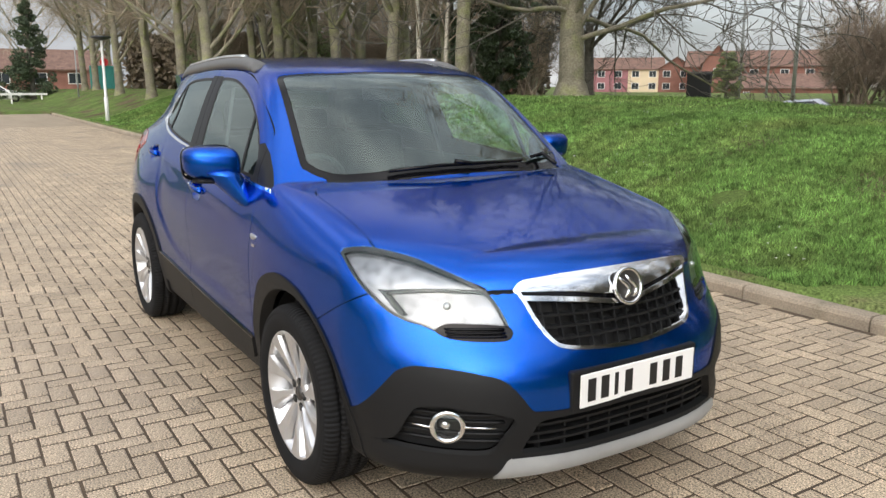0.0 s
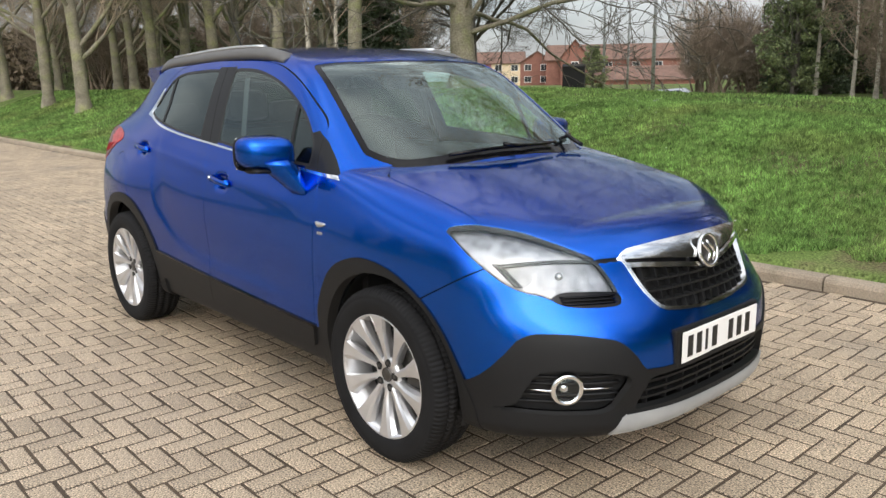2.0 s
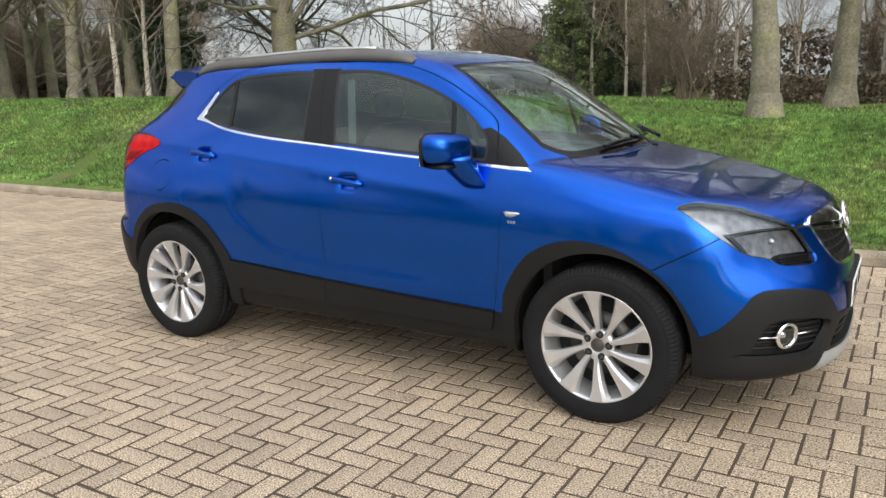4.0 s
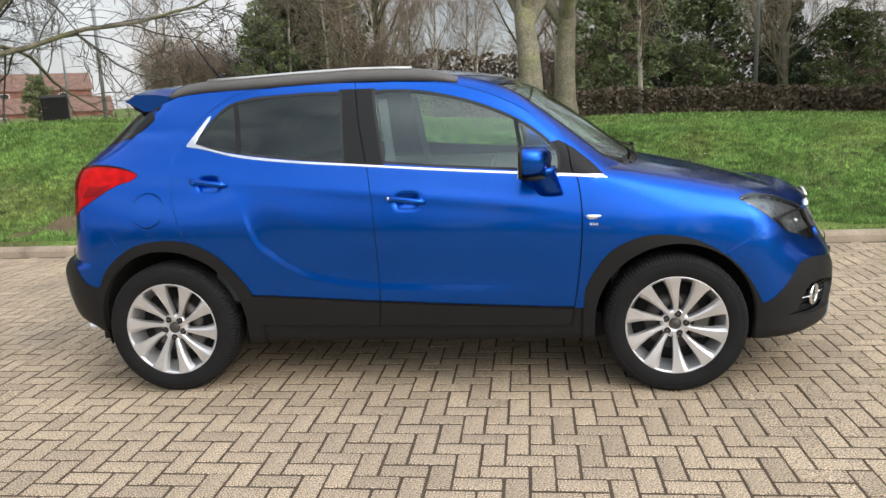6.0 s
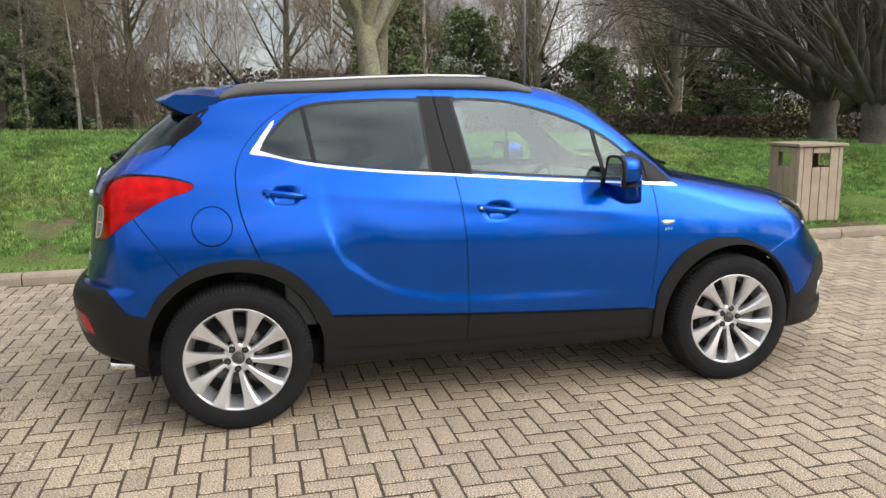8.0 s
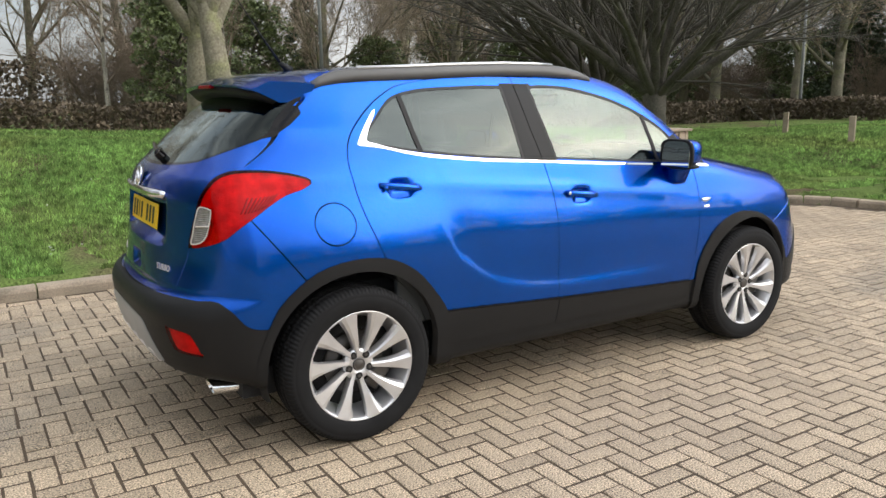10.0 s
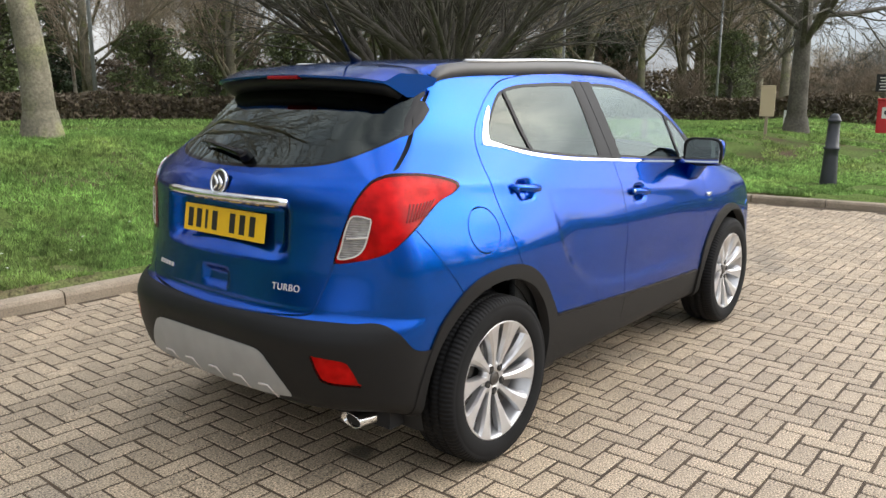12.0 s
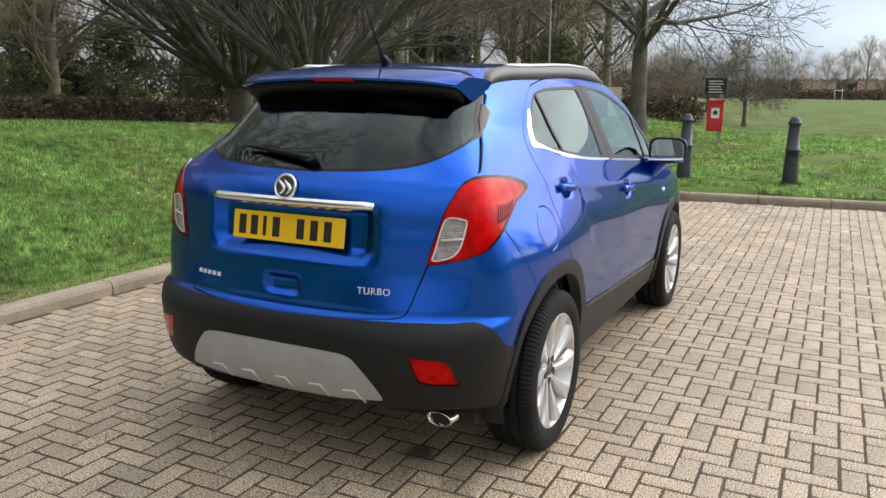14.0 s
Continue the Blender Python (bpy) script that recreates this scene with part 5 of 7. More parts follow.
    for k in range(8):
        u = k / 7
        rows = []
        for w in np.linspace(0, 1, 6):
            x = -1.728 + .095 * u + (.035 + .025 * u) * w
            z = 1.024 + .020 * u ** 2 + (.060 - .012 * u) * w
            p = on_side(x, z)
            p = p + out_of(p) * .0065
            rows.append(((p[0] - .0035, p[1] + .004, p[2]), (p[0] - .0025, p[1] - .001, p[2]), (p[0] + .0025, p[1] - .001, p[2]), (p[0] + .0035, p[1] + .004, p[2])))
        v, f = loft_arrays(rows)
        mesh_object("lens_rib", way(v), f, M_DEEPRED, lens, "dark red lens rib")
    path = [on_rear(y, .970 + .006 * k / 5) for k, y in enumerate(np.linspace(-.610, -.682, 6))]
    v, f = tube_arrays([p + out_of(p) * .005 for p in path], .004, 6)
    mesh_object("lens_bar", way(v), f, M_LAMPFRAME, lens, "pale bar across the clear lens")

    # roof rails
    rows, bar = [], []
    for x, dz in ((-1.31, .000), (-1.27, .012), (-1.20, .026), (-1.09, .030), (-.85, .031), (-.6, .032), (-.3, .034), (-.1, .034), (0, .034), (.08, .030), (.16, .018), (.235, .000)):
        c = .548 - .035 * g_step(-x, .7, 1.3)
        zc = float(on_top(x, -c)[2])
        po = on_side(x, zc - .030)
        yo, zo, zt = -po[1] + .002, po[2], zc + dz
        yi = c - .035
        zi = float(on_top(x, -yi)[2]) - .003
        ym = (c + yo) / 2
        rows.append(((x, -yo, zo), (x, -yo + .002, (zo + zt) / 2), (x, -ym - .004, zt - .003), (x, -c - .004, zt), (x, -c + .012, zt - .004), (x, -yi - .008, (zi + zt) / 2), (x, -yi, zi)))
        if -1.15 < x < .05:
            bar.append(((x, -ym - .006, zt - .004), (x, -ym - .002, zt + .005), (x, -c - .004, zt + .009), (x, -c + .010, zt + .004), (x, -c + .010, zt - .006)))
    v, f = loft_arrays(rows)
    rail = mesh_object("roof_rail", way(v), f, M_RAIL, car, "grey roof rail with a silver top")
    v, f = loft_arrays(bar)
    mesh_object("rail_bar", way(v), f, M_SATIN, rail, "satin silver rail bar")

    # window dividers
    for (x0, z0), (x1, z1), w in (((.520, 1.352), (.562, 1.102), .010), ((-.925, 1.480), (-.884, 1.222), .011)):
        rows = []
        for t in np.linspace(0, 1, 9):
            x, z = x0 + (x1 - x0) * t, z0 + (z1 - z0) * t
            y = float(on_side(x, z)[1])
            rows.append(((x - w, y - .0005, z), (x + w, y - .0005, z), (x + w, y + .014, z), (x - w, y + .014, z)))
        v, f = loft_arrays(rows)
        mesh_object("window_divider", way(v), f, M_TRIM, car, "dark window divider", smooth=False)

    # wing badges
    p = on_side(.885, .876)
    m = fl(facing(p + np.array((0, .001, 0)), out_of(p)))
    outline = ((-.038, .006), (-.026, .012), (.028, .010), (.040, .005), (.022, -.006), (-.004, -.013), (-.024, -.010))
    v, f = loft_arrays([[tuple(m @ Vector((bx * k, by * k, h))) for bx, by in outline] for k, h in ((1, 0), (1, .004), (.85, .007))])
    mesh_object("side_badge", v, f, M_SATIN, car, "chrome wing badge")
    for k in (-.014, 0, .014):
        p = on_side(.887 + k, .842)
        part("badge_mark", box((-.005, -.006, -.001), (.005, .006, .002), 0, fl(facing(p, out_of(p)))), M_CHROME, car)

    # fog light
    c = np.array((1.985, -.622, .424))
    n = out_of(on_front(-.622, .424)) + np.array((.25, 0, 0))
    m = fl(facing(c, n))
    v, f = ring_arrays(.049, .0105, m, 36, 8)
    fog = mesh_object("front_fog_light", v, f, M_CHROME, bumper_f, "round chrome-ringed fog light")
    v, f = dome_arrays(.043, -.03, m @ Matrix.Translation((0, 0, -.005)))
    mesh_object("fog_bowl", v, f, M_REFLECTOR, fog, "bright fog light bowl")
    v, f = dome_arrays(.020, .018, m @ Matrix.Translation((-.008, 0, -.02)))
    mesh_object("fog_bulb", v, f, M_CHROME, fog, "chrome bulb shield")
    v, f = dome_arrays(.046, .012, m @ Matrix.Translation((0, 0, .0)))
    mesh_object("fog_lens", v, f, M_LENS, fog, "clear fog light lens")
    mm = facing(c, n)
    for sgn in (-1, 1):
        far = Vector(mm @ Vector((sgn * .135, 0, .0)))
        p = on_front(max(far.y, -.80), far.z)
        p = p - out_of(p) * .02
        v, f = tube_arrays([mm @ Vector((sgn * .056, 0, .004)), (mm @ Vector((sgn * .056, 0, .004)) + Vector(p)) / 2, p], (.0045, .0042, .003), 6)
        mesh_object("fog_whisker", way(v), f, M_CHROME, fog, "thin chrome bar")
    for dz in (-.045, -.020, .022, .046):
        rows = []
        for u in np.linspace(-.80, -.49, 14):
            if u < -.735 and dz > 0:
                continue
            p = on_front(u, .420 + dz)
            p = p - out_of(p) * .030
            rows.append(((p[0] - .01, p[1], p[2] - .006), (p[0] + .008, p[1], p[2] - .004), (p[0] + .008, p[1], p[2] + .003), (p[0] - .01, p[1], p[2] + .006)))
        v, f = loft_arrays(rows)
        mesh_object("fog_slat", way(v), f, M_CLAD, bumper_f)

    # headlamp inside: reflector bowls, divider, vent ribs
    lens = next(o for o in car.children if o.name.startswith("headlight") and (o.data.vertices[0].co.y < 0) == (side < 0))
    c = np.array((1.905, -.575, .790))
    n = Vector((.80, -.45, .12))
    m = fl(facing(c, n))
    v, f = dome_arrays(.013, .018, m @ Matrix.Translation((0, 0, -.012)))
    mesh_object("lamp_bulb", v, f, M_SATIN, lens, "silver bulb cap")
    rows = []
    for t in np.linspace(0, 1, 12):
        y = -.735 + .27 * t
        z = .838 + .005 * t - .01 * (2 * t - 1) ** 2
        p = on_front(y, z)
        p = p - out_of(p) * .018
        rows.append(((p[0] - .02, p[1], p[2] - .007), (p[0], p[1], p[2] - .005), (p[0], p[1], p[2] + .005), (p[0] - .02, p[1], p[2] + .007)))
    v, f = loft_arrays(rows)
    mesh_object("lamp_divider", way(v), f, M_LAMPGREY, lens, "grey lamp divider")
    rows = []
    for t in np.linspace(0, 1, 8):
        y, z = -.735 + .04 * t, .838 - .075 * t
        p = on_front(y, z)
        p = p - out_of(p) * .016
        rows.append(((p[0] - .02, p[1] - .01, p[2]), (p[0], p[1] - .01, p[2]), (p[0], p[1] + .012, p[2]), (p[0] - .02, p[1] + .012, p[2])))
    v, f = loft_arrays(rows)
    mesh_object("lamp_divider", way(v), f, M_LAMPGREY, lens)
    for dz in (.708, .718, .728):
        rows = []
        for y in np.linspace(-.60, -.44, 8):
            p = on_front(y, dz)
            p = p - out_of(p) * .004
            rows.append(((p[0] - .012, p[1], p[2] - .0028), (p[0], p[1], p[2] - .002), (p[0], p[1], p[2] + .002), (p[0] - .012, p[1], p[2] + .0028)))
        v, f = loft_arrays(rows)
        mesh_object("vent_rib", way(v), f, M_GLOSSBLACK, bumper_f)

    # cabin: front seat and belt
    y0 = .37 * side
    seat = part("seat", box((-.38, y0 - .24, .42), (.16, y0 + .24, .62), .05), M_SEAT, car, "dark cloth front seat")
    part("backrest", box((-.07, -.235, 0), (.07, .235, .62), .055, Matrix.Translation((-.36, y0, .60)) @ Matrix.Rotation(radians(-17), 4, "Y")), M_SEAT, seat)
    part("headrest", box((-.05, -.13, 0), (.05, .13, .17), .045, Matrix.Translation((-.56, y0, 1.235)) @ Matrix.Rotation(radians(-8), 4, "Y")), M_SEAT, seat)
    part("seat_belt", box((-.022, -.002, 0), (.022, .002, .42), 0, Matrix.Translation((-.10, side * .665, 1.06)) @ Matrix.Rotation(radians(-13 * side * -1), 4, "X") @ Matrix.Rotation(radians(-8), 4, "Y")), M_BELT, car, "pale grey seat belt")
    part("door_lining", box((-1.05, side * .755 - .02, .45), (.80, side * .755 + .02, 1.07), .015), M_DASH, car, "dark door lining")

part("rear_bench", box((-1.22, -.62, .48), (-.78, .62, .66), .06), M_SEAT, car, "dark cloth rear bench")
part("rear_backrest", box((-.07, -.62, 0), (.07, .62, .58), .055, Matrix.Translation((-1.20, 0, .62)) @ Matrix.Rotation(radians(-18), 4, "Y")), M_SEAT, car, "dark cloth rear backrest")
for y0 in (-.38, .38):
    part("rear_headrest", box((-.045, -.12, 0), (.045, .12, .15), .04, Matrix.Translation((-1.40, y0, 1.17)) @ Matrix.Rotation(radians(-10), 4, "Y")), M_SEAT, car)
part("load_cover", box((-1.80, -.58, 1.02), (-1.42, .58, 1.04), .005), M_DASH, car, "dark load cover")
rows = []
for y in np.linspace(-.68, .68, 15):
    k = .03 * math.exp(-((y + .37) / .16) ** 2)
    rows.append(((.42, y, .70), (.50, y, .98 + k), (.58, y, 1.045 + k), (.75, y, 1.055), (1.02, y, 1.04), (1.02, y, .70)))
v, f = loft_arrays(rows)
mesh_object("dashboard", v, f, M_DASH, car, "dark soft dashboard")
m = Matrix.Translation((.33, -.37, .975)) @ Matrix.Rotation(radians(-66), 4, "Y")
v, f = ring_arrays(.183, .014, m, 36, 8)
wheel = mesh_object("steering_wheel", v, f, M_DASH, car, "dark steering wheel")
part("wheel_boss", box((-.06, -.075, -.03), (.06, .075, .02), .02, m), M_DASH, wheel)
for a in (0, 90, 180):
    part("wheel_spoke", box((.05, -.018, -.012), (.178, .018, .008), .004, m @ Matrix.Rotation(radians(a + 90), 4, "Z")), M_DASH, wheel)
part("rear_view_mirror", box((-.02, -.12, -.035), (.015, .12, .035), .014, Matrix.Translation((.42, 0, 1.435))), M_GLOSSBLACK, car, "black rear-view mirror")
part("cabin_floor", box((-1.75, -.70, .24), (.95, .70, .36)), M_INNER, car, "dark cabin floor")
part("bulkhead", box((.98, -.72, .24), (1.02, .72, 1.02)), M_INNER, car, "dark bulkhead")
rows = []
for x in np.linspace(-1.30, .36, 12):
    rows.append([(x, y, float(screen(np.array(x), np.array(abs(y)))) - .035) for y in np.linspace(-.54, .54, 9)])
v, f = loft_arrays(rows, closed=False, caps=False)
mesh_object("headliner", v, f, M_HEADLINER, car, "pale grey headliner")

# ---- trees, shrubs and hedges ----
M_BARK = mat("grey_brown_bark", (0.205, 0.185, 0.135), rough=0.95, vary=0.3, scale=3.0, grain=0.3, bump=0.6, bump_scale=28.0, second=(0.20, 0.21, 0.09), mask=(0.50, 0.70), mask_scale=2.2)
M_BARK_DARK = mat("dark_bark", (0.115, 0.104, 0.086), rough=0.95, vary=0.3, scale=3.0, grain=0.3, bump=0.6, bump_scale=28.0)
M_BARK_PALE = mat("pale_birch_bark", (0.42, 0.38, 0.32), rough=0.9, vary=0.3, scale=5.0, grain=0.3, bump=0.3, bump_scale=30.0, second=(0.10, 0.09, 0.08), mask=(0.58, 0.66), mask_scale=6.0)
M_TWIG = mat("bare_twigs", (0.31, 0.25, 0.18), rough=0.95, vary=0.25, scale=1.5, rand=0.15)
M_TWIG_RED = mat("red_brown_twigs", (0.25, 0.195, 0.145), rough=0.95, vary=0.3, scale=1.5, rand=0.15)
M_IVY = mat("ivy_leaves", (0.150, 0.185, 0.075), rough=0.55, vary=0.35, scale=2.0, rand=0.45, island=True)
M_NEEDLES = mat("dark_conifer_needles", (0.060, 0.085, 0.042), rough=0.7, vary=0.35, scale=2.0, rand=0.4, island=True)
M_HEDGE = mat("brown_hedge_leaves", (0.140, 0.108, 0.072), rough=0.8, vary=0.30, scale=1.5, rand=0.32, island=True)
M_BLADE = mat("grass_blades", (0.228, 0.368, 0.112), rough=0.7, spec=0.15, vary=0.34, scale=1.3, grain=0.60, bump_scale=9.0, rand=0.55, island=True, second=(0.29, 0.365, 0.125), mask=(0.48, 0.7), mask_scale=0.8)
M_DAISY = mat("daisy_white", (0.75, 0.74, 0.70), rough=0.8, vary=0.05)


# light passes through the blades
b_n, b_l = M_BLADE.node_tree.nodes, M_BLADE.node_tree.links
b_tr = b_n.new("ShaderNodeBsdfTranslucent")
b_mx = b_n.new("ShaderNodeMixShader")
b_mx.inputs["Fac"].default_value = 0.62
b_l.new(b_n["Hue/Saturation/Value"].outputs["Color"], b_tr.inputs["Color"])
b_l.new(b_n["Principled BSDF"].outputs["BSDF"], b_mx.inputs[1])
b_l.new(b_tr.outputs["BSDF"], b_mx.inputs[2])
b_l.new(b_mx.outputs["Shader"], b_n["Material Output"].inputs["Surface"])


class Tubes:
    """Collects tapered tubes for one mesh."""

    def __init__(self):
        self.v, self.f = [], []

    def add(self, path, radii, sides):
        b = len(self.v)
        p = [Vector(q) for q in path]
        n = len(p)
        side = None
        for i in range(n):
            d = (p[min(i + 1, n - 1)] - p[max(i - 1, 0)])
            if d.length < 1e-9:
                d = Vector((0, 0, 1))
            d.normalize()
            if side is None:
                side = d.orthogonal().normalized()
            side = (side - d * side.dot(d)).normalized()
            up = d.cross(side)
            for k in range(sides):
                a = 2 * math.pi * k / sides
                self.v.append(tuple(p[i] + (side * math.cos(a) + up * math.sin(a)) * radii[i]))
        for i in range(n - 1):
            for k in range(sides):
                a, c = b + i * sides + k, b + i * sides + (k + 1) % sides
                self.f.append((a, c, c + sides, a + sides))


def grow(rng, wood, crown, p, d, length, r, level, cfg):
    """One branch and its children."""
    segs = cfg["segs"][level]
    path, radii = [Vector(p)], [r]
    d = Vector(d).normalized()
    for s in range(segs):
        bend = Vector((rng.uniform(-1, 1), rng.uniform(-1, 1), rng.uniform(-1, 1))) * cfg["bend"][level]
        d = (d + bend + Vector((0, 0, cfg["lift"][level]))).normalized()
        path.append(path[-1] + d * (length / segs))
        radii.append(max(r * (1 - (s + 1) / segs * cfg["taper"][level]), cfg["least"]))
    (wood if level < cfg.get("wood", 2) else crown).add(path, radii, cfg["sides"][level])
    if level + 1 >= len(cfg["kids"]) + 1 or level >= len(cfg["kids"]):
        return
    n = cfg["kids"][level]
    for k in range(n):
        t = cfg["start"][level] + (1 - cfg["start"][level]) * (k + rng.uniform(.2, .9)) / n
        t = min(t, .995)
        i = min(int(t * segs), segs - 1)
        u = t * segs - i
        q = path[i].lerp(path[i + 1], u)
        axis = (path[i + 1] - path[i]).normalized()
        ang = radians(rng.uniform(*cfg["angle"][level]))
        roll = rng.uniform(0, 2 * math.pi) + k * 2.4
        o = axis.orthogonal().normalized()
        o = Matrix.Rotation(roll, 3, axis) @ o
        nd = axis * math.cos(ang) + o * math.sin(ang)
        rr = max((radii[i] * (1 - u) + radii[i + 1] * u) * cfg["thin"][level], cfg["least"])
        grow(rng, wood, crown, q, nd, length * cfg["ratio"][level] * rng.uniform(.7, 1.2) * (1.15 - .35 * t), rr, level + 1, cfg)


def bare_tree(name, seed, cfg, label, bark, twig, stems=None):
    """A leafless tree: a trunk with its limbs, and a crown of twigs."""
    rng = random.Random(seed)
    wood, crown = Tubes(), Tubes()
    stems = stems or [((0, 0, 0), (0, 0, 1), 1.0)]
    limbs = []
    for p, d, k in stems:
        r = cfg["radius"] * k
        if len(stems) > 1:
            limbs.append(wood)
            wood = Tubes()
        grow(rng, wood, crown, p, d, cfg["trunk"] * k, r, 0, cfg)
        if p[2] > .2:
            continue
        wood.add([Vector(p) + Vector((0, 0, -.3)), Vector(p) + Vector((0, 0, .02)), Vector(p) + Vector(d) * .35], [r * 1.7, r * 1.35, r * 1.02], 10)
    if len(stems) > 1:
        limbs.append(wood)
        wood = Tubes()
    if stems[0][0][2] > .2:
        wood.add([(0, 0, -.3), (0, 0, .05), (0, .02, .5), (.02, 0, .9), (0, 0, 1.25)], [.42, .33, .28, .31, .22], 12)
    tree = tagged(new(name), label, "tree")
    if wood.v:
        mesh_object("trunk", wood.v, wood.f, bark, tree)
    for limb in limbs:
        if limb.v:
            mesh_object("stem", limb.v, limb.f, bark, tree)
    mesh_object("crown", crown.v, crown.f, twig, tree)
    return tree


def leaf_cloud(name, seed, count, place, size, material, parent=None, flat=0.0):
    """Many small leaves, each a folded pair of triangles, scattered by a function."""
    rng = np.random.RandomState(seed)
    p = place(rng, count)
    n = len(p)
    a = rng.normal(size=(n, 3))
    a[:, 2] *= 1 - flat
    a /= np.linalg.norm(a, axis=1)[:, None]
    b = np.cross(a, rng.normal(size=(n, 3)))
    b /= np.linalg.norm(b, axis=1)[:, None] + 1e-9
    s = size * rng.uniform(.6, 1.3, size=(n, 1))
    v = np.stack([p - a * s, p + b * s * .55, p + a * s, p - b * s * .55], 1).reshape(-1, 3)
    f = np.arange(n * 4).reshape(-1, 4)
    me = bpy.data.meshes.new(name)
    me.from_pydata(v.tolist(), [], f.tolist())
    me.materials.append(material)
    ob = new(name, me)
    if parent is not None:
        ob.parent = parent
    return ob


def clumps(rng, n, centres, radii):
    k = rng.randint(0, len(centres), n)
    q = rng.normal(size=(n, 3))
    q /= np.linalg.norm(q, axis=1)[:, None]
    q *= rng.uniform(.55, 1.0, size=(n, 1)) ** .6
    return np.array(centres)[k] + q * np.array(radii)[k][:, None] * (1, 1, .8)


def leafy(name, seed, high, wide, count, size, material, label, cone=False, trunk=True):
    """An evergreen: leaf clumps with gaps round a trunk."""
    rng = np.random.RandomState(seed)
    tree = tagged(new(name), label, "tree" if trunk else "bush")
    cs, rs = [], []
    for k in range(130):
        t = rng.uniform(.03, 1) ** (1.2 if cone else .9)
        rad = wide * ((1 - t) ** .8 * .95 + .05) if cone else wide * math.sin(math.pi * min(max(.18 + .75 * t, 0), 1)) ** .6
        a = rng.uniform(0, 2 * math.pi)
        q = rad * rng.uniform(.25, 1.0)
        cs.append((q * math.cos(a), q * math.sin(a), high * t * .93 + .15))
        rs.append(max(.14, wide * rng.uniform(.10, .24) * (1.1 - .6 * t if cone else 1)))
    leaf_cloud("crown", seed + 1, count, lambda r, n: clumps(r, n, cs, rs), size, material, tree)
    tb = Tubes()
    tb.add([(0, 0, -.3), (0, 0, high * .4), (.05, 0, high * .85)], [wide * .09 + .03, wide * .06 + .02, .03], 7)
    for c in cs[::2]:
        tb.add([(0, 0, max(c[2] - .4, .05)), (c[0] * .6, c[1] * .6, c[2] - .1), c], [.04, .025, .01], 4)
    mesh_object("trunk", tb.v, tb.f, M_BARK_DARK, tree)
    return tree


BROAD = dict(trunk=3.1, radius=.19, least=.006, segs=(5, 7, 6, 4, 3), bend=(.05, .16, .22, .25, .3), lift=(.04, .06, .05, .03, .02), taper=(.35, .7, .8, .8, .9), sides=(12, 8, 5, 3, 3), kids=(8, 8, 7, 5), start=(.55, .25, .2, .2), angle=((35, 65), (30, 65), (25, 60), (25, 55)), thin=(.62, .5, .5, .55), ratio=(1.25, .55, .5, .5))
FORK = dict(BROAD, trunk=2.0, radius=.20, kids=(5, 13, 9, 6), start=(.74, .18, .2, .2), angle=((16, 44), (28, 62), (25, 60), (25, 55)), thin=(.74, .42, .5, .55), ratio=(4.6, .40, .5, .5), bend=(.05, .11, .2, .25, .3))
SPREAD = dict(trunk=2.6, radius=.31, least=.008, segs=(4, 11, 8, 5, 3), bend=(.06, .20, .24, .24, .28), lift=(.02, -.004, -.016, -.02, -.02), taper=(.25, .8, .8, .85, .9), sides=(14, 8, 5, 3, 3), kids=(19, 9, 7, 4), start=(.40, .15, .15, .2), angle=((10, 90), (25, 60), (25, 60), (25, 55)), thin=(.23, .5, .5, .55), ratio=(2.9, .42, .48, .5))
TALL = dict(trunk=10.5, radius=.20, least=.007, segs=(9, 6, 5, 3, 2), bend=(.04, .12, .2, .22, .25), lift=(.05, .09, .06, .05, .03), taper=(.6, .75, .8, .8, .9), sides=(10, 6, 4, 3, 3), kids=(23, 8, 7, 4), start=(.19, .2, .2, .2), angle=((28, 62), (25, 55), (25, 55), (25, 50)), thin=(.42, .5, .5, .55), ratio=(.42, .5, .5, .5))
BIRCH = dict(wood=1, trunk=6.0, radius=.075, least=.005, segs=(8, 5, 5, 3), bend=(.07, .14, .2, .25), lift=(.05, .10, .04, .0), taper=(.8, .8, .85, .9), sides=(7, 4, 3, 3), kids=(20, 8, 6), start=(.22, .2, .2), angle=((25, 55), (25, 50), (25, 55)), thin=(.45, .5, .55), ratio=(.36, .5, .5))
FAN = dict(wood=1, trunk=6.8, radius=.125, least=.007, segs=(9, 7, 6, 4), bend=(.05, .09, .13, .2), lift=(.018, .02, .0, -.01), taper=(.75, .8, .85, .9), sides=(8, 5, 3, 3), kids=(11, 6, 3), start=(.10, .15, .15), angle=((15, 38), (15, 40), (20, 45)), thin=(.42, .45, .55), ratio=(.55, .45, .45))
SCRUB = dict(trunk=3.4, radius=.05, least=.006, segs=(6, 5, 4, 3), bend=(.10, .16, .22, .25), lift=(.05, .06, .02, .0), taper=(.8, .8, .85, .9), sides=(5, 3, 3, 3), kids=(10, 7, 5), start=(.15, .2, .2), angle=((25, 60), (25, 60), (25, 55)), thin=(.5, .5, .55), ratio=(.45, .5, .5))


def stand(tree, x, y, turn=0.0, size=1.0, z=None, tall=1.0):
    tree.matrix_basis = pose(x, y, ground_z(x, y) - .02 if z is None else z, 0, 0, turn) @ Matrix.Diagonal((size, size, size * tall, 1))
    return tree


def again(tree, x, y, turn, size, label=""):
    t = copy_thing(tree, pose(x, y, ground_z(x, y) - .02, 0, 0, turn))
    t.scale = (size, size, size)
    if label:
        tagged(t, label)
    return t


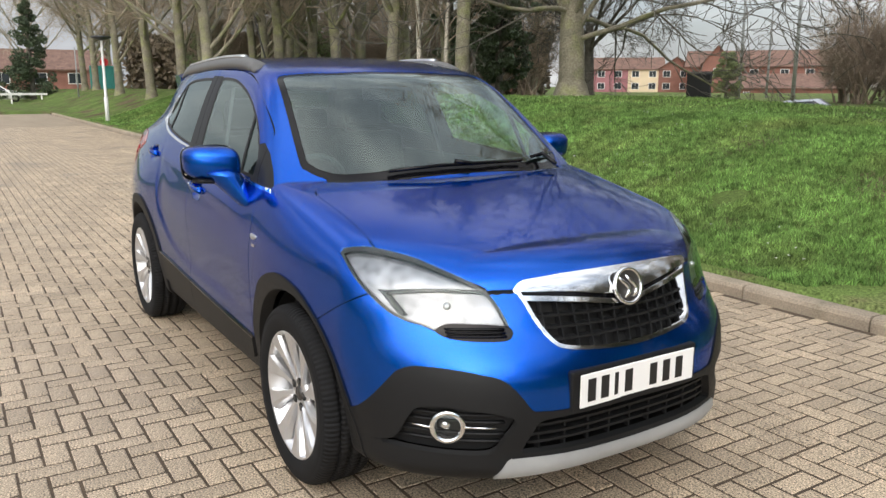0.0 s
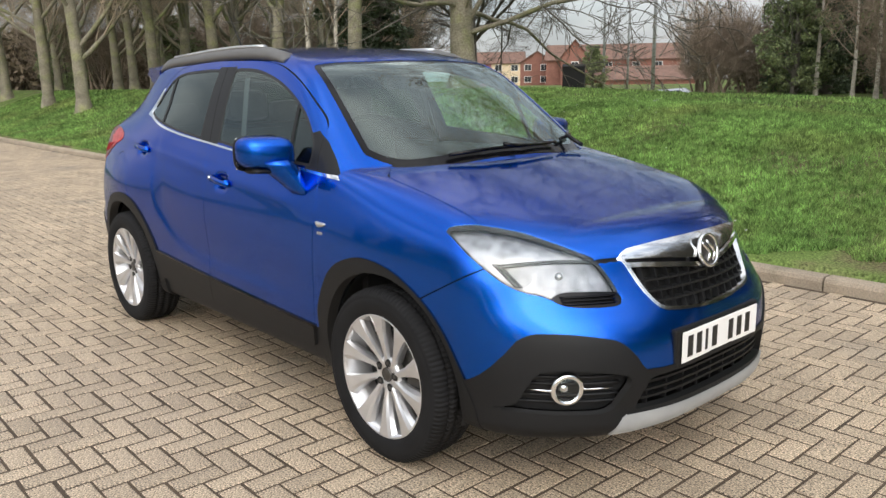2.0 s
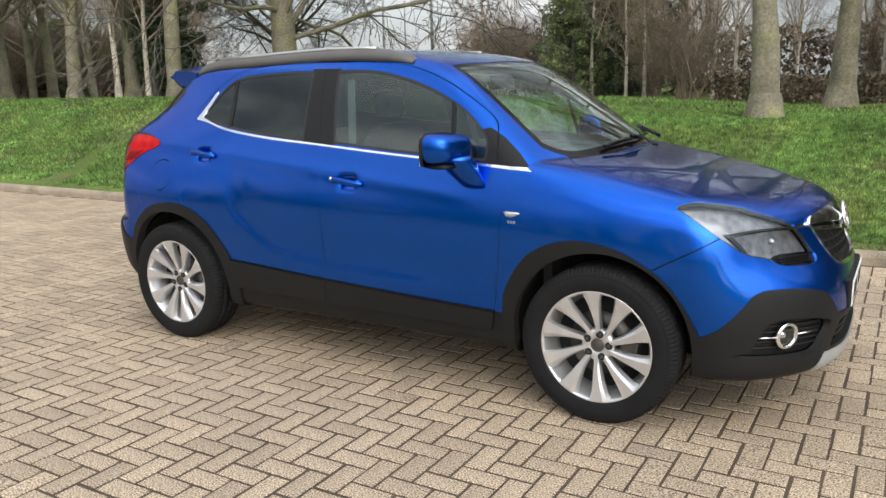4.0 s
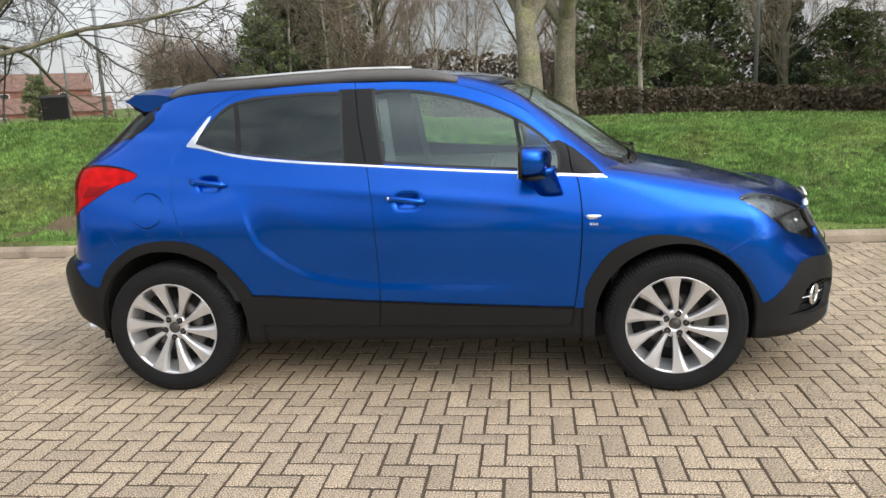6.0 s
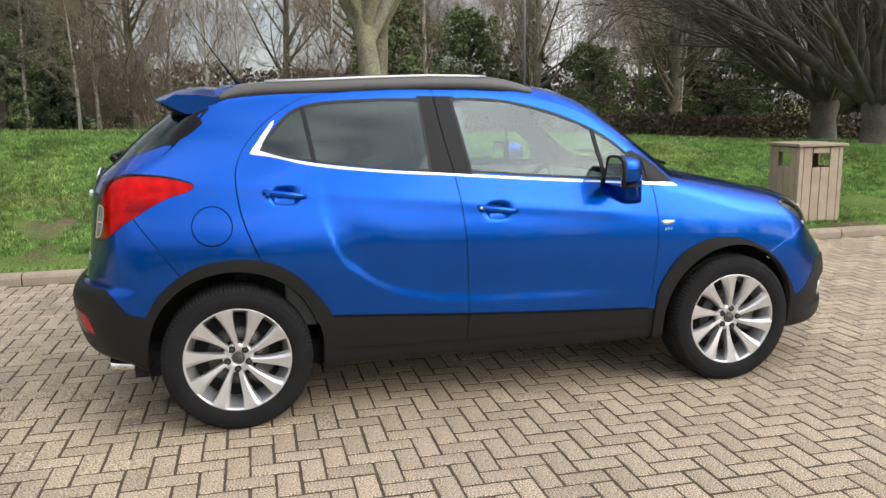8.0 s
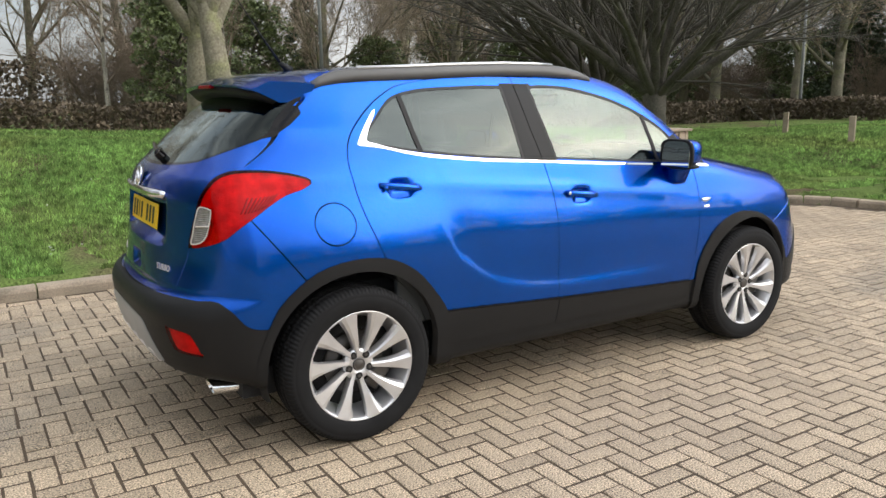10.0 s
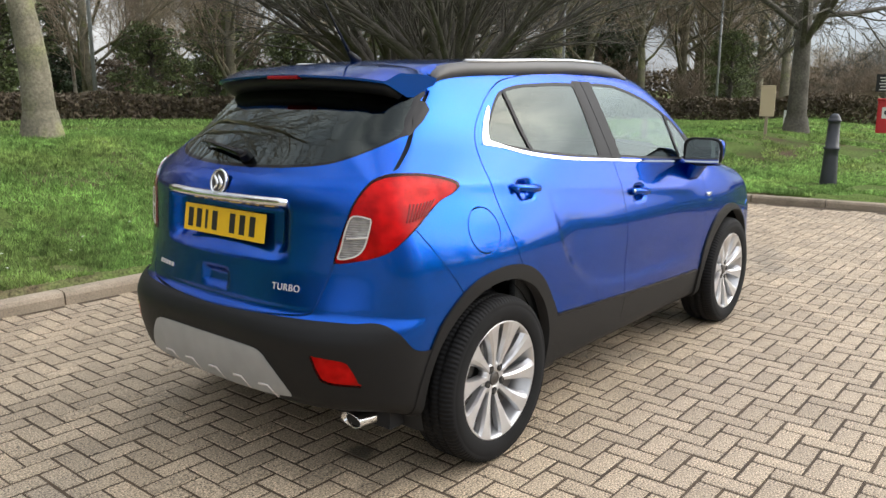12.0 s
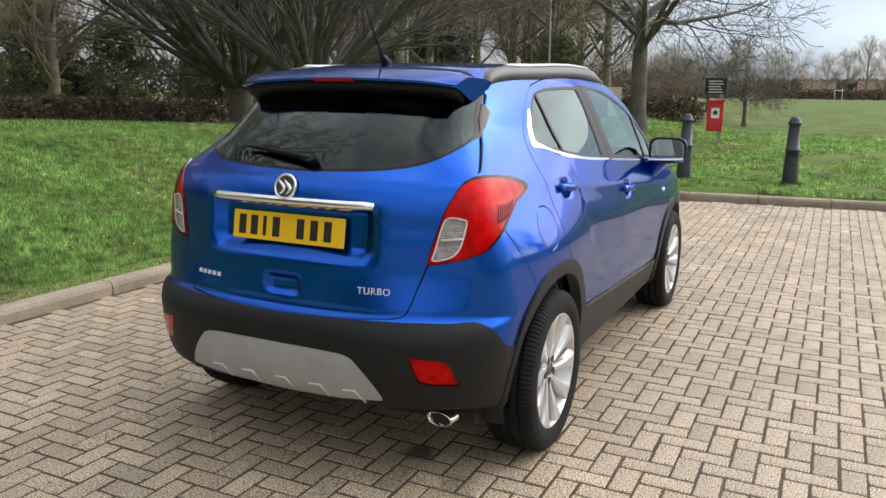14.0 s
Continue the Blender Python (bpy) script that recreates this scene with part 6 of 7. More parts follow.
twin = stand(bare_tree("bare_tree", 3, FORK, "bare pale-barked tree on the grass bank", M_BARK, M_TWIG), .63, 7.33, 20)
again(twin, 1.26, 11.0, 160, 1.12, "bare pale-barked tree behind another on the bank")
lone = stand(bare_tree("bare_tree", 8, dict(FORK, radius=.205, trunk=2.6, kids=(10, 10, 8, 5), start=(.60, .2, .2, .2), angle=((38, 84), (28, 62), (25, 60), (25, 55)), thin=(.44, .42, .5, .55), ratio=(2.3, .45, .5, .5), lift=(.04, .012, .01, .02, .02)), "large bare tree beside the notice and red bin", M_BARK_DARK, M_BARK_DARK), 14.4, 2.4, 60, 1.05, z=.58)
stand(bare_tree("bare_tree", 21, SPREAD, "old thick-trunked tree with long drooping branches", M_BARK, M_BARK_DARK), -11.5, 11.7, 0, 1.12)
again(lone, -15.9, 16.3, 200, .95, "dark forked bare tree behind the old tree")
fan_stems = [((.16 * math.cos(a), .16 * math.sin(a), .75 + .25 * k), (math.cos(a) * s, math.sin(a) * s, 1), k) for a, s, k in [(i * 2.4, .20 + 1.9 * ((i * 37) % 10) / 10, .78 + .3 * ((i * 53) % 7) / 7) for i in range(22)]]
fan = stand(bare_tree("bare_willow", 5, FAN, "wide many-stemmed bare willow on the grass", M_BARK_DARK, M_BARK_DARK, fan_stems), 13.4, 13.4, 0, 1.1)
again(fan, 11.4, 9.4, 130, .9)
tall = stand(bare_tree("bare_tree", 31, TALL, "tall bare tree in the grove beside the road", M_BARK, M_TWIG), -32.1, 5.9, 0, 1.05)
tall_b = stand(bare_tree("bare_tree", 47, dict(TALL, trunk=9.2, kids=(24, 8, 7, 4), start=(.14, .2, .2, .2)), "tall bare tree with mossy bark in the grove", M_BARK, M_TWIG), -21.1, 5.3, 40, 1.0)
for n, (x, y, turn, s) in enumerate([(-40.4, 6.1, 20, 1.1), (-55.5, 6.6, 80, 1.1), (-25.2, 5.5, 140, .95), (-38, 14.5, 200, 1.15), (-30.1, 15.0, 260, 1.2), (-23.3, 10.7, 30, 1.05), (-30.8, 17.9, 75, 1.2), (-17.2, 9.6, 190, .95), (-18.0, 12.1, 300, 1.1), (-12.9, 9.3, 110, .95), (-34, 11.8, 35, 1.1), (-24.4, 8.9, 70, 1.0), (-27.6, 11.5, 230, 1.1), (-26.6, 13.3, 310, 1.1), (-46, 12, 10, 1.2), (-50, 20, 60, 1.2), (-42, 24, 120, 1.2), (-36, 30, 215, 1.2), (-60, 30, 280, 1.3), (-48, 40, 340, 1.3)]):
    again(tall if n % 2 else tall_b, x, y, turn, s, "" if n % 3 else "tall bare tree standing in the grove")
birch = stand(bare_tree("bare_birch", 61, BIRCH, "slender bare birch with a pale trunk", M_BARK_PALE, M_TWIG_RED), 3.4, 16.2, 0, .95)
for x, y, turn, s in [(-15.0, 9.3, 50, 1.05), (-14.6, 9.9, 150, .95), (-19.2, 36.7, 90, 1.35), (-6.3, 25.2, 10, 1.0), (-3.9, 25.4, 200, 1.1), (-6.8, 24.6, 260, .9), (1.5, 22, 40, 1.1), (9.2, 24, 330, 1.05), (14.8, 23, 100, 1.1), (20, 25, 170, 1.15), (-9, 27, 75, 1.1)]:
    again(birch, x, y, turn, s)
scrub = stand(bare_tree("bare_shrub", 71, SCRUB, "tangled bare brown shrub behind the hedge", M_TWIG_RED, M_TWIG_RED, [((.5 * math.cos(i * 2.4) * (i % 4) / 3, .5 * math.sin(i * 2.4) * (i % 4) / 3, 0), (.45 * math.cos(i * 2.1), .45 * math.sin(i * 2.1), 1), .7 + .1 * (i % 5)) for i in range(11)]), -16.1, 32.4, 0, 1.1)
wood_rng = random.Random(12)
for x, y in ((-17.5, 33.5), (-14.6, 33.0), (-15.4, 31.4), (-13.2, 34)):
    again(scrub, x, y, 40 * x, .95)
for k in range(11):
    x = -8 + 40 * (k + wood_rng.random()) / 11
    again(scrub, x, wood_rng.uniform(19.5, 30), wood_rng.uniform(0, 360), wood_rng.uniform(.6, 1.0))
for k in range(13):
    x = -9 + 46 * (k + wood_rng.random()) / 13
    again(wood_rng.choice((tall, tall_b, birch, twin)), x, wood_rng.uniform(30, 48), wood_rng.uniform(0, 360), wood_rng.uniform(.85, 1.3))
# unseen trees added across the road, behind the camera, to darken paint reflections
for k in range(22):
    x = -45 + 95 * (k + wood_rng.random()) / 22
    again(wood_rng.choice((tall, tall_b, twin)), x, wood_rng.uniform(-44, -34), wood_rng.uniform(0, 360), wood_rng.uniform(.7, 1.0))
for x, y, s in [(36, 13, .7), (42, 15, 1.0), (26, 14, 1.1), (34, 16, 1.0), (48, 14, 1.1), (40, 20, 1.2), (24, 18, 1.1)]:
    again(wood_rng.choice((tall, tall_b)), x, y, wood_rng.uniform(0, 360), s)
for k in range(16):
    az, d = radians(16 + 28 * (k + wood_rng.random()) / 16), wood_rng.uniform(32, 56)
    again(wood_rng.choice((tall, tall_b, birch)), -3.5 + d * math.cos(az), -3 + d * math.sin(az), wood_rng.uniform(0, 360), wood_rng.uniform(.9, 1.3))
for k in range(7):
    az, d = radians(14 + 30 * (k + wood_rng.random()) / 7), wood_rng.uniform(36, 52)
    again(scrub, -3.5 + d * math.cos(az), -3 + d * math.sin(az), wood_rng.uniform(0, 360), wood_rng.uniform(.5, .8))
# the deep of the grove
for k in range(13):
    az, d = radians(140 + 36 * (k + wood_rng.random()) / 13), wood_rng.uniform(42, 85)
    again(wood_rng.choice((tall, tall_b)), 3.7 + d * math.cos(az), -2.2 + d * math.sin(az), wood_rng.uniform(0, 360), wood_rng.uniform(1.0, 1.4))
for k in range(9):
    az, d = radians(140 + 26 * (k + wood_rng.random()) / 9), wood_rng.uniform(48, 75)
    again(scrub, 3.7 + d * math.cos(az), -2.2 + d * math.sin(az), wood_rng.uniform(0, 360), wood_rng.uniform(1.1, 1.7))
for k in range(12):
    x = -7 + 30 * (k + wood_rng.random()) / 12
    again(wood_rng.choice((birch, tall_b)), x, wood_rng.uniform(21, 31), wood_rng.uniform(0, 360), wood_rng.uniform(.8, 1.1))
for k in range(30):
    a = radians(-12 + 34 * k / 30)
    again(wood_rng.choice((tall, tall_b, twin)), 235 * math.cos(a) + wood_rng.uniform(-12, 12), 235 * math.sin(a), wood_rng.uniform(0, 360), wood_rng.uniform(.8, 1.3))

for x, y, turn, s, lab in ((23.6, .95, 20, .37, "small bare tree with a bushy crown at the field edge"), (26.5, 3.0, 140, .40, "small bare tree behind the brown hedge"), (31, 3.2, 250, .46, "small bare tree behind the brown hedge")):
    again(lone, x, y, turn, s, lab)
for x, y, s in ((24.5, 3.4, .42), (28.5, 5.0, .55), (33, 5.5, .6)):
    again(scrub, x, y, 97 * x, s)

column = stand(leafy("conifer", 81, 7.5, 1.3, 16000, .085, M_NEEDLES, "dark columnar conifer in the grove"), -23.5, 18.2, 0, 1.3)
cone = stand(leafy("conifer", 83, 8.0, 2.3, 18000, .085, M_NEEDLES, "dark green conical conifer", cone=True), -10.9, 33.0, 0, 1.15)
for x, y, s in [(-65.8, 4.3, 1.0), (-8.6, 33.5, 1.2), (-9.6, 29.5, .8), (31.5, 16.5, 1.1), (5.2, 27.5, .95), (10.8, 29.0, .8), (19.5, 30, 1.0)]:
    again(cone, x, y, 77 * s, s)
ivy = stand(leafy("ivy_bush", 91, 4.6, 1.7, 13000, .065, M_IVY, "ivy-covered bush behind the hedge"), 3.3, 20.5, 0, 1.0)
for x, y, s in [(-9.8, 27.0, .9), (6.6, 23.4, 1.0), (10.4, 21.2, .75), (15.9, 25.5, 1.0), (18.6, 24.2, .9), (-10.3, 31.0, 1.25), (-9.6, 32.5, 1.4), (22, 22, 1.0), (27, 24, 1.2), (30, 19.5, .8), (37, 22, 1.0), (43, 24, 1.1), (33, 10.5, .8), (39, 13, .9), (46, 15, 1.0), (-52, 22, 1.2), (-58, 16, 1.1), (-47, 30, 1.2)]:
    again(ivy, x, y, 131 * s, s)
# unseen bushes added below those trees, for dark reflections too
for k in range(24):
    x = -45 + 95 * (k + wood_rng.random()) / 24
    again(ivy, x, wood_rng.uniform(-40, -33), wood_rng.uniform(0, 360), wood_rng.uniform(.7, 1.0))
column_ivy = again(column, -17.6, 12.6, 120, .78, "dark ivy-clad conifer in the grove")
round_bush = stand(leafy("evergreen_bush", 95, 4.4, 1.5, 15000, .07, M_IVY, "clipped round evergreen bush beside the shed", trunk=False), -25.8, 35.8, 0, .60)


def hedge(name, x0, y0, x1, y1, low, high, thick, count, label, seed, leaf=.06):
    d = Vector((x1 - x0, y1 - y0, 0))
    side = Vector((-d.y, d.x, 0)).normalized()

    def place(rng, n):
        t = rng.uniform(size=n)
        u = rng.uniform(-1, 1, size=n)
        w = rng.uniform(size=n) ** .7
        x = x0 + d.x * t
        y = y0 + d.y * t
        top = high * (1 + .05 * np.sin(t * d.length * 1.7) + .04 * np.sin(t * d.length * 4.1))
        q = thick * u * (1 - .25 * w)
        z = np.array([ground_z(a, b) for a, b in zip(x, y)]) + low + (top - low) * w
        return np.stack([x + side.x * q, y + side.y * q, z], -1)
    root_ob = tagged(new(name), label, "hedge")
    leaf_cloud("leaves", seed, count, place, leaf, M_HEDGE, root_ob)
    tb = Tubes()
    rng = random.Random(seed)
    for k in range(int(d.length * 5)):
        t = rng.random()
        x, y = x0 + d.x * t + rng.uniform(-.3, .3) * thick, y0 + d.y * t + rng.uniform(-.3, .3) * thick
        z = ground_z(x, y)
        tb.add([(x, y, z - .1), (x + rng.uniform(-.15, .15), y + rng.uniform(-.15, .15), z + high * .5), (x + rng.uniform(-.3, .3), y + rng.uniform(-.3, .3), z + high * rng.uniform(.85, 1.06))], [.022, .015, .005], 3)
    tagged(mesh_object("undergrowth", tb.v, tb.f, M_TWIG, root_ob), "thin bare stems", kind="stuff")
    return root_ob


hedge("hedge", -2, 16.6, 22, 15.2, 0.0, .78, .45, 26000, "low brown clipped hedge along the lawn", 5)
hedge("hedge", 22, 15.2, 21.0, 1.9, 0.0, .70, .5, 17000, "low brown hedge along the field edge", 6)
hedge("hedge", 190, 75, 215, -60, 0.0, 2.2, 1.6, 26000, "dark hedge across the far side of the field", 7, .30)
hedge("hedge", 258, 100, 285, -80, 0.0, 5.6, 3.0, 36000, "line of brown scrub behind the far houses", 12, .50)
hedge("hedge", -19, 39.5, -12, 38, 0.0, 1.7, .8, 4500, "brown overgrown hedge below the brick building", 8, .13)
hedge("hedge", -15, 34, 36, 27, 0.0, 2.8, 1.3, 26000, "tangled brown thicket behind the lawn", 10, .12)
hedge("hedge", 36, 27, 72, 12, 0.0, 2.8, 1.4, 16000, "tangled brown thicket at the field corner", 11, .14)
hedge("hedge", -72, 13, -42, 36, 0.0, 4.6, 1.8, 30000, "tall brown thicket closing the grove", 9, .30)

# grass blades on the bank and the field edge
def grass_patch(name, seed, count, x0, x1, y0, y1, power, high, blade=1.0):
    rng = np.random.RandomState(seed)
    x = rng.uniform(x0, x1, count)
    y = y0 + (y1 - y0) * rng.uniform(size=count) ** power
    bare = np.array([noise.noise((a * .9, b * .9, 3.3)) + .5 * noise.noise((a * 2.5, b * 2.5, 7.7)) for a, b in zip(x, y)])
    ok = np.array([not on_road(a - .16, b - .16) and not on_road(a, b) for a, b in zip(x, y)]) & (bare < .20 + .26 * np.clip(y - 3.0, 0, 2))
    x, y = x[ok], y[ok]
    n = len(x)
    z = np.array([ground_z(a, b) for a, b in zip(x, y)])
    lump = np.array([.70 + .5 * max(0, noise.noise((a * 1.7, b * 1.7, 1.1))) + .9 * max(0, noise.noise((a * 6.5, b * 6.5, 4.2))) for a, b in zip(x, y)])
    a = rng.uniform(0, 2 * math.pi, n)
    h = high * lump * rng.uniform(.5, 1.3, n)
    w = (.0055 + .0045 * rng.uniform(size=n)) * blade
    lean = rng.normal(scale=.55, size=(n, 2)) * h[:, None]
    p = np.stack([x, y, z - .012], -1)
    s = np.stack([np.cos(a) * w, np.sin(a) * w, 0 * a], -1)
    tip = np.stack([x + lean[:, 0], y + lean[:, 1], z + h], -1)
    v = np.stack([p - s, p + s, tip], 1).reshape(-1, 3)
    me = bpy.data.meshes.new(name)
    me.from_pydata(v.tolist(), [], np.arange(n * 3).reshape(-1, 3).tolist())
    me.materials.append(M_BLADE)
    return tagged(new(name, me), "short uneven green grass", "grass", kind="stuff")


grass_patch("grass", 1, 340000, -7, 9.5, 2.95, 8.5, 1.25, .050)
grass_patch("grass", 5, 70000, 5.6, 9.6, -1.5, 3.2, 1.0, .045)
grass_patch("grass", 2, 110000, -30, -7, 2.95, 9.0, 1.3, .065, 2.0)
grass_patch("grass", 3, 130000, 7.0, 20, -8, 3.5, .9, .055, 1.8)
grass_patch("grass", 6, 100000, 9.5, 21, 3.2, 9.0, 1.0, .058, 1.9)
grass_patch("grass", 4, 40000, -10, 14, 8.5, 15.5, 1.0, .06, 2.0)
rng = np.random.RandomState(4)
dv, df = [], []
for k in range(420):
    x, y = rng.uniform(-9, 7), 3.3 + 5.2 * rng.uniform()
    if noise.noise((x * .45, y * .45, 9.1)) < .02:
        continue
    z = ground_z(x, y) + .05
    b = len(dv)
    dv.append((x, y, z + .004))
    dv += [(x + .011 * math.cos(i * math.pi / 3), y + .011 * math.sin(i * math.pi / 3), z) for i in range(6)]
    df += [(b, b + 1 + i, b + 1 + (i + 1) % 6) for i in range(6)]
tagged(mesh_object("daisies", dv, df, M_DAISY, smooth=False), "small white daisies in the grass", "flowers", kind="stuff")

# ---- ground sheet, lawn and kerbs ----
xs = np.unique(np.concatenate([np.linspace(-900, -60, 16), np.arange(-60, 24.1, 0.5), np.linspace(24, 60, 20), np.linspace(60, 900, 16)]))
ys = np.unique(np.concatenate([np.linspace(-900, -40, 14), np.arange(-40, -10, 1.5), np.arange(-10, 2.0, 0.35), np.arange(2.0, 3.4, 0.14), np.arange(3.4, 30.1, 0.4), np.linspace(30, 80, 20), np.linspace(80, 900, 14)]))
gv, gf = [], []
for x in xs:
    for y in ys:
        z = -0.012 - 0.288 if (on_road(x, y) or on_road(x - .12, y - .1)) else ground_z(x, y) + 0.006 * noise.noise((x * .5, y * .5, 0)) * g_step(y, 3.2, 5)
        if y < -15:
            z = 0.12
        gv.append((x, y, z))
ny = len(ys)
for i in range(len(xs) - 1):
    for k in range(ny - 1):
        a = i * ny + k
        gf.append((a, a + ny, a + ny + 1, a + 1))
tagged(mesh_object("ground", gv, gf, M_GRASS), "short green grass with thin muddy patches", "lawn", kind="structure")
tagged(part("road", box((-60, -16, -.2), (7.9, 2.9, -.0024)), M_ASPH), "sandy joints under the block paving", "road", kind="structure")

# ---- street things ----
M_WOOD = mat("weathered_grey_wood", (0.34, 0.275, 0.205), rough=0.85, vary=0.14, scale=5.0, grain=0.10, bump=0.2, bump_scale=90.0, rand=0.12)
M_IRON = mat("dark_painted_iron", (0.030, 0.034, 0.042), rough=0.45, vary=0.15, scale=8.0, bump=0.1, bump_scale=80.0)
M_REDBIN = mat("red_plastic", (0.55, 0.022, 0.03), rough=0.45, vary=0.1, scale=5.0)
M_WHITE = mat("white_paint", (0.72, 0.72, 0.70), rough=0.6, vary=0.08, scale=4.0)
M_GALV = mat("grey_pole", (0.30, 0.31, 0.31), rough=0.6, metal=0.3, vary=0.12)
M_BRICKWALL = mat("red_brick_wall", (0.215, 0.100, 0.075), rough=0.95, vary=0.18, scale=1.0, grain=0.25, bump_scale=9.0)
M_CREAM = mat("cream_render", (0.62, 0.50, 0.34), rough=0.9, vary=0.08, scale=0.8)
M_MAUVE = mat("dull_red_render", (0.30, 0.13, 0.14), rough=0.9, vary=0.1, scale=0.8)
M_ROOF = mat("brown_clay_tiles", (0.155, 0.092, 0.070), rough=0.95, vary=0.22, scale=1.2, grain=0.3, bump_scale=5.0)
M_PANE = mat("dark_window_pane", (0.03, 0.035, 0.04), rough=0.12, vary=0.1)
M_KERB = mat("concrete_kerb", (0.32, 0.262, 0.195), rough=0.9, vary=0.2, scale=3.0, grain=0.25, bump=0.35, bump_scale=90.0, second=(0.20, 0.17, 0.12), mask=(0.55, 0.7), mask_scale=2.5)
M_BLOCK = mat("buff_paving_block", (0.390, 0.308, 0.216), rough=0.62, vary=0.14, scale=2.2, grain=1.0, bump=0.7, bump_scale=135.0, rand=0.15, second=(0.235, 0.20, 0.155), mask=(0.56, 0.74), mask_scale=0.9)
M_BLOCK_ALL = mat("buff_paving_blocks", (0.390, 0.308, 0.216), rough=0.62, vary=0.14, scale=2.2, grain=1.0, bump=0.7, bump_scale=135.0, rand=0.15, island=True, second=(0.235, 0.20, 0.155), mask=(0.56, 0.74), mask_scale=0.9)



def oil_stain(m, x, y, r, depth):
    """Darkens a material round one spot with a ragged edge."""
    n, l = m.node_tree.nodes, m.node_tree.links
    b = n["Principled BSDF"]
    geo = n.new("ShaderNodeNewGeometry")
    dist = n.new("ShaderNodeVectorMath")
    dist.operation = "DISTANCE"
    dist.inputs[1].default_value = (x, y, 0)
    l.new(geo.outputs["Position"], dist.inputs[0])
    ns = n.new("ShaderNodeTexNoise")
    ns.inputs["Scale"].default_value = 9.0
    ns.inputs["Detail"].default_value = 4.0
    l.new(geo.outputs["Position"], ns.inputs["Vector"])
    add = n.new("ShaderNodeMath")
    add.operation = "MULTIPLY_ADD"
    add.inputs[1].default_value = r * 1.6
    l.new(ns.outputs["Fac"], add.inputs[0])
    l.new(dist.outputs["Value"], add.inputs[2])
    rg = n.new("ShaderNodeMapRange")
    rg.inputs["From Min"].default_value, rg.inputs["From Max"].default_value = r * 1.15, r * 1.9
    rg.inputs["To Min"].default_value, rg.inputs["To Max"].default_value = depth, 1.0
    l.new(add.outputs["Value"], rg.inputs["Value"])
    mul = n.new("ShaderNodeMixRGB")
    mul.blend_type = "MULTIPLY"
    mul.inputs["Fac"].default_value = 1.0
    l.new(b.inputs["Base Color"].links[0].from_socket, mul.inputs["Color1"])
    l.new(rg.outputs["Result"], mul.inputs["Color2"])
    l.new(mul.outputs["Color"], b.inputs["Base Color"])


for m in (M_BLOCK, M_BLOCK_ALL):
    oil_stain(m, -1.61, -.39, .09, .22)
    oil_stain(m, -1.80, -.66, .10, .6)

# litter bin of upright boards
bin_ob = tagged(new("litter_bin"), "weathered wooden litter bin with an open slot on each face", "litter bin")
bin_ob.matrix_basis = pose(5.0, 3.36, ground_z(5.0, 3.36) - .03, 0, 0, -2)
for fx, turn in enumerate((0, 90, 180, 270)):
    m = Matrix.Rotation(radians(turn), 4, "Z")
    for k in range(4):
        x = -.165 + .11 * k
        top = .64 if k in (1, 2) else .86
        part("board", box((x - .051, -.275, .04), (x + .051, -.255, top), .004, m), M_WOOD, bin_ob)
    part("slot_rail", box((-.10, -.274, .80), (.10, -.256, .86), .004, m), M_WOOD, bin_ob)
    part("corner_post", box((-.275, -.275, 0), (-.222, -.222, .87), .006, m), M_WOOD, bin_ob)
part("lid", box((-.31, -.31, .872), (.31, .31, .905), .008), M_WOOD, bin_ob, "pale wooden lid")
part("bin_liner", box((-.21, -.21, .03), (.21, .21, .60), .01), M_DARK, bin_ob, "dark liner")

# bollards
def bollard():
    prof = [(.0, -.15), (.118, -.15), (.118, .02), (.112, .10), (.098, .40), (.094, .50), (.108, .51), (.108, .54), (.092, .55), (.080, .86), (.078, .895), (.094, .905), (.094, .935), (.078, .945), (.074, .965), (.060, .998), (.035, 1.018), (.0, 1.025)]
    v, f = lathe_arrays([(r, z) for r, z in prof], 28, closed=False)
    return [(x, y2, z) for x, z, y2 in v], f


bv, bf = bollard()
for x, y in ((8.62, .30), (8.62, -1.26)):
    ob = tagged(mesh_object("bollard", bv, bf, M_IRON), "dark cast-iron bollard in the grass", "bollard", group="bollards at the field edge")
    ob.matrix_basis = pose(x, y, ground_z(x, y), 0, 1.5 if y > 0 else -2, 0)

# low timber posts
for x, y, h in ((9.6, 2.3, .46), (10.75, 4.2, .46), (11.9, 6.3, .46)):
    ob = tagged(part("timber_post", box((-.05, -.05, -.2), (.05, .05, h), .01), M_WOOD), "short weathered timber post in the grass", "post", group="low timber posts")
    ob.matrix_basis = pose(x, y, ground_z(x, y), 0, 0, 20)

# red bin on a post under a black notice
bx, by = 14.1, .62
bz = ground_z(bx, by)
dog = tagged(new("waste_bin"), "red waste bin on a post with a white square label", "waste bin")
dog.matrix_basis = pose(bx, by, bz, 0, 0, 180 + 8)
part("post", box((-.055, -.03, -.2), (.0, .03, 1.42), .004, Matrix.Translation((-.15, .12, 0))), M_GALV, dog)
part("bin_body", box((-.15, -.17, .27), (.15, .17, .90), .02), M_REDBIN, dog, "red bin body")
part("bin_lid", box((-.165, -.185, .90), (.165, .185, .95), .012), M_REDBIN, dog)
part("bin_label", box((.151, -.085, .56), (.154, .085, .78)), M_WHITE, dog, "white square label")
part("label_mark", disc(.05, .002, Matrix.Translation((.154, 0, .675)) @ Matrix.Rotation(math.pi / 2, 4, "Y")), M_IRON, dog)
notice = tagged(new("notice_board"), "black notice board with rows of white lines", "sign")
notice.matrix_basis = pose(bx - .05, by + .02, bz, 0, 0, 180 + 8)
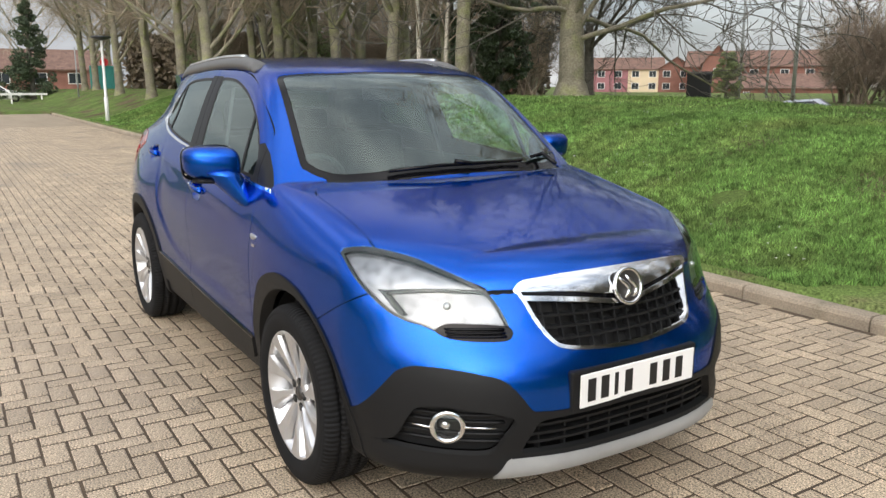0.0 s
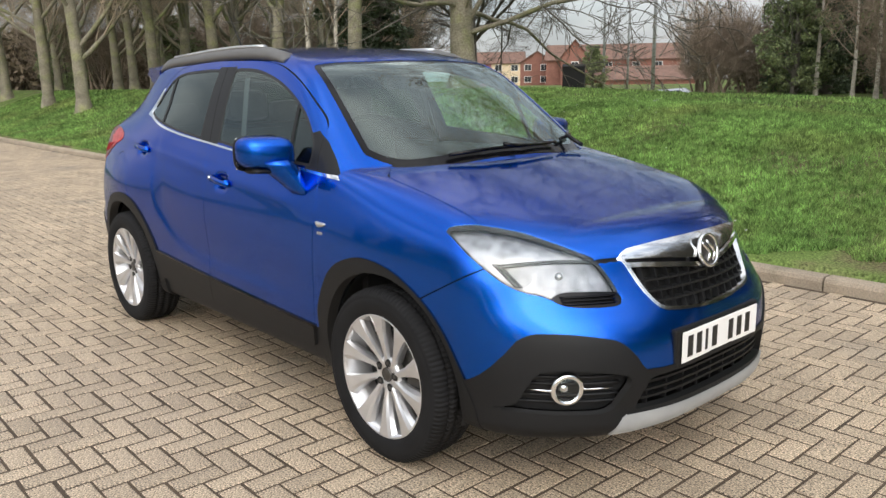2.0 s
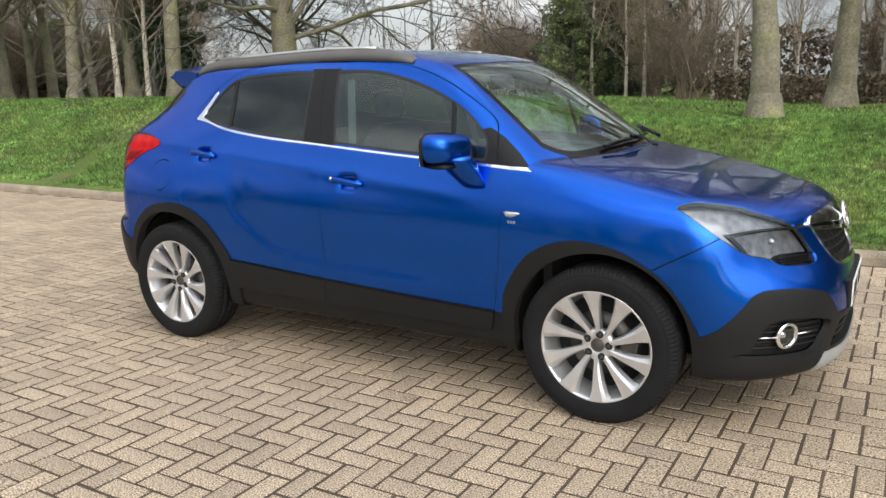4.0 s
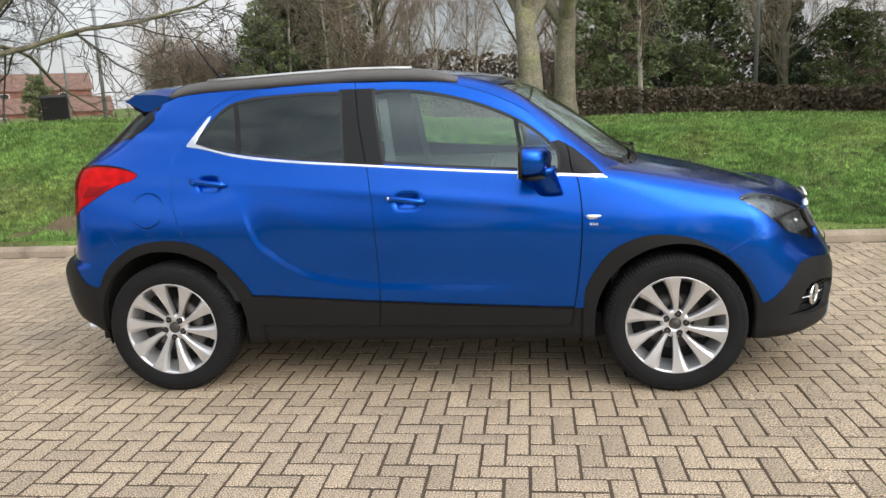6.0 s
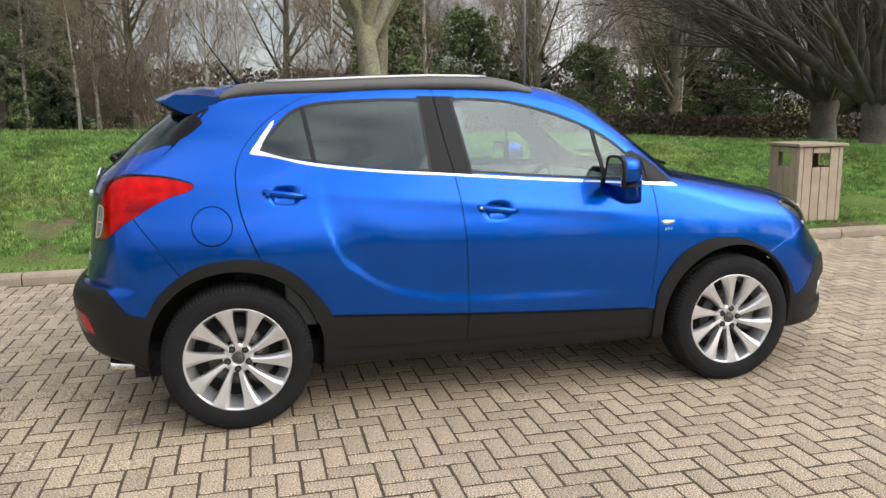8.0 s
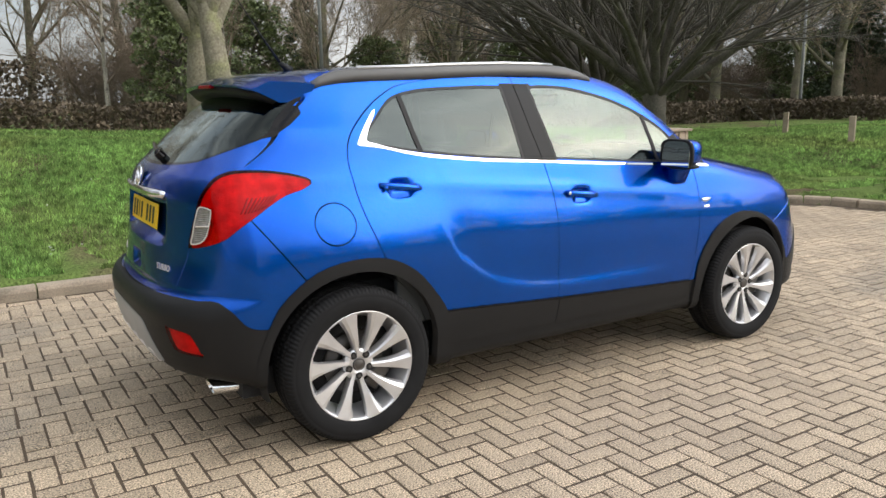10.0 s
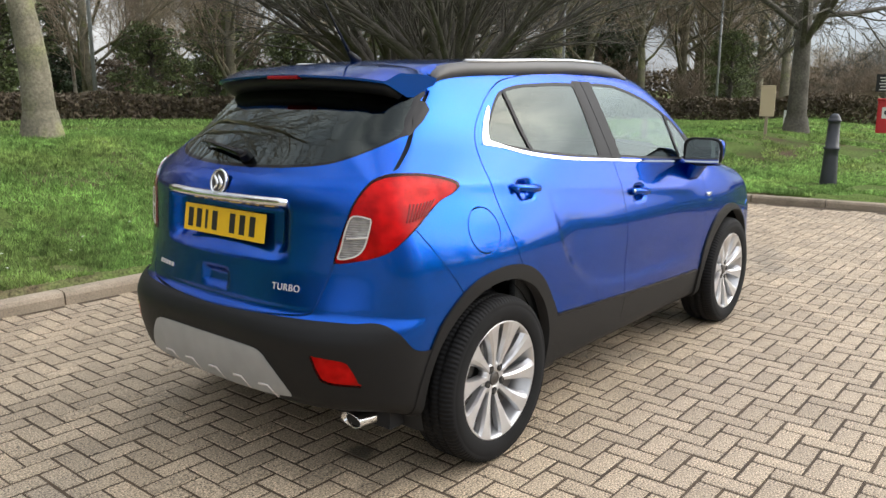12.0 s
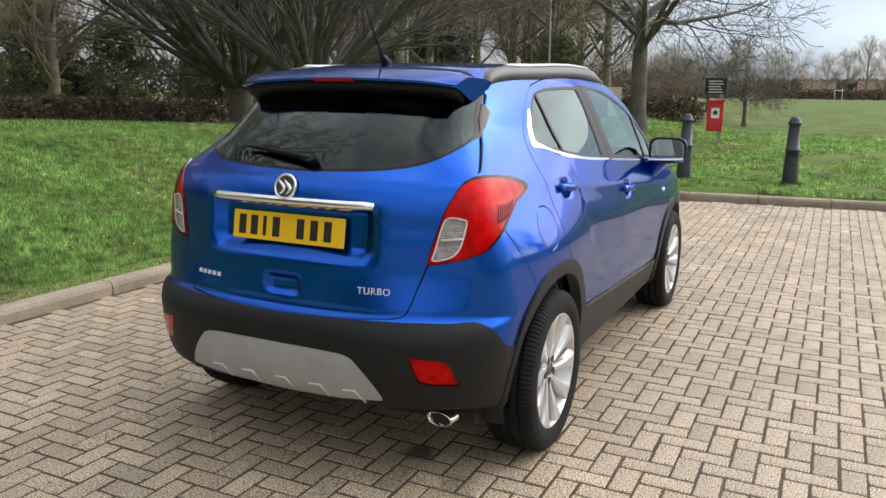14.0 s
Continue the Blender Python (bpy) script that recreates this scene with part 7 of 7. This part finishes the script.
part("board", box((-.012, -.22, 1.08), (.012, .22, 1.42), .004), M_BLACK, notice)
for k in range(5):
    part("text_line", box((.0125, -.16 + .02 * (k % 2), 1.11 + .058 * k), (.0145, .16 - .03 * (k % 3), 1.13 + .058 * k)), M_WHITE, notice)
part("post", box((-.035, .10, -.2), (.0, .14, 1.42), .004), M_GALV, notice)

# wooden notice on a post, planter tag and bench far off
nb = tagged(new("wooden_notice"), "pale wooden notice panel standing by the tree", "sign")
nb.matrix_basis = pose(13.0, 2.6, ground_z(13.0, 2.6), 0, 0, 190)
part("panel", box((-.02, -.14, .36), (.02, .14, .98), .006), M_CREAM, nb, "pale cream notice panel")
part("post", box((-.02, -.03, -.2), (.02, .03, .37), .004), M_WOOD, nb)
tag2 = tagged(part("low_sign", box((-.02, -.12, 0), (.02, .12, .40), .006), M_WHITE), "small pale sign low in the grass", "sign")
tag2.matrix_basis = pose(15.6, 2.9, ground_z(15.6, 2.9), 0, -8, 190)
bench = tagged(new("bench"), "small wooden bench at the edge of the field", "bench")
bench.matrix_basis = pose(70.4, 4.6, ground_z(70.4, 4.6), 0, 0, 62)
part("seat", box((-.7, -.2, .42), (.7, .2, .47), .01), M_WOOD, bench)
part("backrest", box((-.7, .18, .55), (.7, .22, .85), .01), M_WOOD, bench)
for x in (-.6, .6):
    part("leg", box((x - .04, -.2, -.1), (x + .04, .2, .42), .005), M_WOOD, bench)
goal = tagged(new("goal_posts"), "white football goal far across the field", "goal")
goal.matrix_basis = pose(165.7, -1.4, ground_z(165.7, -1.4), 0, 0, 27)
for path in (((-1.4, 0, -.1), (-1.4, 0, 2.0)), ((1.4, 0, -.1), (1.4, 0, 2.0)), ((-1.4, 0, 2.0), (1.4, 0, 2.0))):
    v, f = tube_arrays(path, .05, 8)
    mesh_object("goal_bar", v, f, M_WHITE, goal)

# lamp post and poles
lamp = tagged(new("street_lamp"), "slim white lamp post with a flat round head", "street lamp")
lamp.matrix_basis = pose(-27.6, 3.3, ground_z(-27.6, 3.3), 0, 0, 0)
v, f = tube_arrays([(0, 0, -.2), (0, 0, .9), (0, 0, .92), (0, 0, 2.95)], (.075, .075, .05, .04), 12)
mesh_object("pole", v, f, M_WHITE, lamp)
v, f = lathe_arrays([(.0, 2.92), (.05, 2.92), (.34, 3.02), (.36, 3.05), (.30, 3.08), (.0, 3.10)], 24, closed=False)
mesh_object("lamp_head", [(x, y2, z) for x, z, y2 in v], f, M_IRON, lamp, "dark flat lamp head")
part("collar", disc(.06, .12, Matrix.Translation((0, 0, .80))), M_IRON, lamp)


def pole(name, x, y, h, r, material, label, base=None):
    v, f = tube_arrays([(0, 0, -.5), (0, 0, h * .5), (0, 0, h)], (r, r * .85, r * .6), 10)
    ob = tagged(mesh_object(name, v, f, material), label, "pole")
    ob.matrix_basis = pose(x, y, (ground_z(x, y) if base is None else base))
    return ob


for x, y, h, r in ((-27.7, 39.4, 9, .10), (-28.8, 43.6, 8, .08), (-24.1, 39.5, 11, .12)):
    pole("flag_pole", x, y, h, r, M_GALV, "tall plain pole before the brick building")
for x, y, h, r in ((6.6, 17.6, 7.5, .055), (22, 12.8, 4.6, .06), (-50, 5.4, 3.0, .05), (30, 10, 5, .06)):
    pole("lamp_pole", x, y, h, r, M_GALV, "thin grey pole behind the hedge")


def house(name, x, y, turn, wide, deep, high, roof, wall, label, windows, gable=False, storeys=2):
    """A brick house: walls, a pitched roof and framed windows facing -y."""
    h = tagged(new(name), label, "house")
    h.matrix_basis = pose(x, y, ground_z(x, y) - .3, 0, 0, turn)
    part("wall", box((-wide / 2, 0, 0), (wide / 2, deep, high), .02), wall, h)
    o = .35
    if gable:
        rows = [((-wide / 2 - o, yy, high - .15), (0, yy, high + roof), (wide / 2 + o, yy, high - .15), (wide / 2 + o, yy, high - .32), (0, yy, high + roof - .22), (-wide / 2 - o, yy, high - .32)) for yy in (-o, deep + o)]
        gv = [(-wide / 2, .01, high), (wide / 2, .01, high), (0, .01, high + roof - .2), (-wide / 2, .2, high), (wide / 2, .2, high), (0, .2, high + roof - .2)]
        mesh_object("gable", gv, [(0, 1, 2), (5, 4, 3), (0, 2, 5, 3), (1, 4, 5, 2)], wall, h, smooth=False)
    else:
        rows = [((xx, -o, high - .1), (xx, deep / 2, high + roof), (xx, deep + o, high - .1), (xx, deep + o, high - .28), (xx, deep / 2, high + roof - .22), (xx, -o, high - .28)) for xx in (-wide / 2 - o, wide / 2 + o)]
        for sx in (-wide / 2, wide / 2 - .2):
            gv = [(sx, 0, high), (sx, deep, high), (sx, deep / 2, high + roof - .2), (sx + .2, 0, high), (sx + .2, deep, high), (sx + .2, deep / 2, high + roof - .2)]
            mesh_object("gable", gv, [(0, 2, 1), (3, 4, 5), (0, 1, 4, 3), (1, 2, 5, 4), (2, 0, 3, 5)], wall, h, smooth=False)
    v, f = loft_arrays(rows)
    mesh_object("roof", v, f, M_ROOF, h, "brown tiled roof", smooth=False)
    for wx, wz, ww, wh in windows:
        fr = part("window", box((wx - ww / 2 - .07, -.06, wz - .07), (wx + ww / 2 + .07, .03, wz + wh + .07), .01), M_WHITE, h, "white framed window")
        half = ww / 2
        for s in (-1, 1):
            part("pane", box((wx + (s - 1) * half / 2 + .02, -.075, wz), (wx + (s + 1) * half / 2 - .02, -.055, wz + wh)), M_PANE, fr, "dark glass pane")
    return h


annex = house("house", -73.8, 112.1, 34, 18, 8, 2.4, 2.2, M_BRICKWALL, "long low red brick building with a tiled roof", [(-6.5, .9, .8, .7)])
annex.location.z -= 1.2
house("house", -85.9, 120.7, 36, 25, 9, 5.0, 2.8, M_BRICKWALL, "red brick building with a brown tiled roof", [(k, z, 1.3, 1.1) for k in (-9, -5, -1, 4, 8) for z in (.9, 3.2)])
house("house", -88.6, 112.6, 39, 5, 6, 5.2, 3.2, M_BRICKWALL, "red brick gabled wing", [(0, 3.2, 1.2, 1.2)], gable=True)
for k, (wall, lab) in enumerate(((M_MAUVE, "dull red rendered house in a terrace"), (M_CREAM, "cream rendered house in a terrace"), (M_BRICKWALL, "red brick house in a terrace"))):
    house("house", (-111.1, -106.5, -102.2)[k], (109.3, 113.9, 117.8)[k], 44, 6.6, 8, 4.8, 2.2, wall, lab, [(kk, z, 1.3, 1.1) for kk in (-1.8, 1.4) for z in (.9, 3.2)], gable=(k == 2))
house("house", -130, 92, 45, 16, 8, 3.2, 2.2, M_BRICKWALL, "low red brick house far behind the trees", [(-4, 1, 1.4, 1), (3, 1, 1.4, 1)])
house("house", -104, 8.5, 84, 16, 9, 2.8, 2.4, M_BRICKWALL, "brown brick hall at the end of the road", [(-4, 1.0, 1.6, 1.2), (0, 1.0, 1.6, 1.2), (4, 1.0, 1.6, 1.2)])
house("house", 270, 46, 262, 10, 8, 4.2, 2.4, M_BRICKWALL, "red brick house beyond the trees", [(-2.5, .9, 1.3, 1.1), (2, .9, 1.3, 1.1), (-2.5, 2.9, 1.3, 1.0), (2, 2.9, 1.3, 1.0)])
for k in range(4):
    house("house", 245, 4 - 14 * k, 268, 8, 7, 3.0, 2.2, M_CREAM, "pale house far across the field", [(-2, .9, 1.3, 1.1), (2, .9, 1.3, 1.1)])

shed = tagged(new("shed"), "black box-shaped shelter on the grass", "shed")
shed.matrix_basis = pose(-16.3, 22.2, ground_z(-16.3, 22.2) - .05, 0, 0, 35) @ Matrix.Diagonal((.42, .42, .72, 1))
part("cabinet_body", box((-1.0, -.8, 0), (1.0, .8, 1.75), .02), M_DARK, shed)
rows = [((xx, -.85, 1.72), (xx, 0, 1.86), (xx, .85, 1.72), (xx, .85, 1.66), (xx, 0, 1.80), (xx, -.85, 1.66)) for xx in (-1.05, 1.05)]
v, f = loft_arrays(rows)
mesh_object("roof", v, f, M_DARK, shed, smooth=False)

rail = tagged(new("barrier_rail"), "low white barrier rail at the end of the road", "barrier")
rail.matrix_basis = pose(-62, 1.5, .15, 0, 0, 92)
for x in (-3, -1, 1, 3):
    part("post", box((x - .05, -.05, -.1), (x + .05, .05, .75), .01), M_WHITE, rail)
part("beam", box((-3.4, -.04, .6), (3.4, .04, .75), .01), M_WHITE, rail)
panel_fence = tagged(new("play_fence"), "teal panel fence with a round red board", "fence")
panel_fence.matrix_basis = pose(-57, 9.7, ground_z(-57, 9.7), 0, 0, 80)
M_TEAL = mat("teal_paint", (0.03, 0.22, 0.20), rough=0.6, vary=0.1)
for k in range(2):
    part("fence_panel", box((-2.5 + k, -.03, 0), (-1.55 + k, .03, 1.6), .01), M_TEAL, panel_fence)
part("round_board", disc(.28, .05, Matrix.Translation((-1.5, -.10, 1.85)) @ Matrix.Rotation(math.pi / 2, 4, "X")), M_REDBIN, panel_fence, "round red board")


def far_car(x, y, turn, paint, label, z=None):
    c = tagged(new("parked_car"), label, "car")
    c.matrix_basis = pose(x, y, ground_z(x, y) if z is None else z, 0, 0, turn)
    rows = []
    for xx, zt, w in ((-2.1, .55, .70), (-2.05, .85, .80), (-1.3, .95, .84), (-.9, 1.38, .66), (.1, 1.45, .66), (.75, 1.0, .80), (1.7, .85, .82), (2.1, .70, .74), (2.15, .40, .70)):
        rows.append([(xx, -w, .25), (xx, -w * 1.03, .6), (xx, -w * .96, min(zt, .9)), (xx, -w * .78, zt), (xx, w * .78, zt), (xx, w * .96, min(zt, .9)), (xx, w * 1.03, .6), (xx, w, .25)])
    v, f = loft_arrays(rows)
    mesh_object("body", v, f, paint, c)
    for s in (-1, 1):
        rows = [[(xx, s * (w + .012), z0), (xx, s * (w * .80 + .012), z1), (xx, s * (w * .80 - .02), z1), (xx, s * (w - .02), z0)] for xx, z0, z1, w in ((-1.15, .95, 1.05, .83), (-.85, .95, 1.32, .84), (.05, .95, 1.38, .84), (.65, .95, 1.02, .83))]
        v, f = loft_arrays(rows)
        mesh_object("side_window", v, f, M_PANE, c, smooth=False)
        for wx in (-1.3, 1.3):
            v, f = lathe_arrays([(.18, -.1), (.31, -.1), (.32, -.05), (.32, .05), (.31, .1), (.18, .1)], 20)
            wv = [(a + wx, b + s * .78, q + .32) for a, b, q in v]
            mesh_object("wheel", wv, f, M_TYRE, c)
    return c


M_SILVERCAR = mat("silver_car_paint", (0.42, 0.45, 0.50), rough=0.3, metal=0.4, coat=0.8, vary=0.05)
far_car(-12.3, 23.4, 25, M_SILVERCAR, "silver car parked beyond the grass bank", z=-.38)
far_car(-70, 2.0, 85, M_WHITE, "white car parked at the end of the road", z=.1)

van = tagged(new("van"), "white panel van parked beyond the trees", "van")
van.matrix_basis = pose(-9.2, 40.6, ground_z(-9.2, 40.6), 0, 0, 12)
rows = []
for xx, zt, w in ((-2.6, .9, .9), (-2.55, 1.1, .95), (-1.95, 1.5, .97), (-1.5, 2.3, .92), (-1.2, 2.45, .92), (2.5, 2.45, .92), (2.6, 2.3, .92)):
    rows.append([(xx, -w, .35), (xx, -w * 1.02, .9), (xx, -w, zt - .12), (xx, -w * .9, zt), (xx, w * .9, zt), (xx, w, zt - .12), (xx, w * 1.02, .9), (xx, w, .35)])
v, f = loft_arrays(rows)
mesh_object("body", v, f, M_WHITE, van)
part("cab_window", box((-2.05, -.985, 1.35), (-1.35, -.95, 1.95), .01), M_PANE, van, "dark cab window")
for s in (-1, 1):
    for wx in (-1.7, 1.6):
        v, f = lathe_arrays([(.18, -.1), (.33, -.1), (.34, -.05), (.34, .05), (.33, .1), (.18, .1)], 20)
        mesh_object("wheel", [(a + wx, b + s * .86, q + .34) for a, b, q in v], f, M_TYRE, van)

# ---- kerbs: one stone after another ----
def kerb_profile(w=.125, h=.095):
    return [(0, -.10), (0, h - .035), (.012, h - .008), (.035, h), (w, h), (w, -.10)]


def kerb_stone(p0, p1, gap=.006):
    """A kerb stone from p0 to p1; the road lies to the left of that way."""
    a, b = Vector((*p0, 0)), Vector((*p1, 0))
    d = (b - a).normalized()
    s = Vector((d.y, -d.x, 0))
    rows = [[tuple(q + s * x + Vector((0, 0, z))) for x, z in kerb_profile()] for q in (a + d * gap, b - d * gap)]
    return loft_arrays(rows)


kerb_root = tagged(new("kerb"), "worn pale concrete kerb stones along the paving", "kerb", kind="structure")
line = [(6.0 - .915 * k, 2.80) for k in range(52)][::-1]
arc = [(6.0 + .98 * math.sin(a), 1.82 + .98 * math.cos(a)) for a in np.linspace(.25, math.pi / 2, 5)]
last = [(6.98 + .115 * .915 * k, 1.80 - .915 * k) for k in range(16)]
way = line + arc + last
for p0, p1 in zip(way[:-1], way[1:]):
    v, f = kerb_stone(p1, p0)
    mesh_object("kerb_stone", v, f, M_KERB, kerb_root, smooth=False)

# ---- herringbone block paving ----
U, BEV = .1005, .004
PX, PY = .165, -.764


def block_mesh(name, material):
    """One block lying along x, with chamfered edges, centred on the origin with its top at z = 0."""
    g = .0056
    lx, ly = U - g, U / 2 - g
    out = [(-lx, -ly), (lx, -ly), (lx, ly), (-lx, ly)]
    inn = [(-lx + BEV, -ly + BEV), (lx - BEV, -ly + BEV), (lx - BEV, ly - BEV), (-lx + BEV, ly - BEV)]
    v = [(x, y, 0) for x, y in inn] + [(x, y, -.0022) for x, y in out] + [(x, y, -.03) for x, y in out]
    f = [(0, 1, 2, 3)] + [(4 + k, 4 + (k + 1) % 4, (k + 1) % 4, k) for k in range(4)] + [(8 + k, 8 + (k + 1) % 4, 4 + (k + 1) % 4, 4 + k) for k in range(4)]
    return v, f


bv, bf = block_mesh("paving_block", M_BLOCK)
block_data = bpy.data.meshes.new("paving_block")
block_data.from_pydata(bv, [], bf)
block_data.materials.append(M_BLOCK)
paving = tagged(new("paving"), "buff herringbone block paving with dark joints", "paving", kind="structure")
bva = np.array(bv)
many_v, many_f, count, singles = [], [], 0, 0
prng = np.random.RandomState(7)
for i in range(-300, 90):
    for j in range(-75, 37):
        s = (i - j) % 4
        if s == 0:
            cx, cy, turn = PX + (i + 1) * U, PY + (j + .5) * U, 0
        elif s == 2:
            cx, cy, turn = PX + (i + .5) * U, PY + j * U, 1
        else:
            continue
        if cx < -28 or cy > 2.755 or not on_road(cx + .16, cy + .05) or cy < -6.2:
            continue
        z = float(np.clip(prng.normal(scale=.0014), -.0006, .0026))
        tilt = np.clip(prng.normal(scale=.006, size=2), -.006, .006)
        jig = prng.normal(scale=.0012, size=2)
        if singles < 300 and -1.45 < cx < 1.6 and -2.35 < cy < -1.05:
            ob = new("paving_block", block_data)
            ob.parent = paving
            ob.matrix_basis = Matrix.Translation((cx + jig[0], cy + jig[1], z)) @ Euler((tilt[0], tilt[1], math.pi / 2 * turn)).to_matrix().to_4x4()
            singles += 1
            continue
        q = bva.copy()
        if turn:
            q = np.stack([-q[:, 1], q[:, 0], q[:, 2]], -1)
        q[:, 2] += z + tilt[0] * q[:, 1] + tilt[1] * q[:, 0]
        q[:, 0] += cx + jig[0]
        q[:, 1] += cy + jig[1]
        many_v.append(q)
        b = count * len(bv)
        many_f += [tuple(b + k for k in face) for face in bf]
        count += 1
me = bpy.data.meshes.new("paving_blocks")
me.from_pydata(np.concatenate(many_v).tolist(), [], many_f)
me.materials.append(M_BLOCK_ALL)
rest = new("paving_blocks", me)
rest.parent = paving
tagged(rest, "buff paving blocks laid in herringbone", kind="stuff")
far = part("far_paving", box((-60, -16, -.10), (-28.0, 2.79, -.002)), M_PAVE_FAR, paving, "worn buff paving in the distance")
near = part("side_paving", box((-28.0, -16, -.10), (7.6, -6.2, -.002)), M_PAVE_FAR, paving)
